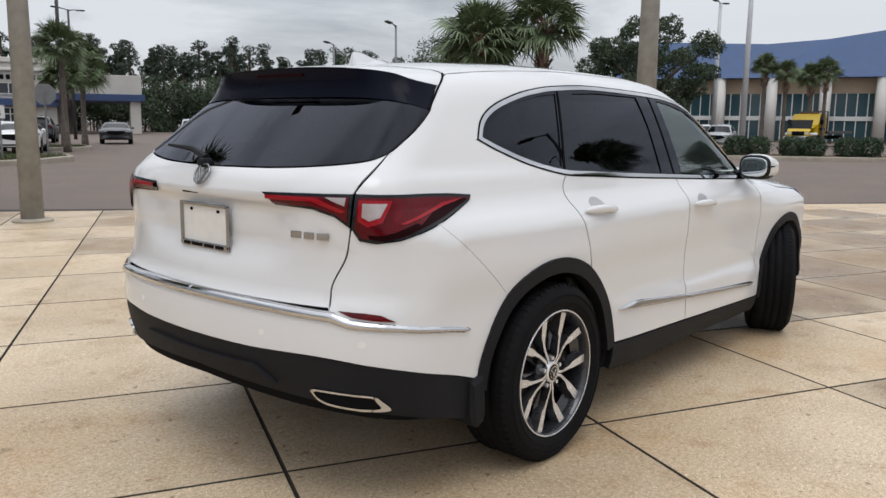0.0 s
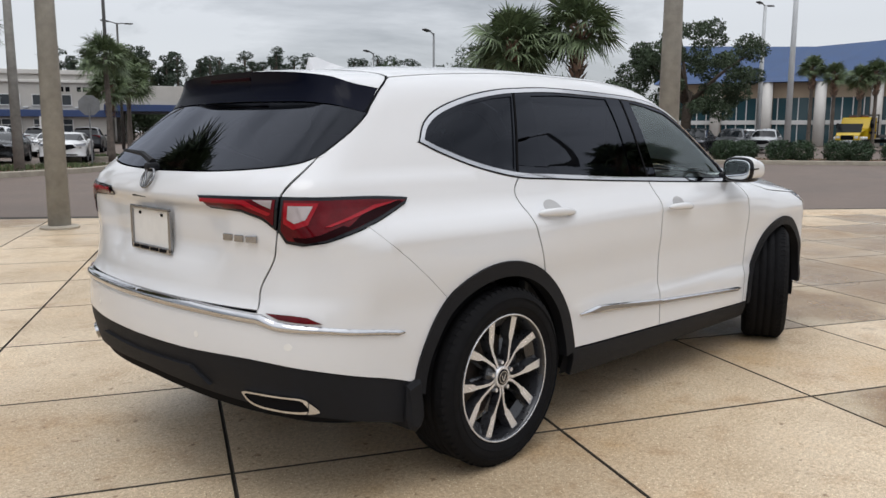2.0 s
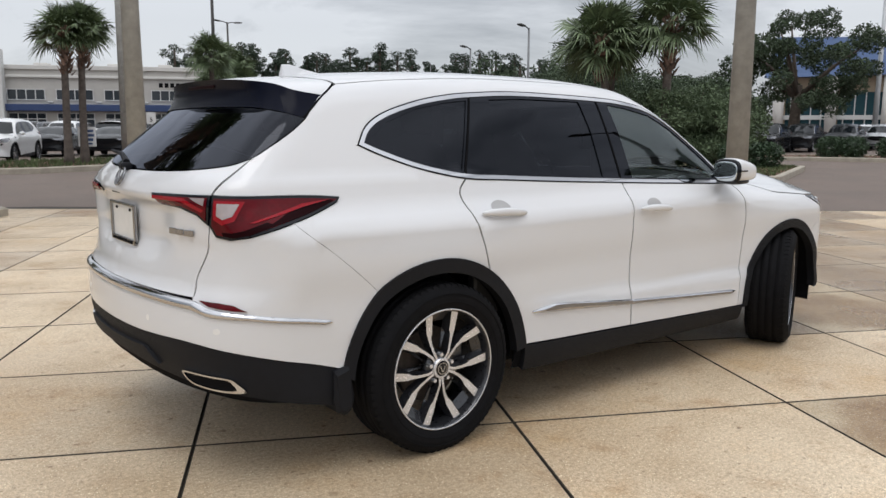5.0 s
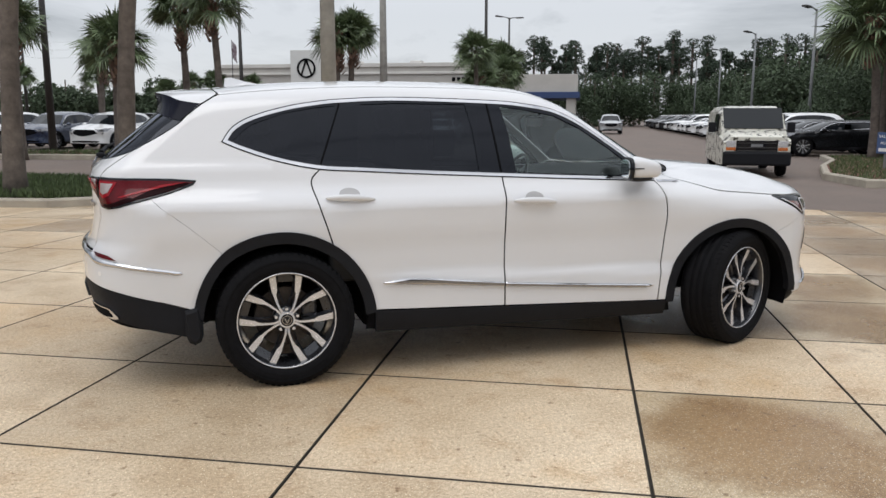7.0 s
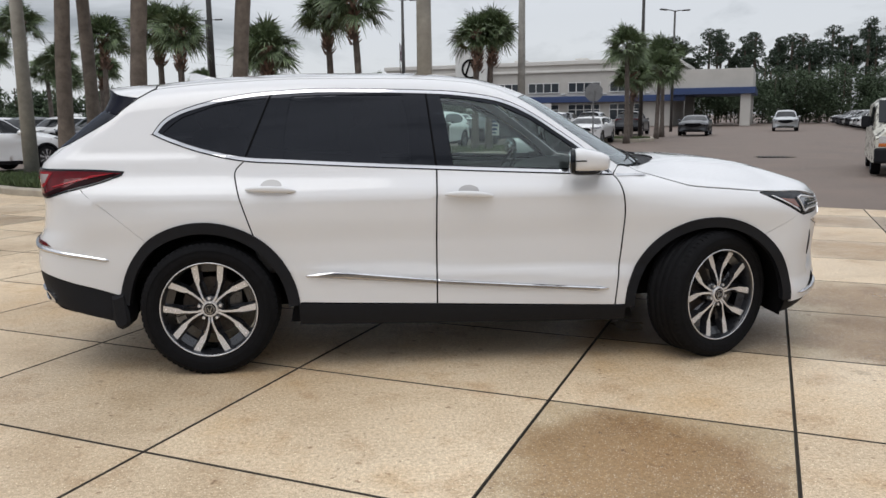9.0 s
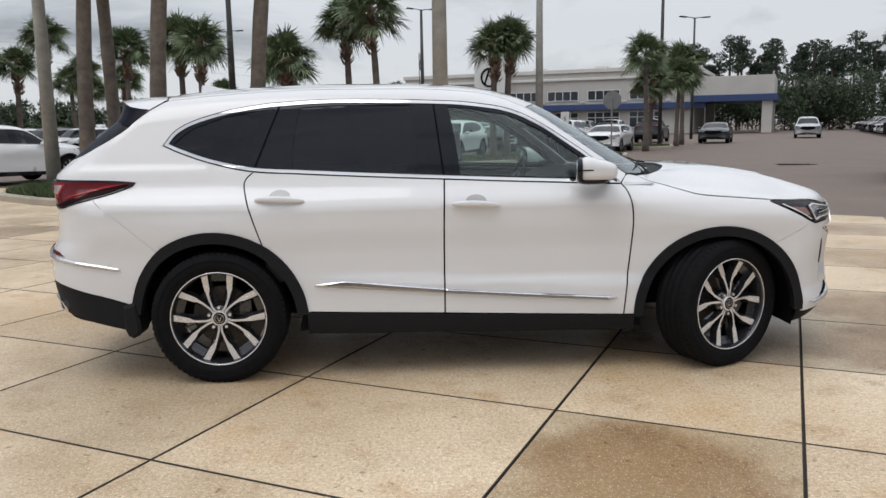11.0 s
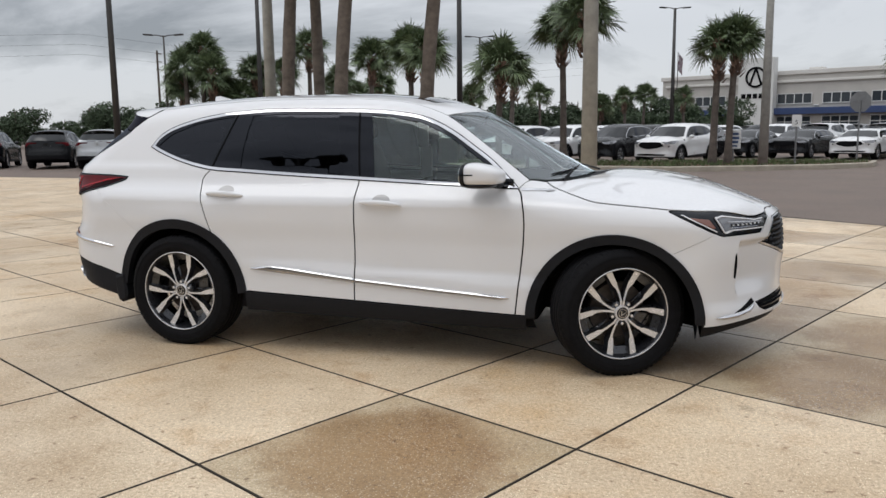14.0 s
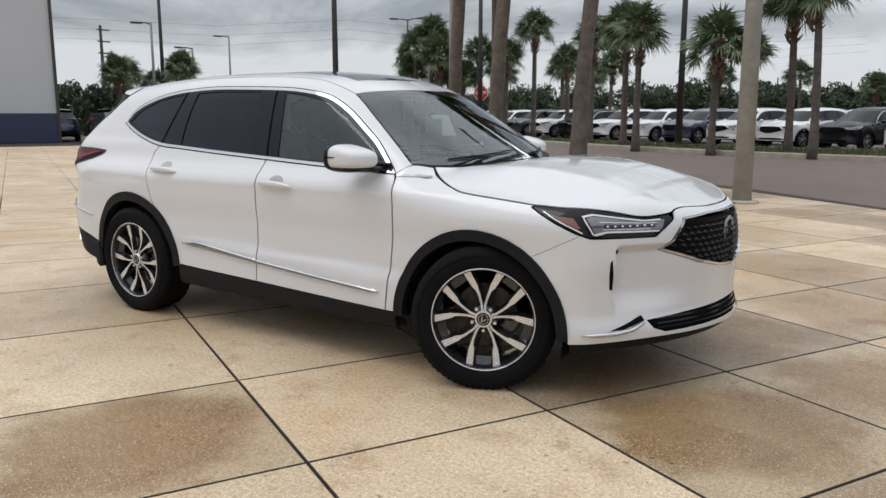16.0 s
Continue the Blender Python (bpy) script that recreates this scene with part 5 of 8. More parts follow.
    part("cabin_floor", bm_box(3.2, 1.5, 0.06, (0.9, 0, 0.55), 0.02), SHADOW, car, "dark carpet")
    part("dashboard", join(bm_ellipsoid((2.28, 0, 1.0), (0.36, 0.76, 0.13), (3, 4, 2.6)), bm_box(0.3, 0.25, 0.3, (2.0, 0, 0.8), 0.05)), LEATHER, car, "black dashboard", True)
    sw = bm_lathe([(0.170, -0.014), (0.182, -0.010), (0.187, 0.0), (0.182, 0.010), (0.170, 0.014), (0.163, 0.0)], 40, closed=True)
    sw = join(sw, bm_box(0.34, 0.02, 0.05, (0, 0, 0), 0.008), bm_box(0.06, 0.02, 0.17, (0, 0, -0.085), 0.008), bm_ellipsoid((0, 0, 0), (0.075, 0.03, 0.065)))
    bmesh.ops.transform(sw, matrix=Matrix.Translation((1.87, 0.38, 1.02)) @ Matrix.Rotation(radians(90), 4, "Z") @ Matrix.Rotation(radians(24), 4, "X"), verts=sw.verts)
    part("steering_wheel", sw, LEATHER, car, "black steering wheel", True)
    for x, ys, tilt in ((1.18, (-0.38, 0.38), 16), (0.28, (-0.40, 0.0, 0.40), 18)):
        for y in ys:
            seat = empty("seat", Matrix.Translation((x, y, 0)), car)
            part("cushion", bm_ellipsoid((0.08, 0, 0.68), (0.27, 0.25, 0.10), (3.2, 3.2, 2.6)), LEATHER, seat, "black leather cushion", True)
            bk = bm_ellipsoid((0, 0, 0.33), (0.085, 0.245, 0.34), (2.6, 3.2, 3.2))
            bmesh.ops.transform(bk, matrix=Matrix.Translation((-0.17, 0, 0.72)) @ Matrix.Rotation(radians(-tilt), 4, "Y"), verts=bk.verts)
            part("backrest", bk, LEATHER, seat, "black leather backrest", True)
            hd = bm_ellipsoid((0, 0, 0.74), (0.055, 0.135, 0.085), (2.6, 3, 3))
            bmesh.ops.transform(hd, matrix=Matrix.Translation((-0.17, 0, 0.72)) @ Matrix.Rotation(radians(-tilt + 4), 4, "Y"), verts=hd.verts)
            part("headrest", hd, LEATHER, seat, "black headrest", True)
    part("rear_view_mirror", join(bm_box(0.03, 0.24, 0.07, (1.86, 0, 1.43), 0.01), bm_tube([(1.87, 0, 1.45), (1.92, 0, 1.52)], [0.01, 0.01], 8)), GLOSSBLACK, car, "black interior mirror")
    for s in (1, -1):
        part("door_lining", join(bm_box(1.0, 0.05, 0.55, (1.78, s * 0.84, 0.80), 0.02), bm_box(1.0, 0.05, 0.55, (0.75, s * 0.84, 0.82), 0.02)), LEATHER, car, "dark inner door lining")
        part("pillar_lining", join(bm_box(0.10, 0.03, 0.26, (1.235, s * 0.735, 1.18), 0.012), bm_box(0.09, 0.03, 0.22, (1.235, s * 0.655, 1.40), 0.012)), HEADLINER, car, "light grey pillar lining")
    part("headlining", bm_box(1.7, 0.80, 0.02, (0.62, 0, 1.575), 0.008), HEADLINER, car, "light grey headlining")
    sticker = part("window_sticker", bm_box(0.16, 0.002, 0.20, (1.42, 0.735, 1.26), 0), PLATEWHITE, car, "white paper sticker inside the window")
    return car


STEER = 24.0
build_main_car()


# ---- site: concrete forecourt, asphalt, islands ----
def slab_material(name, c1, c2, rough, dirt=0.5, damp=None):
    """Exposed-aggregate concrete with shell chips, stains and damp patches."""
    m = bpy.data.materials.new(name)
    m.use_nodes = True
    n, l = m.node_tree.nodes, m.node_tree.links
    b = n["Principled BSDF"]
    geo, oi = n.new("ShaderNodeNewGeometry"), n.new("ShaderNodeObjectInfo")

    def noise_tex(scale, detail=5.0, rough_=0.6):
        t = n.new("ShaderNodeTexNoise")
        t.inputs["Scale"].default_value, t.inputs["Detail"].default_value, t.inputs["Roughness"].default_value = scale, detail, rough_
        l.new(geo.outputs["Position"], t.inputs["Vector"])
        return t.outputs["Fac"]

    def ramp(fac, a, ca, b_, cb):
        r = n.new("ShaderNodeValToRGB")
        r.color_ramp.elements[0].position, r.color_ramp.elements[0].color = a, (*ca, 1)
        r.color_ramp.elements[1].position, r.color_ramp.elements[1].color = b_, (*cb, 1)
        l.new(fac, r.inputs[0])
        return r.outputs["Color"]

    def mix(kind, fac, a, c):
        x = n.new("ShaderNodeMix")
        x.data_type, x.blend_type = "RGBA", kind
        if isinstance(fac, float):
            x.inputs["Factor"].default_value = fac
        else:
            l.new(fac, x.inputs["Factor"])
        l.new(a, x.inputs["A"])
        if isinstance(c, tuple):
            x.inputs["B"].default_value = (*c, 1)
        else:
            l.new(c, x.inputs["B"])
        return x.outputs["Result"]

    base = ramp(noise_tex(1.1, 6.0, 0.6), 0.36, c1, 0.64, c2)
    blot = ramp(noise_tex(2.6, 5.0, 0.72), 0.54, (1, 1, 1), 0.68, (0.62, 0.47, 0.32))
    base = mix("MULTIPLY", dirt, base, blot)
    grain = ramp(noise_tex(55.0, 4.0, 0.75), 0.36, (0.62, 0.58, 0.53), 0.62, (1.15, 1.15, 1.15))
    base = mix("MULTIPLY", 0.8, base, grain)
    vor = n.new("ShaderNodeTexVoronoi")
    vor.inputs["Scale"].default_value = 78.0
    l.new(geo.outputs["Position"], vor.inputs["Vector"])
    chip = ramp(vor.outputs["Distance"], 0.17, (1, 1, 1), 0.24, (0, 0, 0))
    pick = n.new("ShaderNodeMath")
    pick.operation = "GREATER_THAN"
    pick.inputs[1].default_value = 0.45 if damp else 0.62
    l.new(vor.outputs["Color"], pick.inputs[0])
    fac = n.new("ShaderNodeMath")
    fac.operation = "MULTIPLY"
    l.new(chip, fac.inputs[0])
    l.new(pick.outputs[0], fac.inputs[1])
    base = mix("MIX", fac.outputs[0], base, tuple(min(1, c * 1.4) for c in c2))
    fine_g = ramp(noise_tex(210.0, 2.0, 0.6), 0.36, (0.55, 0.50, 0.45), 0.60, (1.12, 1.12, 1.12))
    base = mix("MULTIPLY", 0.75, base, fine_g)
    dark = ramp(noise_tex(5.5, 2.0, 0.5), 0.70, (1, 1, 1), 0.76, (0.55, 0.5, 0.45))
    base = mix("MULTIPLY", 0.7, base, dark)
    spot = ramp(noise_tex(17.0, 2.0, 0.5), 0.68, (1, 1, 1), 0.73, (0.42, 0.33, 0.25))
    base = mix("MULTIPLY", 0.85, base, spot)
    pits = ramp(noise_tex(44.0, 2.0, 0.5), 0.66, (1, 1, 1), 0.72, (0.36, 0.29, 0.23))
    base = mix("MULTIPLY", 0.75, base, pits)
    rust = ramp(noise_tex(0.55, 7.0, 0.72), 0.50, (1, 1, 1), 0.64, (0.66, 0.535, 0.38))
    base = mix("MULTIPLY", 0.8, base, rust)
    smear = ramp(noise_tex(1.9, 9.0, 0.8), 0.56, (1, 1, 1), 0.63, (0.70, 0.60, 0.50))
    base = mix("MULTIPLY", 0.6, base, smear)
    wet = None
    if damp:  # a damp brown stain that keeps off the slab's edges
        tc, vm = n.new("ShaderNodeTexCoord"), n.new("ShaderNodeVectorMath")
        vm.operation = "DISTANCE"
        vm.inputs[1].default_value = (0.5, 0.5, 1.0)
        l.new(tc.outputs["Generated"], vm.inputs[0])
        ad = n.new("ShaderNodeMath")
        ad.operation = "MULTIPLY_ADD"
        ad.inputs[1].default_value, ad.inputs[2].default_value = 0.55, -0.275
        l.new(noise_tex(2.2, 6.0, 0.65), ad.inputs[0])
        sm = n.new("ShaderNodeMath")
        l.new(vm.outputs["Value"], sm.inputs[0])
        l.new(ad.outputs[0], sm.inputs[1])
        mk = n.new("ShaderNodeMapRange")
        mk.interpolation_type = "SMOOTHSTEP"
        mk.inputs["From Min"].default_value, mk.inputs["From Max"].default_value = 0.24, 0.46
        mk.inputs["To Min"].default_value, mk.inputs["To Max"].default_value = 1.0, 0.12
        l.new(sm.outputs[0], mk.inputs["Value"])
        wet = mk.outputs["Result"]
        base = mix("MULTIPLY", wet, base, damp)
        # pale dots over the stain: shell chips, and wet glints put in as colour
        vs2 = n.new("ShaderNodeTexVoronoi")
        vs2.inputs["Scale"].default_value = 92.0
        l.new(geo.outputs["Position"], vs2.inputs["Vector"])
        dots = ramp(vs2.outputs["Distance"], 0.14, (1, 1, 1), 0.30, (0, 0, 0))
        pk = n.new("ShaderNodeMath")
        pk.operation = "GREATER_THAN"
        pk.inputs[1].default_value = 0.42
        l.new(vs2.outputs["Color"], pk.inputs[0])
        ml = n.new("ShaderNodeMath")
        ml.operation = "MULTIPLY"
        l.new(dots, ml.inputs[0])
        l.new(pk.outputs[0], ml.inputs[1])
        base = mix("MIX", ml.outputs[0], base, (0.72, 0.65, 0.53))
    h = n.new("ShaderNodeHueSaturation")
    mv = n.new("ShaderNodeMapRange")
    mv.inputs["To Min"].default_value, mv.inputs["To Max"].default_value = 0.90, 1.07
    l.new(oi.outputs["Random"], mv.inputs["Value"])
    l.new(mv.outputs["Result"], h.inputs["Value"])
    l.new(base, h.inputs["Color"])
    l.new(h.outputs["Color"], b.inputs["Base Color"])
    rr = n.new("ShaderNodeMapRange")
    rr.inputs["From Min"].default_value, rr.inputs["From Max"].default_value = 0.3, 0.7
    rr.inputs["To Min"].default_value, rr.inputs["To Max"].default_value = rough - 0.14, rough + 0.14
    l.new(noise_tex(0.9, 3.0, 0.5), rr.inputs["Value"])
    l.new(rr.outputs["Result"], b.inputs["Roughness"])
    bn = n.new("ShaderNodeBump")
    bn.inputs["Strength"].default_value, bn.inputs["Distance"].default_value = 0.5, 0.004
    l.new(noise_tex(130.0, 3.0, 0.6), bn.inputs["Height"])
    l.new(bn.outputs["Normal"], b.inputs["Normal"])
    return m


CONCRETE = slab_material("tan_concrete", (0.545, 0.421, 0.280), (0.805, 0.677, 0.504), 0.50)
DAMP = slab_material("damp_concrete", (0.47, 0.37, 0.235), (0.70, 0.595, 0.425), 0.34, 0.6, (0.59, 0.468, 0.338))
SOFTDAMP = slab_material("weathered_concrete", (0.43, 0.342, 0.238), (0.65, 0.552, 0.42), 0.42, 0.75, (0.80, 0.70, 0.58))
# darkest mix: damp, plus the car's shade under its nose
SHADEDAMP = slab_material("shaded_damp_concrete", (0.33, 0.255, 0.175), (0.50, 0.415, 0.31), 0.36, 0.75, (0.80, 0.70, 0.58))
JOINT = mat("dark_joint", (0.035, 0.028, 0.020), 0.85, var=0.3, scale=20)
ASPHALT = mat("brown_asphalt", (0.148, 0.111, 0.090), 0.70, var=0.14, scale=0.6, bump=0.5, bump_scale=140)
KERB = mat("kerb_concrete", (0.36, 0.32, 0.26), 0.8, var=0.16, scale=3, bump=0.3, bump_scale=60)

GA = radians(-27.1)
E1, E2 = Vector((math.cos(GA), math.sin(GA))), Vector((-math.sin(GA), math.cos(GA)))
S_LINES = [-0.82 - 1.16 * k for k in range(27, 0, -1)] + [-0.643, 0.835, 2.306, 3.438] + [3.438 + 1.16 * k for k in range(1, 18)]
Q_LINES = [-1.822 - 1.2 * k for k in range(9, 0, -1)] + [-1.822, -0.602, 0.592, 1.797] + [1.797 + 1.19 * k for k in range(1, 26)]
PAD = [(-38, 18.6), (-8, 15.6), (1.0, 11.6), (9.0, 4.9), (26.0, -8.0), (26.0, -14.0), (-38, -14.0)]


def clip(poly, a, b):
    """Keeps what lies to the right of the way from a to b."""
    out = []
    side = lambda p: (b[0] - a[0]) * (p[1] - a[1]) - (b[1] - a[1]) * (p[0] - a[0])
    for p, q in zip(poly, poly[1:] + poly[:1]):
        sp, sq = side(p), side(q)
        if sp <= 0:
            out.append(p)
        if sp * sq < 0:
            t = sp / (sp - sq)
            out.append((p[0] + (q[0] - p[0]) * t, p[1] + (q[1] - p[1]) * t))
    return out


def build_forecourt():
    bed = part("forecourt", bm_prism(PAD, -0.10, -0.012), JOINT, None)
    tagged(bed, "tan exposed-aggregate concrete forecourt in jointed slabs, damp in places", "pavement", kind="structure")
    pick_slab = random.Random(4)
    fan = lambda s: 0.05 if s < -1.2 else 0.0  # the western joints run slightly askew
    far = []
    near = []
    for i in range(len(S_LINES) - 1):
        for j in range(len(Q_LINES) - 1):
            a, b, c, d = S_LINES[i] + 0.0040, S_LINES[i + 1] - 0.0040, Q_LINES[j] + 0.0042, Q_LINES[j + 1] - 0.0042
            q = [tuple(E1 * s + E2 * t) for s, t in ((a + fan(a) * c, c), (b + fan(b) * c, c), (b + fan(b) * d, d), (a + fan(a) * d, d))]
            for k in range(len(PAD)):
                if q:
                    q = clip(q, PAD[k], PAD[(k + 1) % len(PAD)])
            if len(q) < 3:
                continue
            cx, cy = sum(p[0] for p in q) / len(q), sum(p[1] for p in q) / len(q)
            ((near if math.hypot(cx - 1.2, cy - 0.6) < 10.5 else far)).append((q, (cx, cy), (S_LINES[i], Q_LINES[j])))
    near.sort(key=lambda e: math.hypot(e[1][0] - 1.2, e[1][1] - 0.6))
    far += near[295:]
    for q, c, key in near[:295]:
        damp = (abs(key[0] - 2.306) < 0.01 and abs(key[1] + 1.822) < 0.01) or (abs(key[0] - 3.438) < 0.01 and 0.5 < key[1] < 0.6) or (abs(key[0] - 3.438) < 0.01 and 1.7 < key[1] < 1.9)
        b = bm_prism(q, -0.03, 0.0, 0.004)
        b.normal_update()
        for f in b.faces:
            f.material_index = 0 if f.normal.z > 0.9 else 1
        soft = (2.3 < key[0] < 11 and 0.5 < key[1] < 5.0 or key[0] > 3.4 and key[1] > -4) and pick_slab.random() < 0.75 or pick_slab.random() < 0.12
        soft = soft and not (key[0] < 2.2 and key[1] < 2.5) and not (key[0] > 3.4 and key[1] < 0.0)
        # below the nose the slab colour holds damp and the bumper's shade
        wet = (2.3 < key[0] < 2.4 and 0.5 < key[1] < 1.9) or (key[0] > 3.5 and key[1] > -0.2 and pick_slab.random() < 0.6)
        part("slab", b, [SHADEDAMP if wet else DAMP if damp else (SOFTDAMP if soft else CONCRETE), JOINT], bed)
    vs, fs = [], []
    for q, c, key in far:
        k = len(vs)
        vs += [(x, y, -0.001) for x, y in q]
        f = tuple(range(k, k + len(q)))
        ar = sum(q[i][0] * q[(i + 1) % len(q)][1] - q[(i + 1) % len(q)][0] * q[i][1] for i in range(len(q)))
        fs.append(f if ar > 0 else f[::-1])
    tagged(finish("far_slabs", vs, fs, CONCRETE, bed), kind="stuff")


def build_ground():
    bm = bmesh.new()
    bmesh.ops.create_grid(bm, x_segments=24, y_segments=24, size=900)
    bmesh.ops.translate(bm, vec=(0, 0, -0.04), verts=bm.verts)
    tagged(part("ground", bm, ASPHALT, None), "brownish worn asphalt lot reaching into the distance", "ground", kind="structure")



# ---- plants ----
PALMLEAF = mat("palm_leaf", (0.105, 0.142, 0.068), 0.6, island=0.45, var=0.2, scale=3)
PALMDRY = mat("dry_palm_boot", (0.215, 0.140, 0.105), 0.85, island=0.5, var=0.25, scale=6)
TRUNK = mat("grey_palm_trunk", (0.112, 0.092, 0.078), 0.9, var=0.35, scale=5, bump=0.8, bump_scale=28)
BARK = mat("brown_bark", (0.09, 0.07, 0.055), 0.9, var=0.3, scale=6, bump=0.6, bump_scale=25)
LEAF = mat("oak_leaf", (0.088, 0.124, 0.060), 0.78, island=0.32)
WOODLEAF = mat("wood_leaf", (0.050, 0.074, 0.038), 0.8, island=0.40)
PINE = mat("pine_needles", (0.036, 0.054, 0.034), 0.8, island=0.35)
HEDGE = mat("hedge_leaf", (0.030, 0.058, 0.024), 0.6, island=0.5)
GRASS = mat("rough_grass", (0.070, 0.100, 0.036), 0.8, island=0.45)
MULCH = mat("red_brown_mulch", (0.13, 0.055, 0.035), 0.95, var=0.4, scale=12, bump=0.8, bump_scale=50)


def palm_crown_mesh(seed, n=60, size=1.0):
    """Fan fronds of a cabbage palm: stalks, each with a folded fan of many narrow blades whose tips hang."""
    r = random.Random(seed)
    v, f = [], []
    for i in range(n):
        az = i * 2.39996 + r.uniform(-0.25, 0.25)
        el = radians(76 - 108 * (i / n) ** 0.95 + r.uniform(-12, 12))
        d = Vector((math.cos(az) * math.cos(el), math.sin(az) * math.cos(el), math.sin(el)))
        stalk = size * r.uniform(0.42, 0.86) * (1.0 - 0.20 * max(0.0, math.sin(el)))
        side = d.cross(Vector((0, 0, 1))).normalized()
        side = Matrix.Rotation(r.uniform(-0.9, 0.9), 3, d) @ side
        up = side.cross(d).normalized()
        tip = d * stalk + Vector((0, 0, -0.12 * stalk * (1 - math.sin(el))))
        k = len(v)
        w = 0.011 * size
        v += [side * w, -side * w, tip - side * w, tip + side * w]
        f.append((k, k + 1, k + 2, k + 3))
        blades = 25
        reach = r.uniform(0.82, 1.12)
        for b in range(blades):
            a = radians(-112 + 224 * b / (blades - 1)) + r.uniform(-0.03, 0.03)
            bd = (d * math.cos(a) + side * math.sin(a)).normalized()
            ln = size * (0.80 - 0.19 * abs(a)) * r.uniform(0.86, 1.12) * reach
            droop = Vector((0, 0, -1)) * ln * r.uniform(0.08, 0.50)
            wd = bd.cross(up).normalized() * 0.027 * size
            root = tip - d * 0.10 * size * (1 - abs(a) / 2)
            k = len(v)
            m1, m2 = tip + bd * ln * 0.55 + droop * 0.14 + up * 0.03 * abs(a), tip + bd * ln + droop
            v += [root + wd * 0.3, root - wd * 0.3, m1 - wd, m1 + wd, m2]
            f += [(k, k + 1, k + 2, k + 3), (k + 3, k + 2, k + 4)]
    me = bpy.data.meshes.new("crown")
    me.from_pydata([tuple(p) for p in v], [], f)
    me.materials.append(PALMLEAF)
    me.update()
    return me


CROWNS = [palm_crown_mesh(s, n) for s, n in ((3, 60), (11, 52), (27, 66), (41, 56))]


def boots_mesh(seed):
    """Old leaf bases crossing under the crown."""
    r = random.Random(seed)
    v, f = [], []
    for i in range(70):
        a, z = i * 2.39996, 0.10 - 0.024 * i
        rad = 0.20 * (1 - 0.25 * i / 70)
        c = Vector((math.cos(a) * rad * 0.85, math.sin(a) * rad * 0.85, z))
        o = Vector((math.cos(a), math.sin(a), 0))
        t = Vector((-math.sin(a), math.cos(a), 0))
        tip = c + o * r.uniform(0.12, 0.24) + Vector((0, 0, r.uniform(0.16, 0.26)))
        k = len(v)
        v += [c + t * 0.085, c - t * 0.085, tip - t * 0.035, tip + t * 0.035, c + o * 0.05 + Vector((0, 0, -0.03))]
        f += [(k, k + 1, k + 2, k + 3), (k, k + 3, k + 4), (k + 1, k + 4, k + 2), (k + 4, k + 3, k + 2)]
    me = bpy.data.meshes.new("boot_collar")
    me.from_pydata([tuple(p) for p in v], [], f)
    me.materials.append(PALMDRY)
    me.update()
    return me


BOOTS = [boots_mesh(s) for s in (5, 9)]


def palm(x, y, h, size=1.0, lean=(0, 0), seed=0, boots=True, thick=0.165, label="", group=""):
    r = random.Random(seed * 7 + 1)
    t = empty("palm_tree", Matrix.Translation((x, y, 0)))
    tagged(t, label or "tall cabbage palm with grey trunk and green fan fronds", "tree", group or "palm trees")
    pts, rad = [], []
    for i in range(13):
        k = i / 12
        pts.append((lean[0] * k * k, lean[1] * k * k, h * k - 0.05))
        rad.append(thick * (1.25 - 0.35 * min(1, k * 5)) * (1 - 0.22 * k) * r.uniform(0.96, 1.04))
    part("trunk", bm_tube(pts, rad, 12), TRUNK, t, "", True)
    top = Matrix.Translation((lean[0], lean[1], h)) @ Matrix.Rotation(r.uniform(0, 6.28), 4, "Z") @ Matrix.Scale(size, 4)
    c = new("crown", CROWNS[seed % 4])
    c.parent, c.matrix_basis = t, top
    if boots:
        b = new("boot_collar", BOOTS[seed % 2])
        b.parent, b.matrix_basis = t, Matrix.Translation((lean[0], lean[1], h)) @ Matrix.Scale(max(0.9, thick / 0.16), 4)
        b["label"] = "dry brown leaf bases under the crown"
    return t


def leaf_cloud(r, blobs, count, leaf, flat=0.75):
    """Small leaf blades scattered through the outer shell of several clumps."""
    n = len(blobs)
    w = np.array([b[3] ** 2 for b in blobs])
    idx = r.choice(n, count, p=w / w.sum())
    b = np.array(blobs)[idx]
    d = r.normal(size=(count, 3))
    d /= np.linalg.norm(d, axis=1, keepdims=True)
    d[:, 2] *= flat
    rad = b[:, 3] * (r.uniform(0.30, 1.05, count) ** 0.5 + 0.13 * np.abs(r.normal(size=count)) * (r.uniform(size=count) < 0.3))
    c = b[:, :3] + d * rad[:, None]
    a = r.normal(size=(count, 3))
    a /= np.linalg.norm(a, axis=1, keepdims=True)
    s = np.cross(a, r.normal(size=(count, 3)))
    s /= np.linalg.norm(s, axis=1, keepdims=True)
    ln = (leaf * r.uniform(0.6, 1.4, count))[:, None]
    v = np.stack([c - a * ln, c + s * ln * 0.42, c + a * ln, c - s * ln * 0.42], 1).reshape(-1, 3)
    f = np.arange(count * 4).reshape(-1, 4)
    return v, f


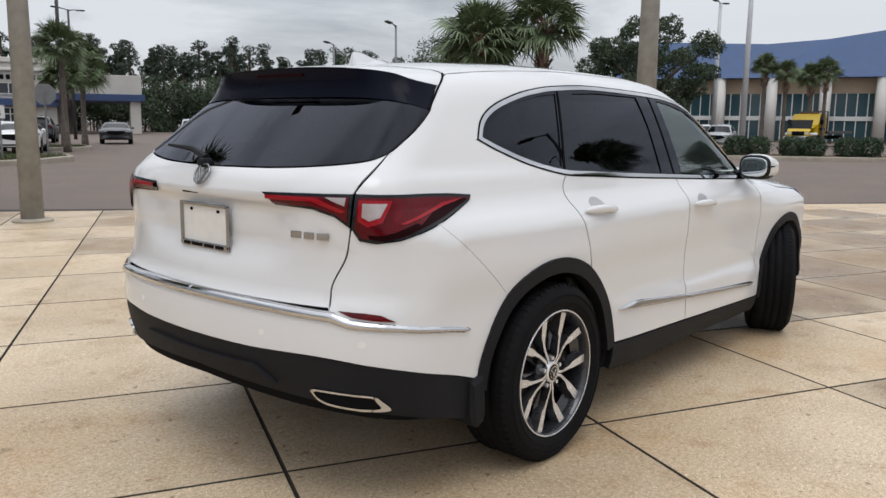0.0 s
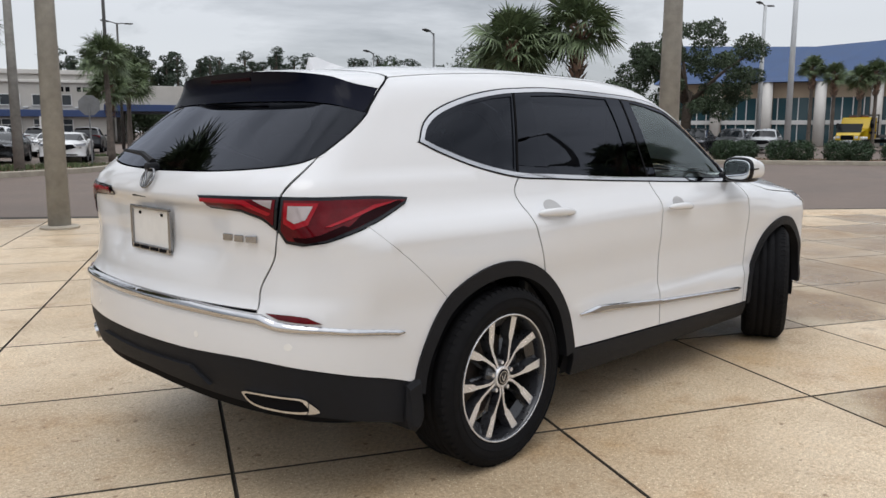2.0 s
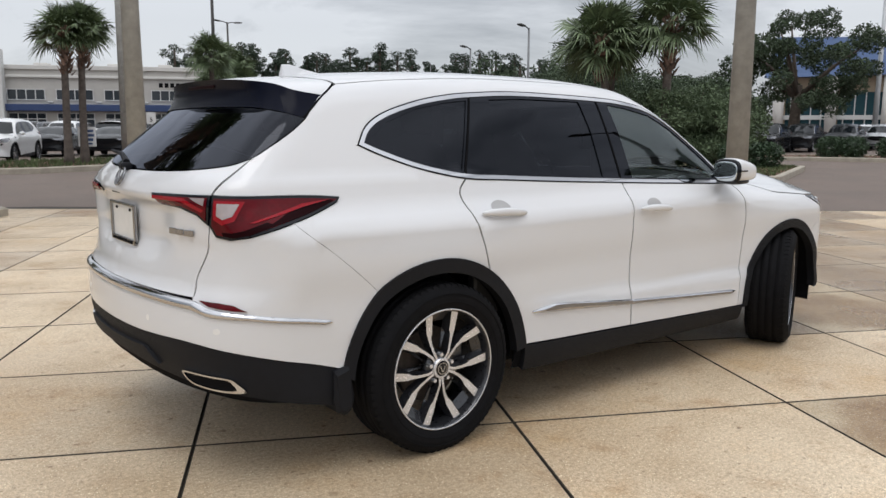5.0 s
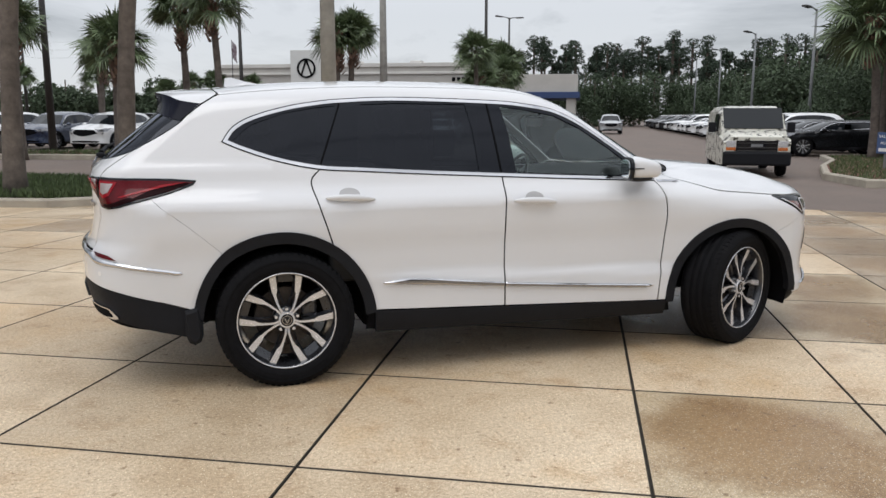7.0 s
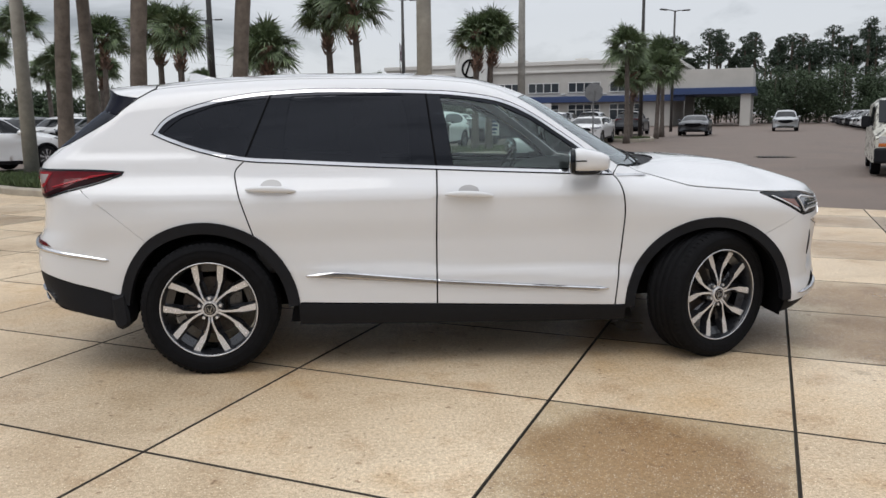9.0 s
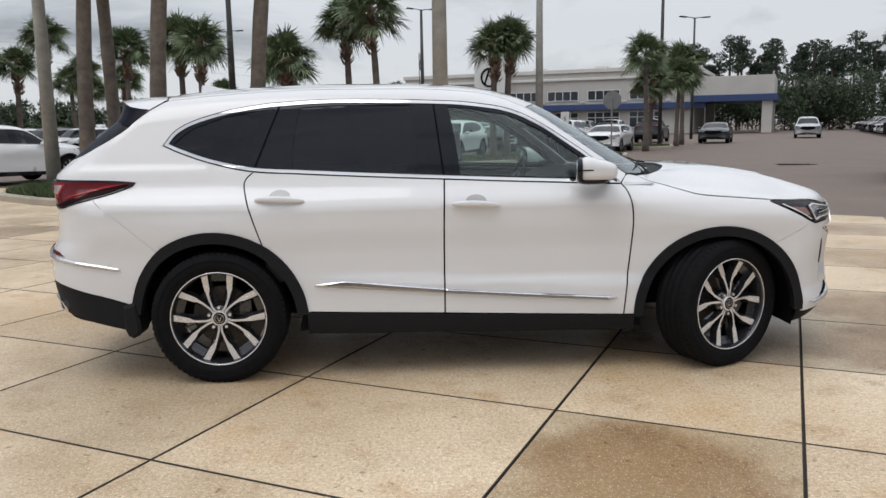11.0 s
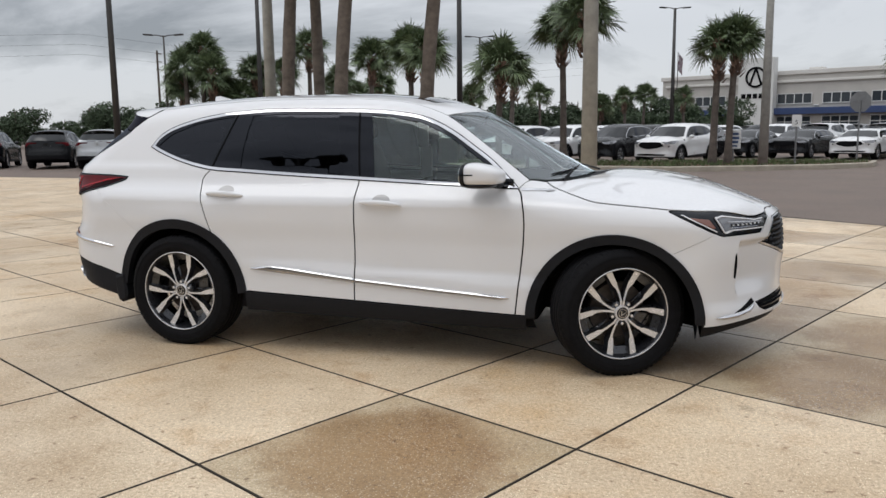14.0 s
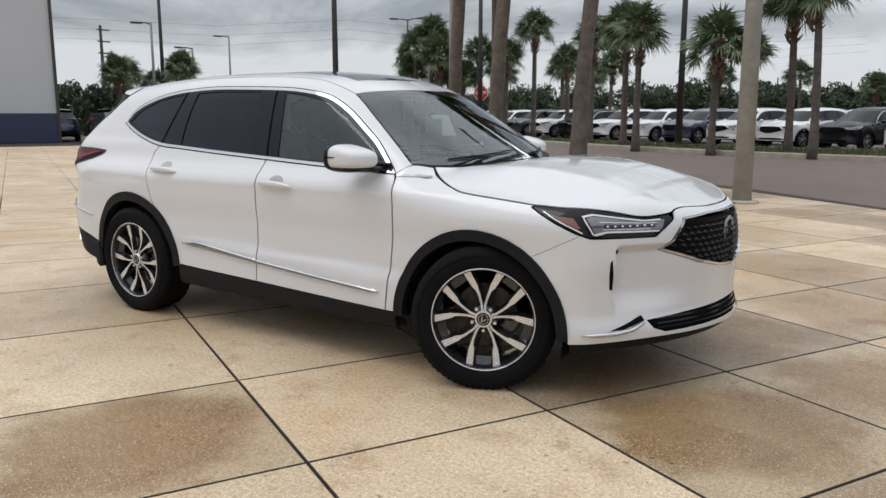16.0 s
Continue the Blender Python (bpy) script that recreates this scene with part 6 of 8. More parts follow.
def oak(x, y, h, spread, seed, label="", leaves=9000, leaf=0.16, name="oak_tree", m=None, low=0.30, clump=(0.15, 0.34), clumps=26, name_label="broad green oak with a dense uneven crown"):
    r = np.random.RandomState(seed)
    t = empty(name, Matrix.Translation((x, y, 0)))
    tagged(t, label or name_label, "tree", "broad trees")
    limbs = [bm_tube([(0, 0, -0.1), (0.05, 0.03, h * 0.2), (0.1, -0.05, h * 0.42)], [0.05 * h, 0.036 * h, 0.028 * h], 10)]
    blobs = []
    for i in range(clumps):
        a, k = i * 2.4 + r.uniform(-0.3, 0.3), r.uniform(0.2, 1.05)
        e = (math.cos(a) * spread * k, math.sin(a) * spread * k, h * (low + 0.05 + (0.92 - low) * r.uniform(0.05, 1.0) * (1.08 - 0.45 * k)))
        blobs.append((*e, spread * r.uniform(*clump)))
        if i < 12:
            limbs.append(bm_tube([(0.08, -0.03, h * 0.33), (e[0] * 0.5, e[1] * 0.5, (h * 0.38 + e[2]) / 2), e], [0.02 * h, 0.012 * h, 0.004 * h], 6))
    part("trunk", join(*limbs), BARK, t, "", True)
    v, f = leaf_cloud(r, blobs, leaves, leaf)
    finish("crown", v, f, m or LEAF, t)
    return t


def woods(name, label, places, seed, kind_pine=True):
    """Far trees that stand as one mass."""
    r = np.random.RandomState(seed)
    vs, fs, tv, tf, k, tk = [], [], [], [], 0, 0
    for x, y, h in places:
        blobs = []
        if kind_pine:
            low = r.uniform(0.52, 0.66)
            for i in range(9):
                z = h * (low + (0.97 - low) * i / 9)
                s = h * 0.12 * (1.25 - 0.95 * i / 9) * r.uniform(0.2, 1.2)
                a = r.uniform(0, 6.28)
                blobs.append((x + math.cos(a) * s, y + math.sin(a) * s, z, h * r.uniform(0.050, 0.085)))
            v, f = leaf_cloud(r, blobs, 1700, 0.17, 0.55)
        else:
            for i in range(12):
                a, q = r.uniform(0, 6.28), r.uniform(0.1, 1)
                blobs.append((x + math.cos(a) * h * 0.45 * q, y + math.sin(a) * h * 0.45 * q, h * r.uniform(0.12, 0.86) * (1.1 - 0.35 * q), h * r.uniform(0.16, 0.26)))
            v, f = leaf_cloud(r, blobs, 3200, 0.18, 0.85)
        vs.append(v)
        fs.append(f + k)
        k += len(v)
        w = 0.009 * h
        q = [(x + w * c, y + w * s, z) for z in (-0.1, h * 0.92) for c, s in ((-1, -1), (1, -1), (1, 1), (-1, 1))]
        tv += q
        tf += [(tk + i, tk + (i + 1) % 4, tk + 4 + (i + 1) % 4, tk + 4 + i) for i in range(4)]
        tk += 8
    allv, allf = np.vstack(vs), np.vstack(fs)
    me = bpy.data.meshes.new(name)
    nv = len(allv)
    me.from_pydata(np.vstack([allv, np.array(tv)]).tolist(), [], allf.tolist() + [tuple(i + nv for i in q) for q in tf])
    me.materials.append(PINE if kind_pine else WOODLEAF)
    me.materials.append(BARK)
    me.polygons.foreach_set("material_index", np.array([0] * len(allf) + [1] * len(tf), dtype=np.int32))
    me.update()
    return tagged(new(name, me), label, "trees", kind="stuff")


def hedge(x0, y0, x1, y1, h, wdt, seed, label="clipped dark green hedge"):
    r = np.random.RandomState(seed)
    d = Vector((x1 - x0, y1 - y0))
    n = max(2, int(d.length / (h * 0.8)))
    blobs = [(x0 + d.x * (i + 0.5) / n, y0 + d.y * (i + 0.5) / n, h * 0.52, h * 0.56) for i in range(n)]
    v, f = leaf_cloud(r, blobs, int(2600 * n), 0.055, 0.9)
    v[:, 2] = np.clip(v[:, 2], 0.0, h)
    return tagged(finish("hedge", v, f, HEDGE), label, "hedge", kind="stuff")


def grass_bed(poly, z, count, seed, blade=0.07, m=None, name="grass", label="uneven low green groundcover"):
    r = np.random.RandomState(seed)
    p = np.array(poly)
    lo, hi = p.min(0), p.max(0)
    q = r.uniform(lo, hi, (count * 3, 2))
    q = q[inside(q, p)][:count]
    n = len(q)
    a = r.uniform(0, 6.28, n)
    h = blade * r.uniform(0.5, 1.6, n)
    w = np.stack([np.cos(a), np.sin(a)], 1) * (blade * 0.22)
    lean = r.normal(size=(n, 2)) * blade * 0.45
    z0 = np.full((n, 1), z)
    v = np.stack([np.hstack([q - w, z0]), np.hstack([q + w, z0]), np.hstack([q + lean, z0 + h[:, None]])], 1).reshape(-1, 3)
    f = np.arange(n * 3).reshape(-1, 3)
    return tagged(finish(name, v, f, m or GRASS), label, "plants", kind="stuff")


def island(name, poly, label, kerb_h=0.14, kerb_w=0.16, fill=None, count=6000, seed=1, blade=0.08):
    """A kerbed planting bed."""
    p = np.array(poly, float)
    inner = shrink(p, kerb_w)
    bm = bmesh.new()
    n = len(p)
    rows = [[bm.verts.new((*q, z)) for q in pp] for pp, z in ((p, -0.05), (p, kerb_h - 0.03), (shrink(p, 0.03), kerb_h), (inner, kerb_h), (inner, -0.05))]
    for a, b in zip(rows, rows[1:]):
        for i in range(n):
            bm.faces.new((a[i], a[(i + 1) % n], b[(i + 1) % n], b[i]))
    bmesh.ops.recalc_face_normals(bm, faces=bm.faces[:])
    k = part(name, bm, KERB, None)
    tagged(k, label, "kerb", kind="structure")
    s = bm_prism([tuple(q) for q in inner], -0.05, kerb_h - 0.03)
    part("soil", s, fill or MULCH, k, "planting soil")
    grass_bed([tuple(q) for q in shrink(p, kerb_w + 0.05)], kerb_h - 0.04, count, seed, blade)
    return k


# ---- street furniture ----
POLE = mat("concrete_pole", (0.300, 0.292, 0.268), 0.8, var=0.18, scale=4, bump=0.4, bump_scale=70)
METALGREY = mat("grey_painted_steel", (0.20, 0.205, 0.21), 0.5, 0.3, 0, var=0.1, scale=5)
DARKSTEEL = mat("dark_bronze_steel", (0.05, 0.047, 0.045), 0.5, 0.3, 0, var=0.15, scale=4)
LIGHTPOLE = mat("pale_steel", (0.48, 0.49, 0.50), 0.5, 0.2, 0, var=0.06, scale=4)
WHITEP = mat("white_sign_paint", (0.75, 0.75, 0.74), 0.45, var=0.04, scale=6)
SIGNBLUE = mat("blue_sign_paint", (0.05, 0.09, 0.20), 0.45, var=0.06, scale=6)
STOPRED = mat("red_sign_paint", (0.42, 0.02, 0.025), 0.4, var=0.05, scale=5)


def light_pole(x, y, h, r0=0.16, m=None, heads=2, arm=0.75, turn=0.0, base=True, label="tall tapered lamp post", group="lamp posts"):
    t = empty("street_lamp", Matrix.Translation((x, y, 0)) @ Matrix.Rotation(radians(turn), 4, "Z"))
    tagged(t, label, "lamp post", group)
    part("pole", bm_tube([(0, 0, -0.04), (0, 0, h * 0.5), (0, 0, h)], [r0, r0 * 0.78, r0 * 0.56], 16), m or POLE, t, "", True)
    if base:
        part("base_plate", bm_lathe([(r0 * 1.75, -0.04), (r0 * 1.75, 0.025), (r0 * 1.6, 0.04), (r0 * 0.9, 0.045)], 20, axis="Z"), KERB, t, "round concrete collar")
    for s in ((-1, 1) if heads == 2 else (1,)):
        part("arm", bm_tube([(0, 0, h - 0.08), (s * arm * 0.5, 0, h + 0.02), (s * arm, 0, h + 0.04)], [0.045, 0.035, 0.03], 8), DARKSTEEL, t)
        part("lamp_head", bm_box(0.62, 0.30, 0.10, (s * (arm + 0.28), 0, h + 0.05), 0.03, Matrix.Rotation(radians(-4 * s), 4, "Y")), DARKSTEEL, t, "flat dark lamp head")
    return t


def text_mesh(body, size, m, parent, mm, name="lettering"):
    cu = bpy.data.curves.new(name, "FONT")
    cu.body, cu.size, cu.align_x, cu.align_y, cu.extrude = body, size, "CENTER", "CENTER", 0.002
    tmp = bpy.data.objects.new("tmp", cu)
    scene.collection.objects.link(tmp)
    dg = bpy.context.evaluated_depsgraph_get()
    me = bpy.data.meshes.new_from_object(tmp.evaluated_get(dg))
    bpy.data.objects.remove(tmp)
    me.materials.clear()
    me.materials.append(m)
    o = new(name, me)
    o.parent = parent
    o.matrix_basis = mm
    return o


def stop_sign(x, y, turn, h=2.45, back=True):
    """turn: the heading that its red face looks to, from -y, in degrees."""
    t = empty("stop_sign", Matrix.Translation((x, y, 0)) @ Matrix.Rotation(radians(turn), 4, "Z"))
    tagged(t, "octagonal stop sign on a grey steel post", "sign")
    part("post", bm_box(0.06, 0.05, h, (0, 0.03, h / 2 - 0.02), 0.01), METALGREY, t)
    for rad, yy, m, nm in ((0.41, 0.0, METALGREY, "back_plate"), (0.405, -0.004, WHITEP, "border"), (0.38, -0.008, STOPRED, "face")):
        bm = bmesh.new()
        bmesh.ops.create_cone(bm, cap_ends=True, segments=8, radius1=rad, radius2=rad, depth=0.004, matrix=Matrix.Translation((0, yy, h - 0.1)) @ Matrix.Rotation(radians(90), 4, "X") @ Matrix.Rotation(radians(22.5), 4, "Z"))
        part(nm, bm, m, t)
    text_mesh("STOP", 0.25, WHITEP, t, Matrix.Translation((0, -0.013, h - 0.1)) @ Matrix.Rotation(radians(90), 4, "X"))
    return t


def panel_sign(x, y, turn, w, h, z, m, bars, label, text=None, tm=None, name="sign"):
    t = empty(name, Matrix.Translation((x, y, 0)) @ Matrix.Rotation(radians(turn), 4, "Z"))
    tagged(t, label, "sign")
    part("post", bm_box(0.06, 0.05, z + h / 2, (0, 0.035, (z + h / 2) / 2 - 0.02), 0.008), METALGREY, t)
    part("panel", bm_box(w, 0.012, h, (0, 0, z), 0.004), m, t)
    for bx, bz, bw, bh in bars:
        part("lettering_bar", bm_box(bw, 0.004, bh, (bx, -0.008, z + bz)), tm or WHITEP, t)
    if text:
        text_mesh(text[0], text[1], tm, t, Matrix.Translation((0, -0.012, z + text[2])) @ Matrix.Rotation(radians(90), 4, "X"))
    return t


# ---- parked cars ----
CARPAINTS = {"white": mat("white_car_paint", (0.68, 0.68, 0.68), 0.3, 0, 1.0, var=0.02, scale=40), "black": mat("black_car_paint", (0.006, 0.0065, 0.008), 0.25, 0, 0.12, spec=0.25, var=0.1, scale=40),
             "grey": mat("dark_grey_car_paint", (0.035, 0.037, 0.042), 0.3, 0.3, 0.5, var=0.05, scale=40), "silver": mat("silver_car_paint", (0.40, 0.41, 0.42), 0.3, 0.5, 1.0, var=0.05, scale=40),
             "red": mat("red_car_paint", (0.15, 0.006, 0.011), 0.3, 0.2, 0.6, var=0.05, scale=40), "navy": mat("navy_car_paint", (0.012, 0.022, 0.055), 0.28, 0.2, 1.0, var=0.05, scale=40)}
DARKGLASS = mat("dark_car_glass", (0.008, 0.010, 0.012), 0.06, 0, 0.0, spec=0.3)


def warp_suv(v):
    return v


def warp_sedan(v):
    v = v.copy()
    z = v[:, 2]
    v[:, 2] = np.where(z > 0.35, 0.35 + (z - 0.35) * (0.86 - 0.10 * np.clip((z - 1.05) / 0.6, 0, 1)), z)
    v[:, 0] = v[:, 0] * 0.95 + np.where(v[:, 0] < 0.6, -0.10 * np.clip((1.12 - z) / 0.5, 0, 1), 0)
    return v


COARSE = None
PROTO = {}


def parked_car(kind, paint, x, y, heading, label, group="parked cars"):
    """heading: degrees from +x to which its nose points."""
    global COARSE
    key = (kind, paint)
    m = Matrix.Translation((x, y, -0.03)) @ Matrix.Rotation(radians(heading), 4, "Z") @ Matrix.Translation((-1.4, 0, 0))
    if key in PROTO:
        c = copy_thing(PROTO[key], m)
        return tagged(c, label, "car", group)
    if COARSE is None:
        COARSE = car_panels(False)
    warp = warp_suv if kind == "suv" else warp_sedan
    t = empty("parked_car", m)
    tagged(t, label, "car", group)
    pm = CARPAINTS[paint]
    body_v, body_f, k = [], [], 0
    order = {}
    for n, (data, mm, side) in COARSE.items():
        if mm in (PAINT, PAINT_WET):
            for s in ((1, -1)):
                v, f, _ = data
                body_v.append(v * np.array([1, s, 1]))
                body_f += [tuple(int(i) + k for i in (q if s > 0 else q[::-1])) for q in f]
                k += len(v)
    finish("body", warp(np.vstack(body_v)), body_f, pm, t, "", True)
    names = {"windshield": "windshield", "rear_window": "rear_window", "quarter_window": "side_window", "rear_door_window": "side_window", "front_door_window": "side_window", "pillar_trim": "pillar_trim",
             "grille": "grille", "headlamp": "headlamp", "tail_lamp": "tail_lamp", "hatch_lamp": "tail_lamp", "lower_intake": "lower_intake", "lower_bumper": "lower_bumper", "sill": "sill",
             "rear_arch_trim": "arch_trim", "front_arch_trim": "arch_trim", "front_lip": "front_lip", "window_trim": "window_trim", "cowl": "cowl"}
    mats = {"headlamp": SILVERCELL, "tail_lamp": RED, "hatch_lamp": RED}
    for n, nm in names.items():
        data, mm, side = COARSE[n]
        mm = mats.get(n, DARKGLASS if mm in (CLEAR, SCREEN, PRIVACY) else mm)
        if kind == "sedan" and n in ("rear_arch_trim", "front_arch_trim", "lower_bumper", "sill"):
            mm = pm if n != "sill" else PLASTIC
        for s in (("R", "L") if side == "S" else ("B",)):
            sheet(nm, data, mm, t, "", s, warp)
    sheet("inner_shell", car_shell(0.2), SHADOW, t, "", "B", warp)
    part("underbody", bm_box(3.9, 1.5, 0.12, (1.4, 0, 0.32), 0.03), SHADOW, t)
    part("plate", bm_box(0.01, 0.31, 0.15, (-0.99, 0, 0.97 if kind == "suv" else 0.90)), PLATEWHITE, t, "white plate")
    part("side_mirror", bm_ellipsoid((2.05, -1.0, 1.12 if kind == "suv" else 1.0), (0.09, 0.10, 0.07), nu=12, nv=8), pm, t, "", True)
    part("side_mirror", bm_ellipsoid((2.05, 1.0, 1.12 if kind == "suv" else 1.0), (0.09, 0.10, 0.07), nu=12, nv=8), pm, t, "", True)
    wx = 2.89 * (0.95 if kind == "sedan" else 1)
    for xx, yy in ((0, -0.84), (0, 0.84), (wx, -0.84), (wx, 0.84)):
        w = build_wheel(t, True)
        w.matrix_basis = Matrix.Translation((xx, yy, TYRE_R)) @ Matrix.Rotation(0 if yy < 0 else math.pi, 4, "Z")
    PROTO[key] = t
    return t

# ---- the place ----
build_ground()
ANG = -27.1


def gp(s, q):
    v = E1 * s + E2 * q
    return (v.x, v.y)


# near planting bed with the four tall palms, and its lamp post
island("kerb_bed", [(0.25, 10.25), (-0.5, 9.45), (-1.6, 8.95), (-2.8, 8.75), (-4.4, 9.4), (-6.2, 10.6), (-7.6, 12.0), (-7.9, 13.8), (-6.8, 15.0), (-4.5, 14.4), (-1.6, 12.6), (-0.2, 11.4)],
       "concrete kerb round a palm bed with groundcover", count=26000, seed=4, blade=0.13)
for i, (x, y, ln) in enumerate(((-5.1, 10.8, (0.25, 0.0)), (-5.4, 13.2, (-0.1, 0.1)), (-3.4, 9.8, (0.35, 0.1)), (-1.6, 10.0, (0.45, 0.0)))):
    palm(x - ln[0] * 0.12, y, 6.2 + 0.25 * i, 1.15, (ln[0] * 1.6, ln[1]), i, thick=0.175, label="tall cabbage palm in a kerbed bed beside the forecourt", group="forecourt palms")
light_pole(-7.1, 13.8, 9.2, 0.17, POLE, label="tall tapered concrete lamp post")
light_pole(1.8, 8.72, 9.2, 0.150, POLE, label="tall concrete lamp post standing on the slabs")
light_pole(9.55, 3.45, 9.2, 0.18, POLE, label="tall concrete lamp post standing on the slabs")
# far side of the drive: strip with kerb, palms and signs
island("kerb_strip", [(10.9, 28.2), (10.3, 26.2), (8.6, 24.6), (6.0, 23.4), (3.2, 22.4), (-2.0, 23.6), (-8.0, 26.4), (-14.0, 30.2), (-20.0, 33.5), (-20.0, 35.2), (-13.0, 32.0), (-6.0, 28.8), (0.0, 27.6), (6.0, 29.0)],
       "long concrete kerb of the strip between drive and car park", count=9000, seed=7, blade=0.11)
for i, (x, y, h, s, ln) in enumerate(((4.75, 25.4, 4.5, 0.82, (0.1, 0)), (5.3, 25.55, 4.7, 0.80, (0.15, 0)), (0.4, 23.1, 5.4, 1.02, (-0.2, 0)), (-0.7, 24.9, 5.2, 0.98, (-0.1, 0)), (-3.0, 23.8, 3.85, 1.0, (0.1, 0)),
                                     (-7.3, 26.5, 4.9, 0.92, (0, 0)), (-6.2, 25.0, 4.6, 0.92, (0, 0)), (-11.3, 32.2, 5.1, 0.98, (0.1, 0)), (-15.9, 34.9, 6.1, 0.95, (0, 0)), (-17.8, 32.3, 4.7, 0.85, (0, 0)), (-16.6, 33.0, 4.6, 0.8, (0.1, 0)))):
    palm(x, y, h, s, ln, i + 5, thick=0.15)
light_pole(6.4, 24.5, 9.6, 0.165, POLE, heads=2, label="grey steel lamp post on the strip")
light_pole(3.4, 66.0, 11.5, 0.2, DARKSTEEL, heads=2, turn=20, label="tall dark steel lamp post in the car park")
light_pole(-5.9, 29.2, 10.5, 0.15, DARKSTEEL, heads=2, turn=20, label="dark steel lamp post in the car park")
stop_sign(10.12, 27.9, 150)
panel_sign(7.55, 25.3, -20, 0.32, 0.42, 1.65, WHITEP, [], "small white speed limit sign", ("5", 0.22, -0.06), SHADOW, "speed_sign")
panel_sign(5.47, 25.8, -25, 0.58, 0.68, 1.0, WHITEP, [(0, 0.2, 0.42, 0.09), (0, 0.05, 0.46, 0.09), (0, -0.1, 0.40, 0.09), (0, -0.24, 0.34, 0.06)], "white notice board with blue lettering", None, SIGNBLUE, "notice_board")
# right-hand island by the van, with twin palms and a blue sign
island("kerb_corner", [(13.2, 8.2), (14.6, 7.3), (18.0, 7.2), (24.0, 9.6), (26.0, 13.0), (24.0, 16.5), (20.5, 17.5), (18.6, 15.0), (16.2, 12.8), (13.9, 10.2)], "concrete kerb round a grassed corner", count=14000, seed=9, blade=0.07)
palm(20.9, 15.6, 4.55, 1.35, (-0.2, 0.2), 2, thick=0.16, label="bushy cabbage palm before a dense thicket")
palm(22.3, 14.1, 5.2, 1.3, (0.15, 0), 3, thick=0.20, label="cabbage palm with a red-brown booted trunk")
palm(21.9, 16.3, 4.7, 1.3, (0.1, 0), 1, thick=0.16)
direction_sign = panel_sign(16.9, 11.3, -60, 0.44, 0.56, 0.78, SIGNBLUE, [(0.15, 0.17, 0.09, 0.025), (0.15, 0.0, 0.09, 0.025), (0, -0.18, 0.34, 0.09)], "small blue direction sign on a white post", None, WHITEP, "direction_sign")

for word, z in (("SALES", 0.95), ("ALL", 0.78)):
    text_mesh(word, 0.105, WHITEP, direction_sign, Matrix.Translation((-0.05, -0.012, z)) @ Matrix.Rotation(radians(90), 4, "X"))

# car park: rows facing the strip
rows_rng = random.Random(5)
NAMES = {"white": "white SUV parked nose out in the lot", "black": "black SUV parked nose out in the lot", "grey": "dark grey car parked in the lot", "silver": "silver car parked in the lot", "red": "red car parked in the lot", "navy": "dark blue SUV parked in the lot"}
first = ["white", "black", "white", "white", "navy", "white", "white", "black", "white", "grey", "white", "white"]
for i, c in enumerate(first):
    x, y = gp(-10.7 - 2.85 * i, 28.6)
    parked_car("suv", c, x, y, ANG - 90 + rows_rng.uniform(-2, 2), NAMES[c], "cars in the lot")
for i, (k, c) in enumerate((("sedan", "white"), ("sedan", "black"), ("sedan", "black"), ("suv", "grey"), ("suv", "black"), ("suv", "white"), ("sedan", "white"), ("suv", "grey"), ("suv", "white"))):
    x, y = gp(-5.3 - 2.75 * i, 36.2)
    parked_car(k, c, x, y, ANG - 90 + rows_rng.uniform(-2, 2), NAMES[c], "cars in the lot")
for q, s0, n in ((45.5, -7.0, 9), (54.5, -6.0, 10), (66.0, -8.0, 9)):
    for i in range(n):
        c = rows_rng.choice(["white", "white", "grey", "black", "silver", "white"])
        x, y = gp(s0 - 2.8 * i, q)
        parked_car("suv" if rows_rng.random() < 0.7 else "sedan", c, x, y, ANG + 90 * rows_rng.choice([-1, 1]), NAMES[c], "cars in the lot")
# along the aisle: right-hand row, two cars and the van
for i in range(23):
    c = rows_rng.choice(["white", "white", "grey", "silver", "black", "white"])
    x, y = gp(12.2, 36.4 + 2.85 * i)
    parked_car("sedan" if rows_rng.random() < 0.5 else "suv", c, x, y, ANG + 180 + rows_rng.uniform(-2, 2), NAMES[c], "cars along the aisle")
for i in range(3):
    x, y = gp(11.6, 28.0 + 2.75 * i)
    parked_car("sedan", ("black", "black", "grey")[i], x, y, ANG + 180, "black sedan parked beside the van", "cars along the aisle")
x, y = gp(-1.4, 52.0)
parked_car("sedan", "grey", x, y, ANG - 90, "grey sedan standing in the aisle")
x, y = gp(4.4, 66.0)
parked_car("suv", "silver", x, y, ANG - 90, "silver SUV with lit headlamps in the aisle")
# cars at the far left of the forecourt, tails towards it
for x, y, h, c, lab in ((-10.3, 18.0, 60, "white", "white SUV parked beside the palm bed"), (-14.9, 22.9, 112, "white", "white SUV seen from its tail"), (-17.5, 23.1, 114, "black", "black SUV seen from its tail"),
                        (-20.7, 24.3, 117, "silver", "silver SUV seen from its tail"), (-23.9, 24.8, 120, "black", "black SUV seen from its tail"), (-27.3, 24.3, 124, "black", "black SUV seen from its tail"),
                        (-29.5, 22.3, 128, "red", "dark red SUV seen from its tail"), (-31.4, 19.6, 133, "black", "black SUV seen from its tail"), (-35.5, 18.8, 150, "navy", "dark blue SUV seen from its tail")):
    parked_car("suv", c, x, y, h, lab, "cars at the forecourt edge")


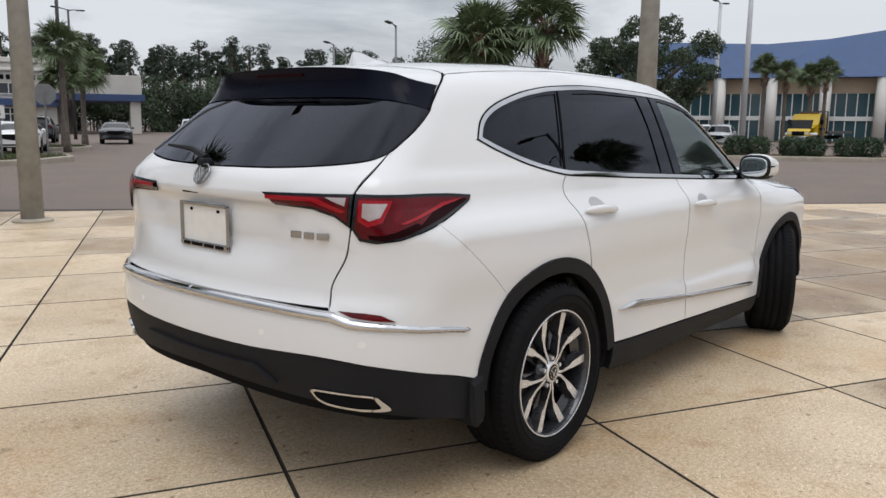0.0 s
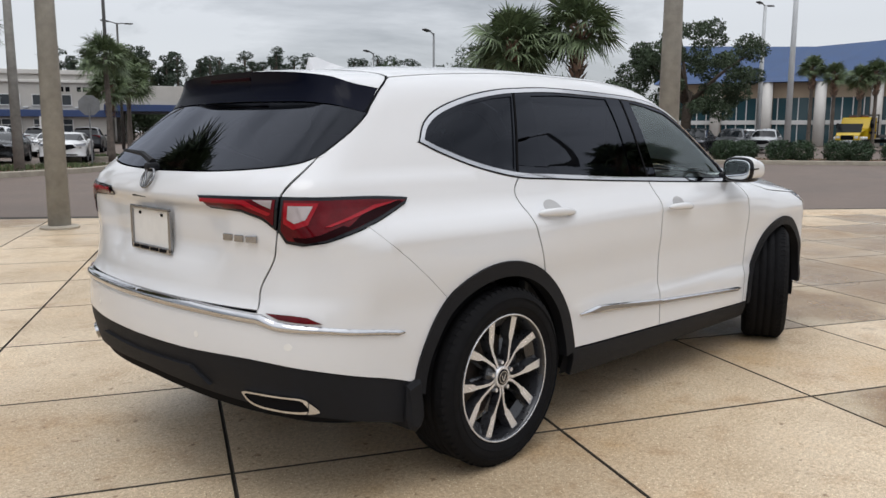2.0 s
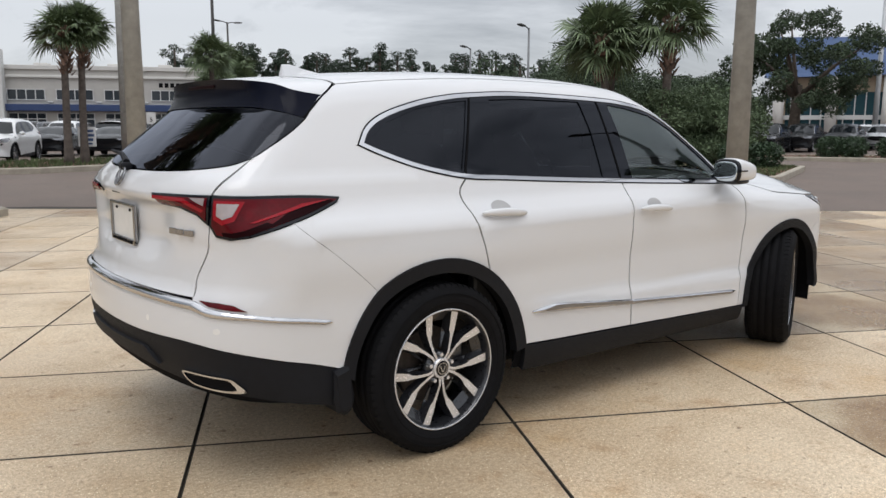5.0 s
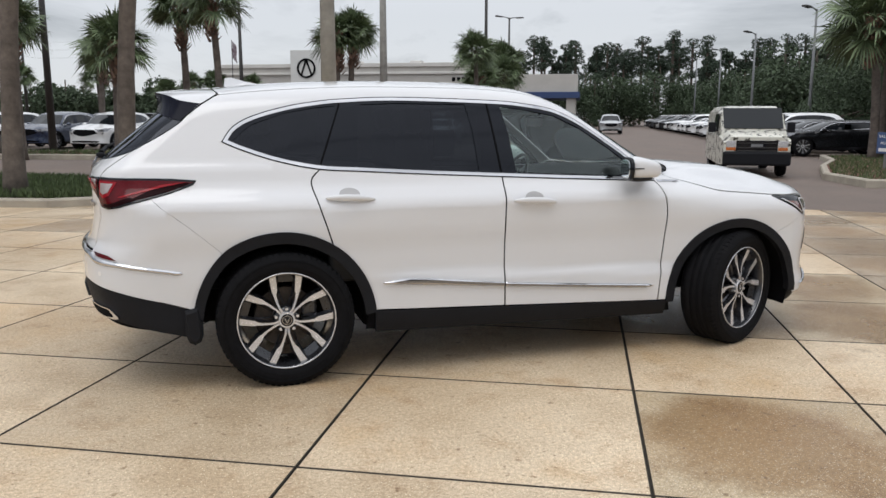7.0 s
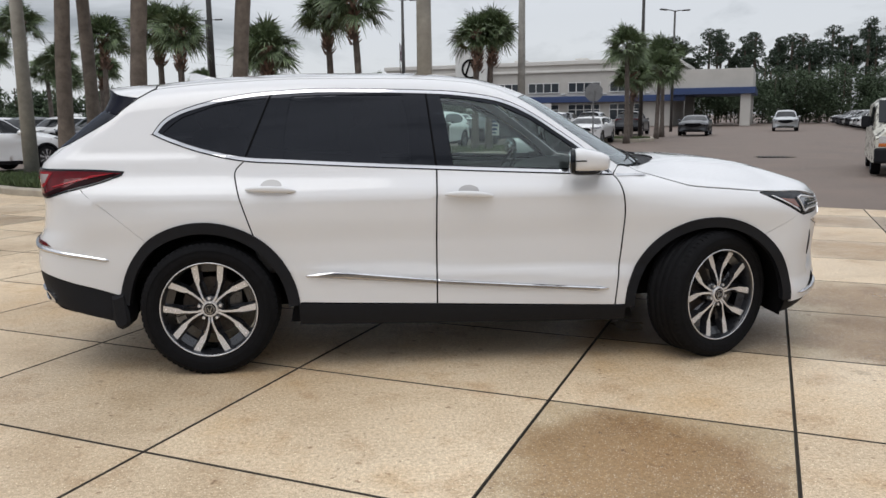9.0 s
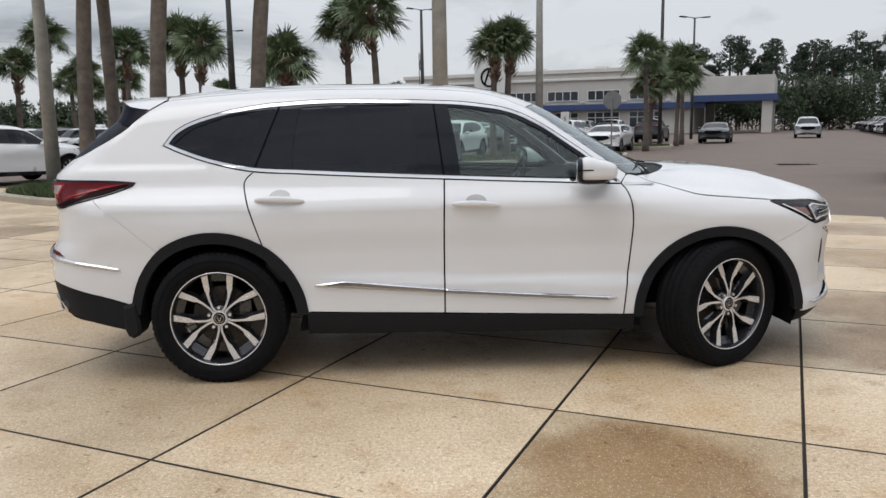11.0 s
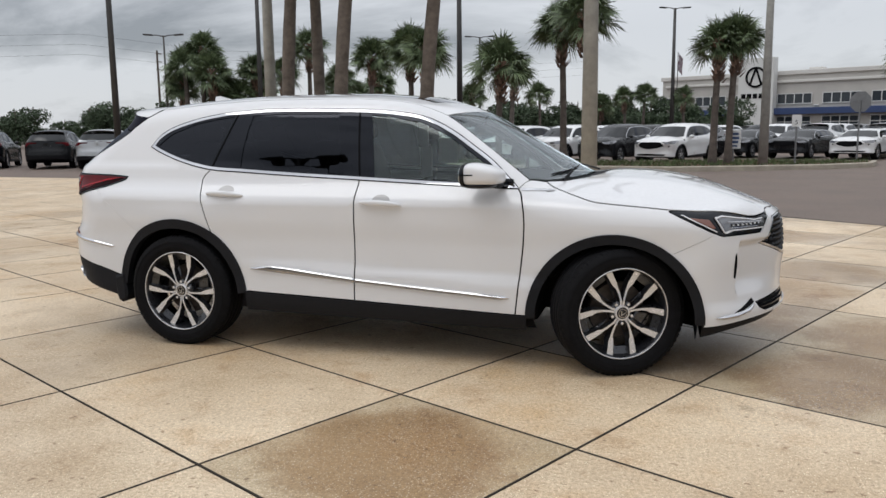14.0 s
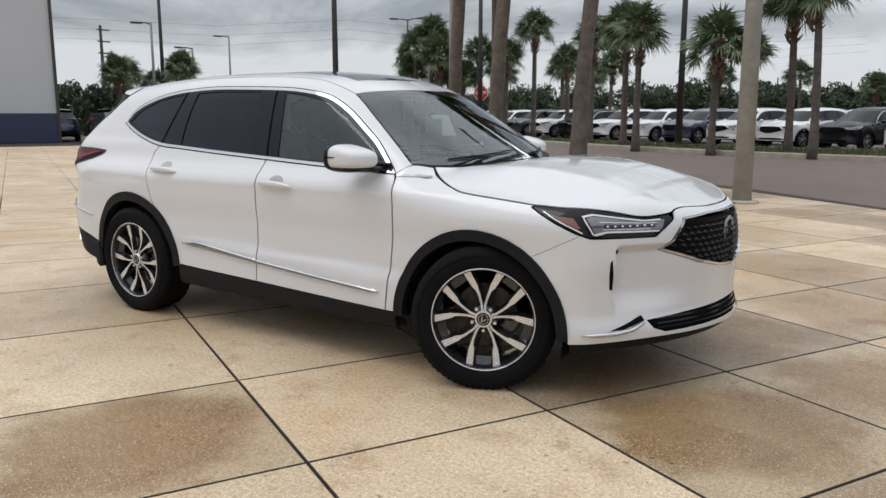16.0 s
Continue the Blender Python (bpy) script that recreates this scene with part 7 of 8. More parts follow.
def build_van(x, y, heading):
    t = empty("cargo_van", Matrix.Translation((x, y, -0.03)) @ Matrix.Rotation(radians(heading), 4, "Z") @ Matrix.Scale(0.86, 4))
    tagged(t, "old cargo van with a mottled pale wrap, parked facing the drive", "van")
    orange = mat("orange_lamp_lens", (0.48, 0.12, 0.02), 0.2, 0, 0.6)
    camo = mat("mottled_wrap", (0.045, 0.040, 0.028), 0.5, 0, 0.4, color2=(0.60, 0.585, 0.51), scale=5.5)
    for node in camo.node_tree.nodes:
        if node.type == "VALTORGB":
            node.color_ramp.elements[0].position, node.color_ramp.elements[1].position = 0.42, 0.47
    secs = [(-2.6, 0.40, 1.95, 0.93), (-2.5, 0.34, 2.03, 0.97), (0.6, 0.34, 2.05, 0.97), (1.2, 0.34, 1.98, 0.95), (1.85, 0.34, 1.36, 0.95), (2.55, 0.36, 1.25, 0.93), (2.75, 0.40, 1.16, 0.90)]
    v, f = [], []
    for xx, z0, z1, w in secs:
        zt = z1 - 0.16
        v += [(xx, -w, z0), (xx, -w, min(1.15, zt)), (xx, -w * 0.93, zt), (xx, -w * 0.78, z1), (xx, w * 0.78, z1), (xx, w * 0.93, zt), (xx, w, min(1.15, zt)), (xx, w, z0)]
    for i in range(6):
        for j in range(7):
            f.append((i * 8 + j, i * 8 + j + 1, i * 8 + 9 + j, i * 8 + 8 + j))
        f.append((i * 8 + 7, i * 8, i * 8 + 8, i * 8 + 15))
    f += [tuple(range(8)), tuple(range(55, 47, -1))]
    finish("body", v, f, camo, t)
    part("windshield", bm_box(0.03, 1.66, 0.86, (1.540, 0, 1.690), 0.01, Matrix.Rotation(radians(-46.4), 4, "Y")), DARKGLASS, t)
    for s in (1, -1):
        part("side_window", bm_box(0.95, 0.02, 0.52, (0.75, s * 0.955, 1.56), 0.006, Matrix.Rotation(radians(s * 7), 4, "X")), DARKGLASS, t)
        part("headlamp", bm_box(0.03, 0.26, 0.17, (2.745, s * 0.70, 0.96), 0.01), SATIN, t, "square silver headlamp")
        part("turn_lamp", bm_box(0.03, 0.26, 0.09, (2.745, s * 0.70, 0.82), 0.01), orange, t, "orange turn lamp")
        part("side_mirror", join(bm_box(0.12, 0.22, 0.30, (1.35, s * 1.12, 1.42), 0.03), bm_box(0.05, 0.14, 0.04, (1.35, s * 1.0, 1.32), 0.01)), PLASTIC, t)
    part("grille", bm_box(0.03, 1.12, 0.36, (2.75, 0, 0.88), 0.01), GLOSSBLACK, t)
    for zz in (0.77, 0.86, 0.99):
        part("grille_bar", bm_box(0.012, 1.06, 0.022, (2.768, 0, zz), 0.004), DARKSTEEL, t, "dark grille bar")
    part("roof_panel", bm_box(3.0, 1.36, 0.014, (-0.95, 0, 2.048), 0.005), WHITEP, t, "plain white roof")
    for s in (1, -1):
        part("wiper", bm_box(0.02, 0.62, 0.012, (1.835, s * 0.36, 1.415), 0.004), SHADOW, t, "black wiper")
    part("grille_badge", bm_box(0.01, 0.32, 0.075, (2.77, 0, 0.92), 0.003), METALGREY, t, "pale badge as a plain bar")
    part("bumper", bm_box(0.16, 1.84, 0.40, (2.79, 0, 0.55), 0.06), PLASTIC, t, "black front bumper")
    for xx, yy in ((-1.7, -0.82), (-1.7, 0.82), (1.75, -0.82), (1.75, 0.82)):
        w = build_wheel(t, True)
        w.matrix_basis = Matrix.Translation((xx, yy, TYRE_R)) @ Matrix.Rotation(0 if yy < 0 else math.pi, 4, "Z")


build_van(13.9, 13.13, -121)

# further palms of the car park
for i, (x, y, h, s) in enumerate(((13.5, 33.9, 4.8, 1.0), (14.6, 36.7, 3.5, 1.05), (19.0, 43.9, 5.1, 1.2), (17.6, 41.0, 4.1, 1.1),
                                  (-19.2, 30.6, 4.5, 0.95), (-20.4, 31.4, 5.7, 0.95), (-20.9, 30.8, 4.9, 0.9), (-19.8, 32.2, 3.6, 0.9), (-21.6, 31.6, 4.0, 0.9), (-18.6, 31.8, 3.4, 0.85),
                                  (-15.1, 37.5, 4.6, 0.8), (-16.3, 46.5, 4.7, 0.95), (-17.6, 42.0, 4.3, 0.9), (-4.6, 34.6, 4.3, 0.9),
                                  (-0.5, 65.6, 4.2, 0.9), (1.0, 65.5, 4.4, 0.9), (4.4, 66.5, 4.2, 0.9), (-3.0, 69.3, 3.6, 1.1), (-8, 66, 4.6, 1.1), (-13, 60, 4.4, 1.0),
                                  (-36.9, 23.4, 3.9, 0.95), (-35.2, 26.4, 4.2, 0.95), (-41.2, 26.8, 4.0, 1.0), (-42.9, 31.9, 3.9, 1.0), (-40.0, 28.2, 3.4, 0.9),
                                  (-27.5, 50.5, 5.0, 1.1), (-31, 58, 4.8, 1.1), (-22, 56, 4.6, 1.1))):
    palm(x, y, h, s, (0.15 if i % 2 else -0.1, 0), i + 3, thick=0.15, boots=i % 3 != 0)
island("kerb_end", [gp(-5.9, 38.2), gp(-3.1, 38.4), gp(-2.5, 40.0), gp(-3.0, 42.8), gp(-5.9, 43.0)], "kerbed end island with palms and mulch", count=2500, seed=21)
# lamp posts of the lot
for x, y, h, n, tr in ((-16.0, 18.9, 10.5, 2, 30), (-15.6, 28.8, 10.5, 2, 30), (-37.0, 26.5, 12.5, 2, 60), (16.8, 41.6, 11.5, 2, 10), (25.3, 59.0, 9.7, 2, 10), (31.9, 30.9, 7.2, 1, 200), (37.0, 42.2, 7.15, 1, 200), (52.7, 67.4, 8.3, 1, 200), (55.1, 75.1, 8.0, 1, 200),
                       (-30.3, 42.5, 8.1, 2, 20), (-13.1, 64.0, 9.6, 2, 15), (-41.7, 35.8, 7.0, 1, 190), (-32.6, 22.7, 6.2, 1, 190), (-36.0, 28.0, 5.4, 1, 190), (-20.2, 38.6, 5.0, 2, 20)):
    light_pole(x, y, h, 0.13 if h > 9 else 0.10, DARKSTEEL if n == 2 else METALGREY, n, turn=tr, base=False, label="slim steel lamp post in the lot")
for x, y, h in ((47.3, 15.6, 13.0), (56.0, 21.0, 10.5)):
    light_pole(x, y, h, 0.20, LIGHTPOLE, 2, base=False, label="tall pale steel mast by the road")
stop_sign(-16.8, 30.8, 10, 2.55)


# ---- dealership ----
STUCCO = mat("pale_grey_stucco", (0.46, 0.44, 0.41), 0.85, var=0.06, scale=0.5, bump=0.2, bump_scale=8)
STUCCO_HI = mat("light_stucco", (0.60, 0.58, 0.55), 0.85, var=0.05, scale=0.5)
BLUEBAND = mat("blue_metal_band", (0.035, 0.060, 0.15), 0.45, 0.2, 0, var=0.06, scale=1)
SIGNWHITE = mat("white_sign_cladding", (0.62, 0.62, 0.60), 0.55, var=0.03, scale=0.4)
WINDOWGLASS = mat("dark_window_glass", (0.03, 0.037, 0.045), 0.08)
FRAMEWHITE = mat("white_window_frame", (0.62, 0.62, 0.61), 0.5)
FLAGCLOTH = mat("flag_cloth", (0.12, 0.05, 0.07), 0.8, color2=(0.4, 0.38, 0.40), scale=3)


def build_dealership():
    t = empty("dealership", Matrix.Translation((*gp(-36.0, 93.0), 0)) @ Matrix.Rotation(GA, 4, "Z"))
    tagged(t, "two-storey pale grey dealership with a blue band and dark windows", "building")
    part("wall", bm_box(37.6, 24, 7.7, (9.8, 12, 3.85), 0.05), STUCCO, t)
    part("parapet", bm_box(38.0, 24.4, 0.5, (9.8, 12, 7.75), 0.05), STUCCO_HI, t)
    part("cornice", bm_box(37.0, 0.3, 0.30, (10.0, -0.1, 6.75), 0.05), STUCCO_HI, t, "light string course")
    part("blue_band", bm_box(36.0, 1.0, 0.75, (12.0, -0.4, 3.3), 0.04), BLUEBAND, t, "dark blue canopy band")
    for i in range(8):
        for z, h in ((4.75, 1.15), (1.75, 1.9)):
            xx = -7.5 + 5.1 * i
            if xx > 28:
                continue
            w = part("window", bm_box(3.9, 0.10, h, (xx, -0.03, z), 0.01), WINDOWGLASS, t)
            for k in range(5):
                part("mullion", bm_box(0.09, 0.08, h, (xx - 1.95 + 0.975 * k, -0.10, z)), FRAMEWHITE, w)
            for zz in (z - h / 2, z + h / 2) + ((z + 0.3,) if h > 1.5 else ()):
                part("transom", bm_box(4.0, 0.08, 0.09, (xx, -0.105, zz)), FRAMEWHITE, w)
    for i in range(7):
        part("wall_lamp", bm_box(0.5, 0.25, 0.16, (-5.0 + 5.1 * i, -0.15, 3.95), 0.03), FRAMEWHITE, t, "small white wall lamp")
    c = part("drive_canopy", bm_box(8.6, 14, 2.1, (33.0, 5.5, 5.35), 0.05), STUCCO, t, "pale canopy over a service drive")
    part("canopy_band", bm_box(9.2, 14.6, 0.75, (33.0, 5.5, 3.95), 0.04), BLUEBAND, c, "dark blue canopy edge")
    for px, py in ((36.6, -0.8), (36.6, 11.5), (29.4, 11.5)):
        part("canopy_pillar", bm_box(1.1, 1.1, 3.6, (px, py, 1.8), 0.04), STUCCO, c)
    for px in (-5.0, 3.5, 9.5):
        part("roof_unit", bm_box(1.6, 1.6, 1.0, (px + 12, 10, 8.4), 0.05), STUCCO_HI, t, "pale rooftop unit")
    s = empty("sign_tower", Matrix.Translation((*gp(-32.3, 92.2), 0)) @ Matrix.Rotation(GA, 4, "Z"))
    tagged(s, "white sign tower with a dark ring emblem and lettering bars", "sign")
    part("tower", bm_box(4.2, 1.2, 9.6, (0, 0, 4.8), 0.04), SIGNWHITE, s)
    ringm = bm_lathe([(0.98, -0.03), (0.98, -0.10), (1.22, -0.10), (1.22, -0.03)], 40, closed=True)
    bmesh.ops.translate(ringm, vec=(0, -0.6, 7.35), verts=ringm.verts)
    part("ring_emblem", ringm, SHADOW, s, "dark ring emblem")
    part("emblem", join(*[bm_box(0.22, 0.08, 1.9, (0, -0.66, 7.35), 0.01, Matrix.Rotation(-k * 0.34, 4, "Y") @ Matrix.Translation((k * 0.36, 0, 0))) for k in (-1, 1)]), SHADOW, s, "dark caliper-like bars")
    for k in range(5):
        part("lettering_bar", bm_box(0.52, 0.06, 0.55, (-1.4 + 0.70 * k, -0.63, 5.15), 0.01), SHADOW, s)
    for k in range(8):
        part("lettering_bar", bm_box(0.42, 0.06, 0.5, (22.3 + 0.62 * k + (0.5 if k > 4 else 0), -0.65, 5.9), 0.01), SHADOW, t)
    fl = empty("flagpole", Matrix.Translation((*gp(-40.5, 88.0), 0)))
    tagged(fl, "thin flagpole with a hanging flag", "flagpole")
    part("pole", bm_tube([(0, 0, 0), (0, 0, 10.6)], [0.07, 0.04], 8), DARKSTEEL, fl)
    fv = [(0.06 + 0.10 * j + 0.03 * math.sin(i), 0.06 * math.sin(1.7 * j + i), 10.5 - 0.30 * i - 0.12 * j) for i in range(8) for j in range(6)]
    finish("flag", fv, [(i * 6 + j, i * 6 + j + 1, i * 6 + 7 + j, i * 6 + 6 + j) for i in range(7) for j in range(5)], FLAGCLOTH, fl)


build_dealership()


def build_blue_roof():
    cx, cy = 84.0, 27.0
    t = empty("blue_roof_building", Matrix.Translation((cx, cy, 0)) @ Matrix.Rotation(radians(-72), 4, "Z"))
    tagged(t, "tan showroom with a curved blue roof, glass front and white columns", "building")
    tan = mat("tan_wall", (0.42, 0.33, 0.24), 0.85, var=0.06, scale=0.4)
    blue = mat("blue_roof_metal", (0.030, 0.068, 0.165), 0.5, 0.1, 0, var=0.08, scale=0.8)
    part("wall", bm_box(41, 20, 6.6, (5.3, 10, 3.3), 0.05), tan, t)
    secs = [(-16, 11.3), (-12, 11.1), (-6, 10.8), (0, 10.55), (6, 10.9), (16, 12.3), (26, 13.6)]
    v, f = [], []
    for x, z in secs:
        v += [(x, -1.6, 6.6), (x, -1.0, 7.0), (x, 4.0, z), (x, 22, z + 0.3), (x, 22, 6.6)]
    for i in range(6):
        for j in range(4):
            f.append((i * 5 + j, i * 5 + 5 + j, i * 5 + 6 + j, i * 5 + 1 + j))
        f.append((i * 5 + 4, i * 5 + 9, i * 5 + 5, i * 5))
    f += [(0, 1, 2, 3, 4), (34, 33, 32, 31, 30)]
    finish("roof", v, f, blue, t, "sloping blue metal roof")
    for i in range(8):
        x = -14.5 + 5.1 * i
        part("column", bm_tube([(x, -1.0, 0), (x, -1.0, 6.6)], [0.55, 0.55], 16), STUCCO_HI, t, "white round column", True)
        w = part("window", bm_box(4.0, 0.1, 4.9, (x + 2.55, -0.04, 2.55), 0.01), mat("teal_glass", (0.03, 0.07, 0.085), 0.08) if i == 0 else bpy.data.materials["teal_glass"], t)
        for k in range(4):
            part("mullion", bm_box(0.10, 0.08, 4.9, (x + 1.05 + 1.0 * k, -0.12, 2.55)), FRAMEWHITE, w)
        part("storey_band", bm_box(4.3, 0.14, 0.45, (x + 2.55, -0.22, 2.45), 0.02), FRAMEWHITE, t, "white band between the storeys")


build_blue_roof()


def build_tow_truck(x, y, heading):
    yel = mat("yellow_truck_paint", (0.62, 0.42, 0.012), 0.35, 0, 0.8, var=0.04, scale=5)
    t = empty("tow_truck", Matrix.Translation((x, y, -0.03)) @ Matrix.Rotation(radians(heading), 4, "Z"))
    tagged(t, "yellow flatbed tow truck parked beyond the hedges", "truck")
    side = [(-0.35, 0.95), (1.35, 0.95), (1.40, 1.72), (1.02, 2.46), (0.90, 2.56), (-0.30, 2.56)]
    cab = bm_prism(side, -1.03, 1.03, 0.05)
    bmesh.ops.transform(cab, matrix=Matrix.Rotation(radians(90), 4, "X"), verts=cab.verts)
    part("cab", cab, yel, t, "yellow cab with a raked windshield")
    nose = bm_prism([(1.36, 0.80), (2.62, 0.80), (2.66, 1.22), (2.50, 1.42), (1.38, 1.66)], -0.86, 0.86, 0.07)
    bmesh.ops.transform(nose, matrix=Matrix.Rotation(radians(90), 4, "X"), verts=nose.verts)
    part("bonnet", nose, yel, t, "yellow sloping bonnet")
    part("bumper", bm_box(0.22, 2.05, 0.28, (2.74, 0, 0.72), 0.05), LIGHTPOLE, t, "pale steel bumper")
    part("grille", bm_box(0.04, 0.9, 0.34, (2.665, 0, 1.06), 0.02), SHADOW, t, "dark grille")
    part("windshield", bm_box(0.04, 1.8, 0.74, (1.235, 0, 2.09), 0.02, Matrix.Translation((1.235, 0, 2.09)) @ Matrix.Rotation(radians(-27), 4, "Y") @ Matrix.Translation((-1.235, 0, -2.09))), DARKGLASS, t)
    part("beacon_bar", bm_box(0.22, 1.3, 0.13, (0.35, 0, 2.63), 0.04), AMBER, t, "amber beacon bar on the cab roof")
    for s in (1, -1):
        part("side_window", bm_box(0.80, 0.04, 0.60, (0.55, s * 1.025, 2.08), 0.05), DARKGLASS, t)
        part("mirror", bm_box(0.10, 0.22, 0.36, (1.22, s * 1.22, 1.95), 0.04), SHADOW, t, "dark door mirror")
        part("mudguard", bm_box(1.05, 0.34, 0.22, (1.95, s * 0.90, 1.02), 0.09), WHITEP, t, "white front mudguard")
        part("headlamp", bm_box(0.05, 0.26, 0.18, (2.66, s * 0.64, 1.08), 0.02), LAMPWHITE, t)
        part("stripe", bm_box(1.5, 0.01, 0.16, (0.45, s * 1.036, 1.42), 0.003), SHADOW, t, "dark stripe along the door")
    for z in (1.6, 2.2, 2.75):
        part("rack_rail", bm_box(0.10, 2.2, 0.10, (-0.60, 0, z), 0.02), DARKSTEEL, t, "dark headboard rail")
    for k in (-1.05, -0.35, 0.35, 1.05):
        part("rack_post", bm_box(0.10, 0.10, 1.65, (-0.60, k, 1.97), 0.02), DARKSTEEL, t, "dark headboard post")
    part("bed", bm_box(6.2, 2.4, 0.22, (-3.7, 0, 1.15), 0.03), DARKSTEEL, t)
    part("chassis", bm_box(8.6, 0.9, 0.3, (-2.2, 0, 0.75), 0.03), SHADOW, t)
    for xx, yy in ((1.9, -0.95), (1.9, 0.95), (-4.4, -0.95), (-4.4, 0.95)):
        w = build_wheel(t, True)
        w.matrix_basis = Matrix.Translation((xx, yy, TYRE_R * 1.25)) @ Matrix.Rotation(0 if yy < 0 else math.pi, 4, "Z") @ Matrix.Scale(1.25, 4)


build_tow_truck(63.5, 16.2, 178)
for i, (x, y, h) in enumerate(((61.8, 19.4, 6.3), (62.3, 17.9, 5.8), (62.9, 16.2, 5.5), (63.1, 15.2, 5.8))):
    palm(x, y, h, 0.95, (0, 0), i + 40, thick=0.17, label="slim palm before the blue-roofed showroom")
for i, (x, y, c) in enumerate(((45.0, 20.5, "black"), (49, 19.8, "grey"), (53.5, 19.4, "silver"), (58.0, 22.5, "white"), (41, 20.5, "black"), (36.5, 21.0, "grey"))):
    parked_car("suv", c, x, y, 195, NAMES[c], "cars by the road")
for i in range(9):
    hx, hy = 33.0 + 1.2 * i, 13.6 - 2.1 * i
    hedge(hx, hy, hx + 0.9, hy - 1.6, 1.05, 1.0, 30 + i, "rounded clipped green shrub in a roadside row")
island("kerb_roadside", [(28.0, 16.0), (31.5, 14.2), (44.0, -6.0), (46.0, -5.0), (36.0, 14.5), (31.0, 17.2)], "roadside kerb with mulch and shrubs", count=3000, seed=15)

# ---- trees ----
oak(51.0, 24.2, 10.2, 4.9, 5, "live oak with an open crown across the side road", 30000, 0.11, m=WOODLEAF, low=0.20, clump=(0.10, 0.21), clumps=62)
for i, (x, y, h, sp) in enumerate(((23.2, 12.3, 2.6, 1.2), (22.2, 13.9, 2.9, 1.3), (24.6, 13.4, 3.0, 1.4), (23.6, 15.6, 3.3, 1.5), (25.6, 15.2, 3.4, 1.5))):
    oak(x, y, h, sp, 70 + i, "tall bushy green shrub in the corner bed", 11000, 0.06, low=0.02, clump=(0.26, 0.46))
hedge(21.1, 11.0, 22.9, 9.9, 0.95, 0.9, 61, "clipped green hedge in the corner bed")
for i, (s, q, h, sp) in enumerate(((20.5, 35.5, 4.5, 3.2), (18.5, 40.0, 6.0, 4.0), (19.5, 46.5, 6.6, 4.2))):
    x, y = gp(s, q)
    oak(x, y, h, sp, 50 + i, "dense green thicket tree behind the car row", 36000, 0.085, m=WOODLEAF, low=0.04, clump=(0.26, 0.46))
rw = np.random.RandomState(8)
woods("thicket", "dense green wood behind the right-hand car row", [(*gp(17.5 + rw.uniform(0, 7), q), rw.uniform(5.0, 7.0)) for q in np.linspace(48, 104, 36)], 3, False)
woods("pine_wood", "row of tall dark pines on the horizon", [(*gp(s + rw.uniform(-1.5, 1.5), rw.uniform(122, 140)), rw.uniform(10.6, 15.4)) for s in np.linspace(-16, 42, 60)], 4, True)
woods("under_wood", "dense undergrowth below the pines", [(*gp(s + rw.uniform(-1, 1), rw.uniform(112, 119)), rw.uniform(6.2, 8.6)) for s in np.linspace(-6, 42, 34)], 14, False)
woods("far_wood", "distant line of dark green trees", [(*gp(s, 150 + rw.uniform(-8, 8)), rw.uniform(4.0, 6.5)) for s in np.linspace(-150, -38, 36)], 6, False)
woods("low_wood", "low trees beyond the road", [(60 + rw.uniform(0, 30), 44 + rw.uniform(0, 22), rw.uniform(5, 8)) for _ in range(14)], 7, False)
woods("lot_wood", "dense green trees behind the parked rows", [(gp_[0], gp_[1], h_) for gp_, h_ in [((-60 + 1.35 * k + rw.uniform(-1, 1), 70 + 0.22 * k + rw.uniform(-3, 3)), rw.uniform(3.6, 5.2)) for k in range(52)]], 16, False)
woods("west_wood", "mixed trees behind the far cars", [(-47 - 0.25 * k + rw.uniform(-3, 3), 26 + 1.3 * k + rw.uniform(-1, 1), rw.uniform(2.5, 4.0)) for k in range(16)], 17, False)
woods("left_wood", "low trees beyond the far lot", [(-75 + rw.uniform(-8, 8), y, rw.uniform(3.5, 6)) for y in np.linspace(10, 130, 26)], 9, False)
# palms and a lamp post behind the camera's way, mirrored in the windows
for i, (x, y, h) in enumerate(((19.8, -10.5, 7.6), (18.9, -12.4, 7.0), (23.5, -11.4, 8.2), (14.5, -17.5, 4.2), (-16.0, -12.0, 4.6), (26.0, -9.0, 6.4))):
    palm(x, y, h, 1.0, (0.1, 0), i + 2, label="cabbage palm across the forecourt, mirrored in the windows")
light_pole(14.4, -8.7, 8.6, 0.13, DARKSTEEL, 1, turn=200, label="dark lamp post across the forecourt, mirrored in the windows")
light_pole(-4.3, -9.4, 7.3, 0.09, DARKSTEEL, 2, arm=0.45, turn=0, label="dark lamp post across the forecourt, mirrored in the windows")


# unseen trees and cars, added only to darken reflections in the car's sides
woods("south_wood", "unseen low trees added to darken the horizon mirrored in the paint", [(x + rw.uniform(-2, 2), -42 + rw.uniform(-5, 5), rw.uniform(5, 8)) for x in np.linspace(-55, 75, 40)], 12, False)
for i in range(12):
    c = rows_rng.choice(["white", "black", "grey", "silver", "red"])
    parked_car("suv", c, -14 + 3.1 * i, -21.5, 90, "unseen parked car added to darken the horizon mirrored in the paint", "cars behind the forecourt")


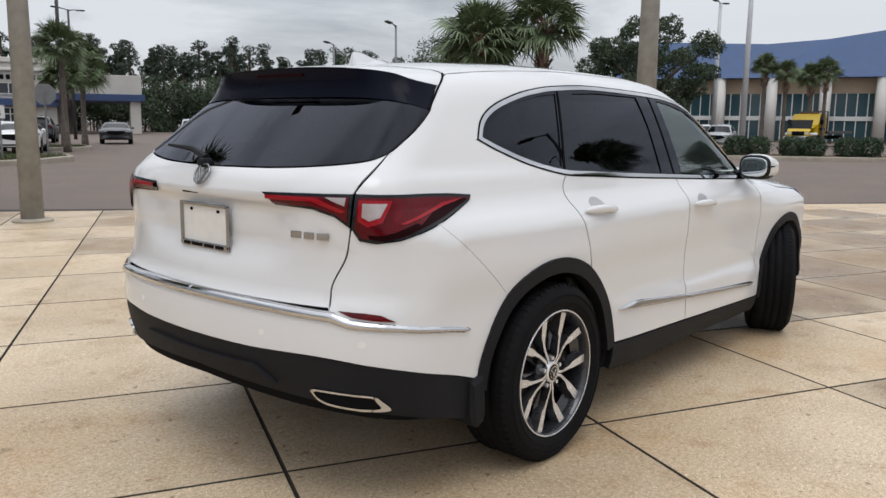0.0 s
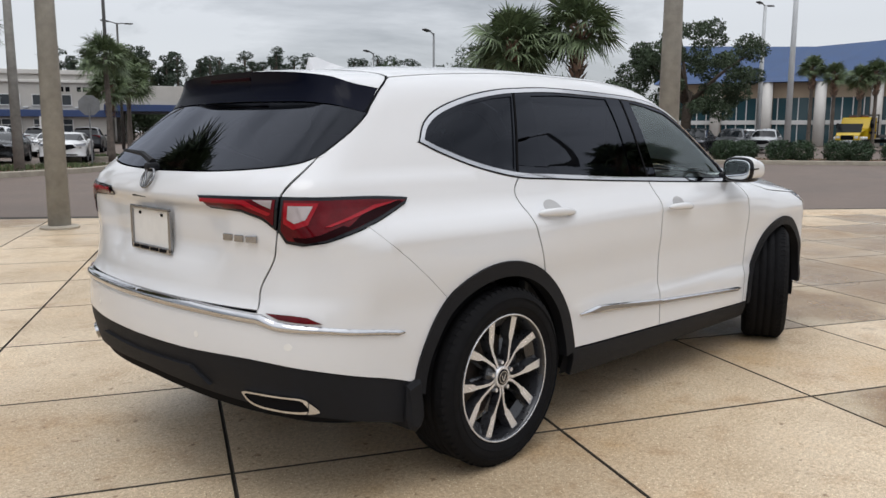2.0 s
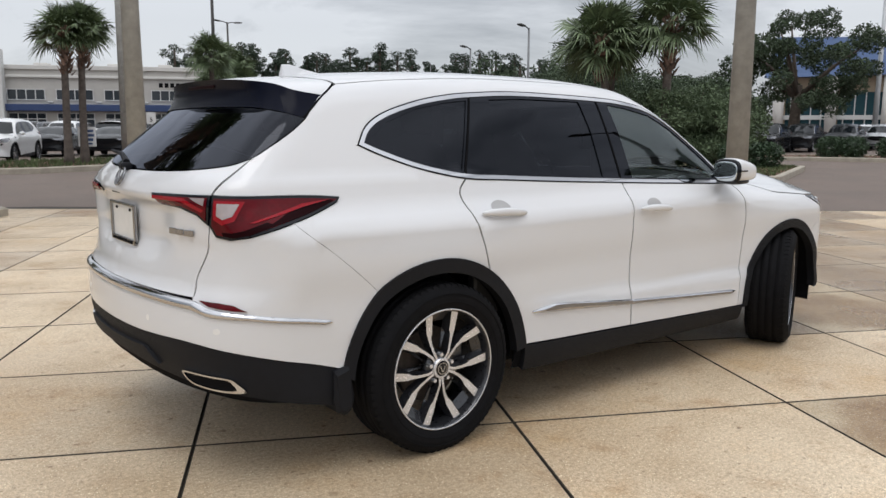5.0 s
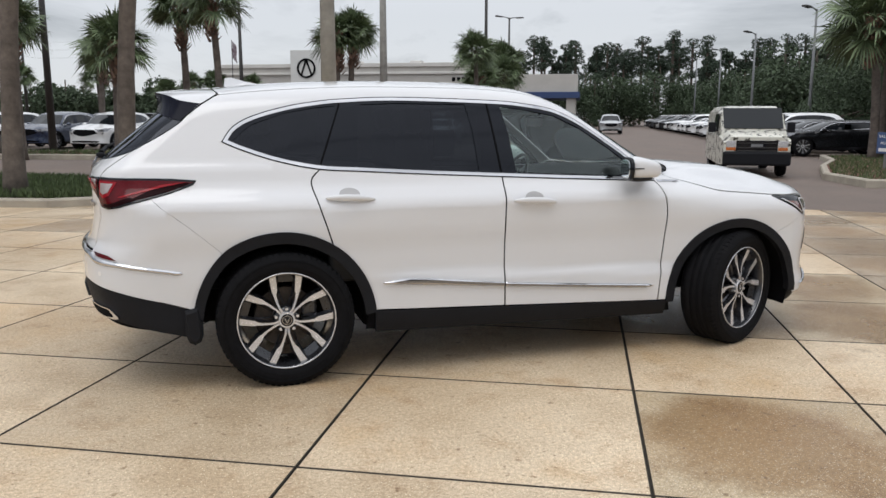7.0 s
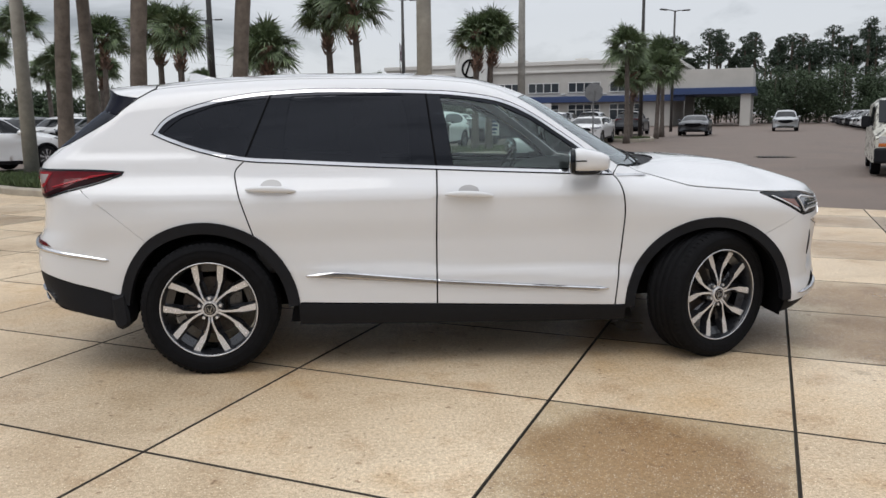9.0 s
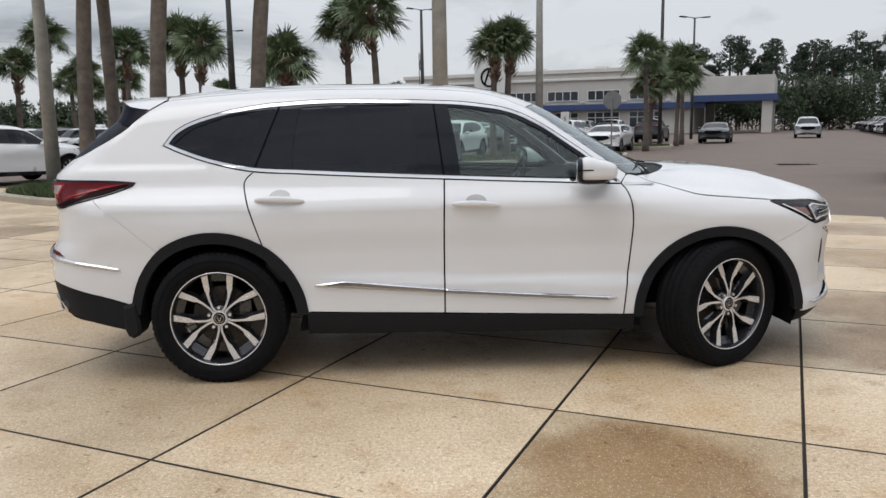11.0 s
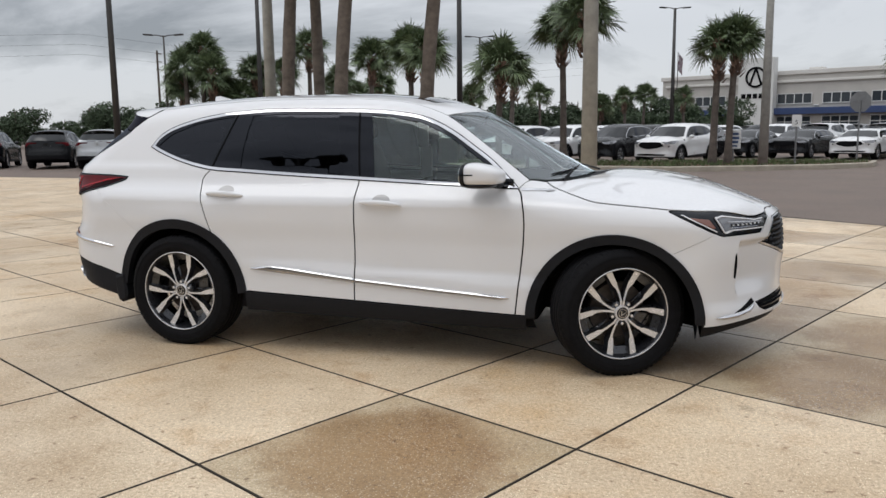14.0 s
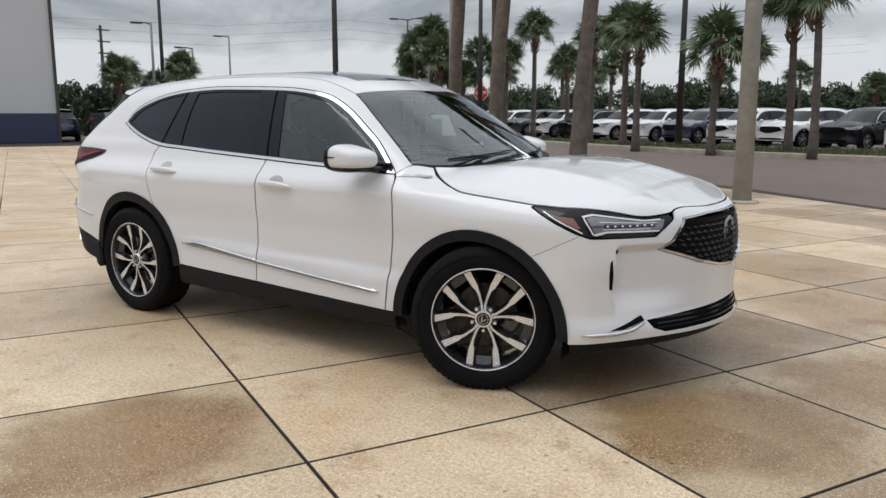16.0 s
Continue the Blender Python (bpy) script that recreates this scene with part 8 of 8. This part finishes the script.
def build_white_hall():
    t = empty("white_hall", Matrix.Translation((-32.6, 17.1, 0)) @ Matrix.Rotation(math.atan2(-0.87, -0.49), 4, "Z"))
    tagged(t, "smooth pale grey showroom wall with a dark blue base", "building")
    part("wall", bm_box(16, 10, 9.6, (8, -5, 6.2), 0.04), mat("pale_panel_wall", (0.50, 0.51, 0.53), 0.6, var=0.03, scale=0.25), t)
    part("base", bm_box(16.1, 10.1, 1.42, (8, -5, 0.70), 0.03), mat("navy_base", (0.02, 0.03, 0.075), 0.5, var=0.1, scale=1), t, "dark blue base")
    part("corner_trim", bm_box(0.14, 0.14, 11.0, (-0.05, 0.05, 5.5), 0.01), DARKSTEEL, t)


build_white_hall()


def utility_pole(x, y, h):
    t = empty("utility_pole", Matrix.Translation((x, y, 0)))
    tagged(t, "dark wooden utility pole with cross arms", "pole")
    part("pole", bm_tube([(0, 0, 0), (0, 0, h)], [0.2, 0.13], 10), BARK, t)
    for k in range(3):
        part("cross_arm", bm_box(0.12, 1.3, 0.12, (0, 0.3, h - 0.4 - 1.1 * k)), BARK, t)


utility_pole(-66.7, 41.5, 9.8)
utility_pole(-66.0, 92.0, 13.0)
for k in range(3):
    z = 12.6 - 1.1 * k
    pts = [(-110 + 62 * i / 10.0 * 1.6, 12 + 130 * i / 10.0 * 0.9, z - 1.2 * math.sin(math.pi * ((i * 0.4) % 1))) for i in range(11)]
    tagged(part("power_line", bm_tube(pts, [0.011] * 11, 5), DARKSTEEL, None), "thin dark overhead power line", "cable")

build_forecourt()


def build_drain():
    t = empty("storm_drain", Matrix.Translation((14.0, 19.9, -0.04)) @ Matrix.Rotation(GA, 4, "Z"))
    tagged(t, "iron storm drain in a small puddle on the drive", "drain")
    pud = [(0.62 * math.cos(a) * (1 + 0.22 * math.sin(3 * a + 1)), 0.45 * math.sin(a) * (1 + 0.2 * math.sin(2 * a))) for a in np.linspace(0, 2 * math.pi, 29)[:-1]]
    part("puddle", bm_prism(pud, -0.002, 0.004), mat("standing_water", (0.02, 0.018, 0.016), 0.04), t, "shallow puddle")
    part("frame", bm_box(0.9, 0.6, 0.02, (0, 0, 0.006), 0.004), SHADOW, t)
    for k in range(7):
        part("grate_bar", bm_box(0.05, 0.5, 0.02, (-0.36 + 0.12 * k, 0, 0.016), 0.004), DARKSTEEL, t)


build_drain()
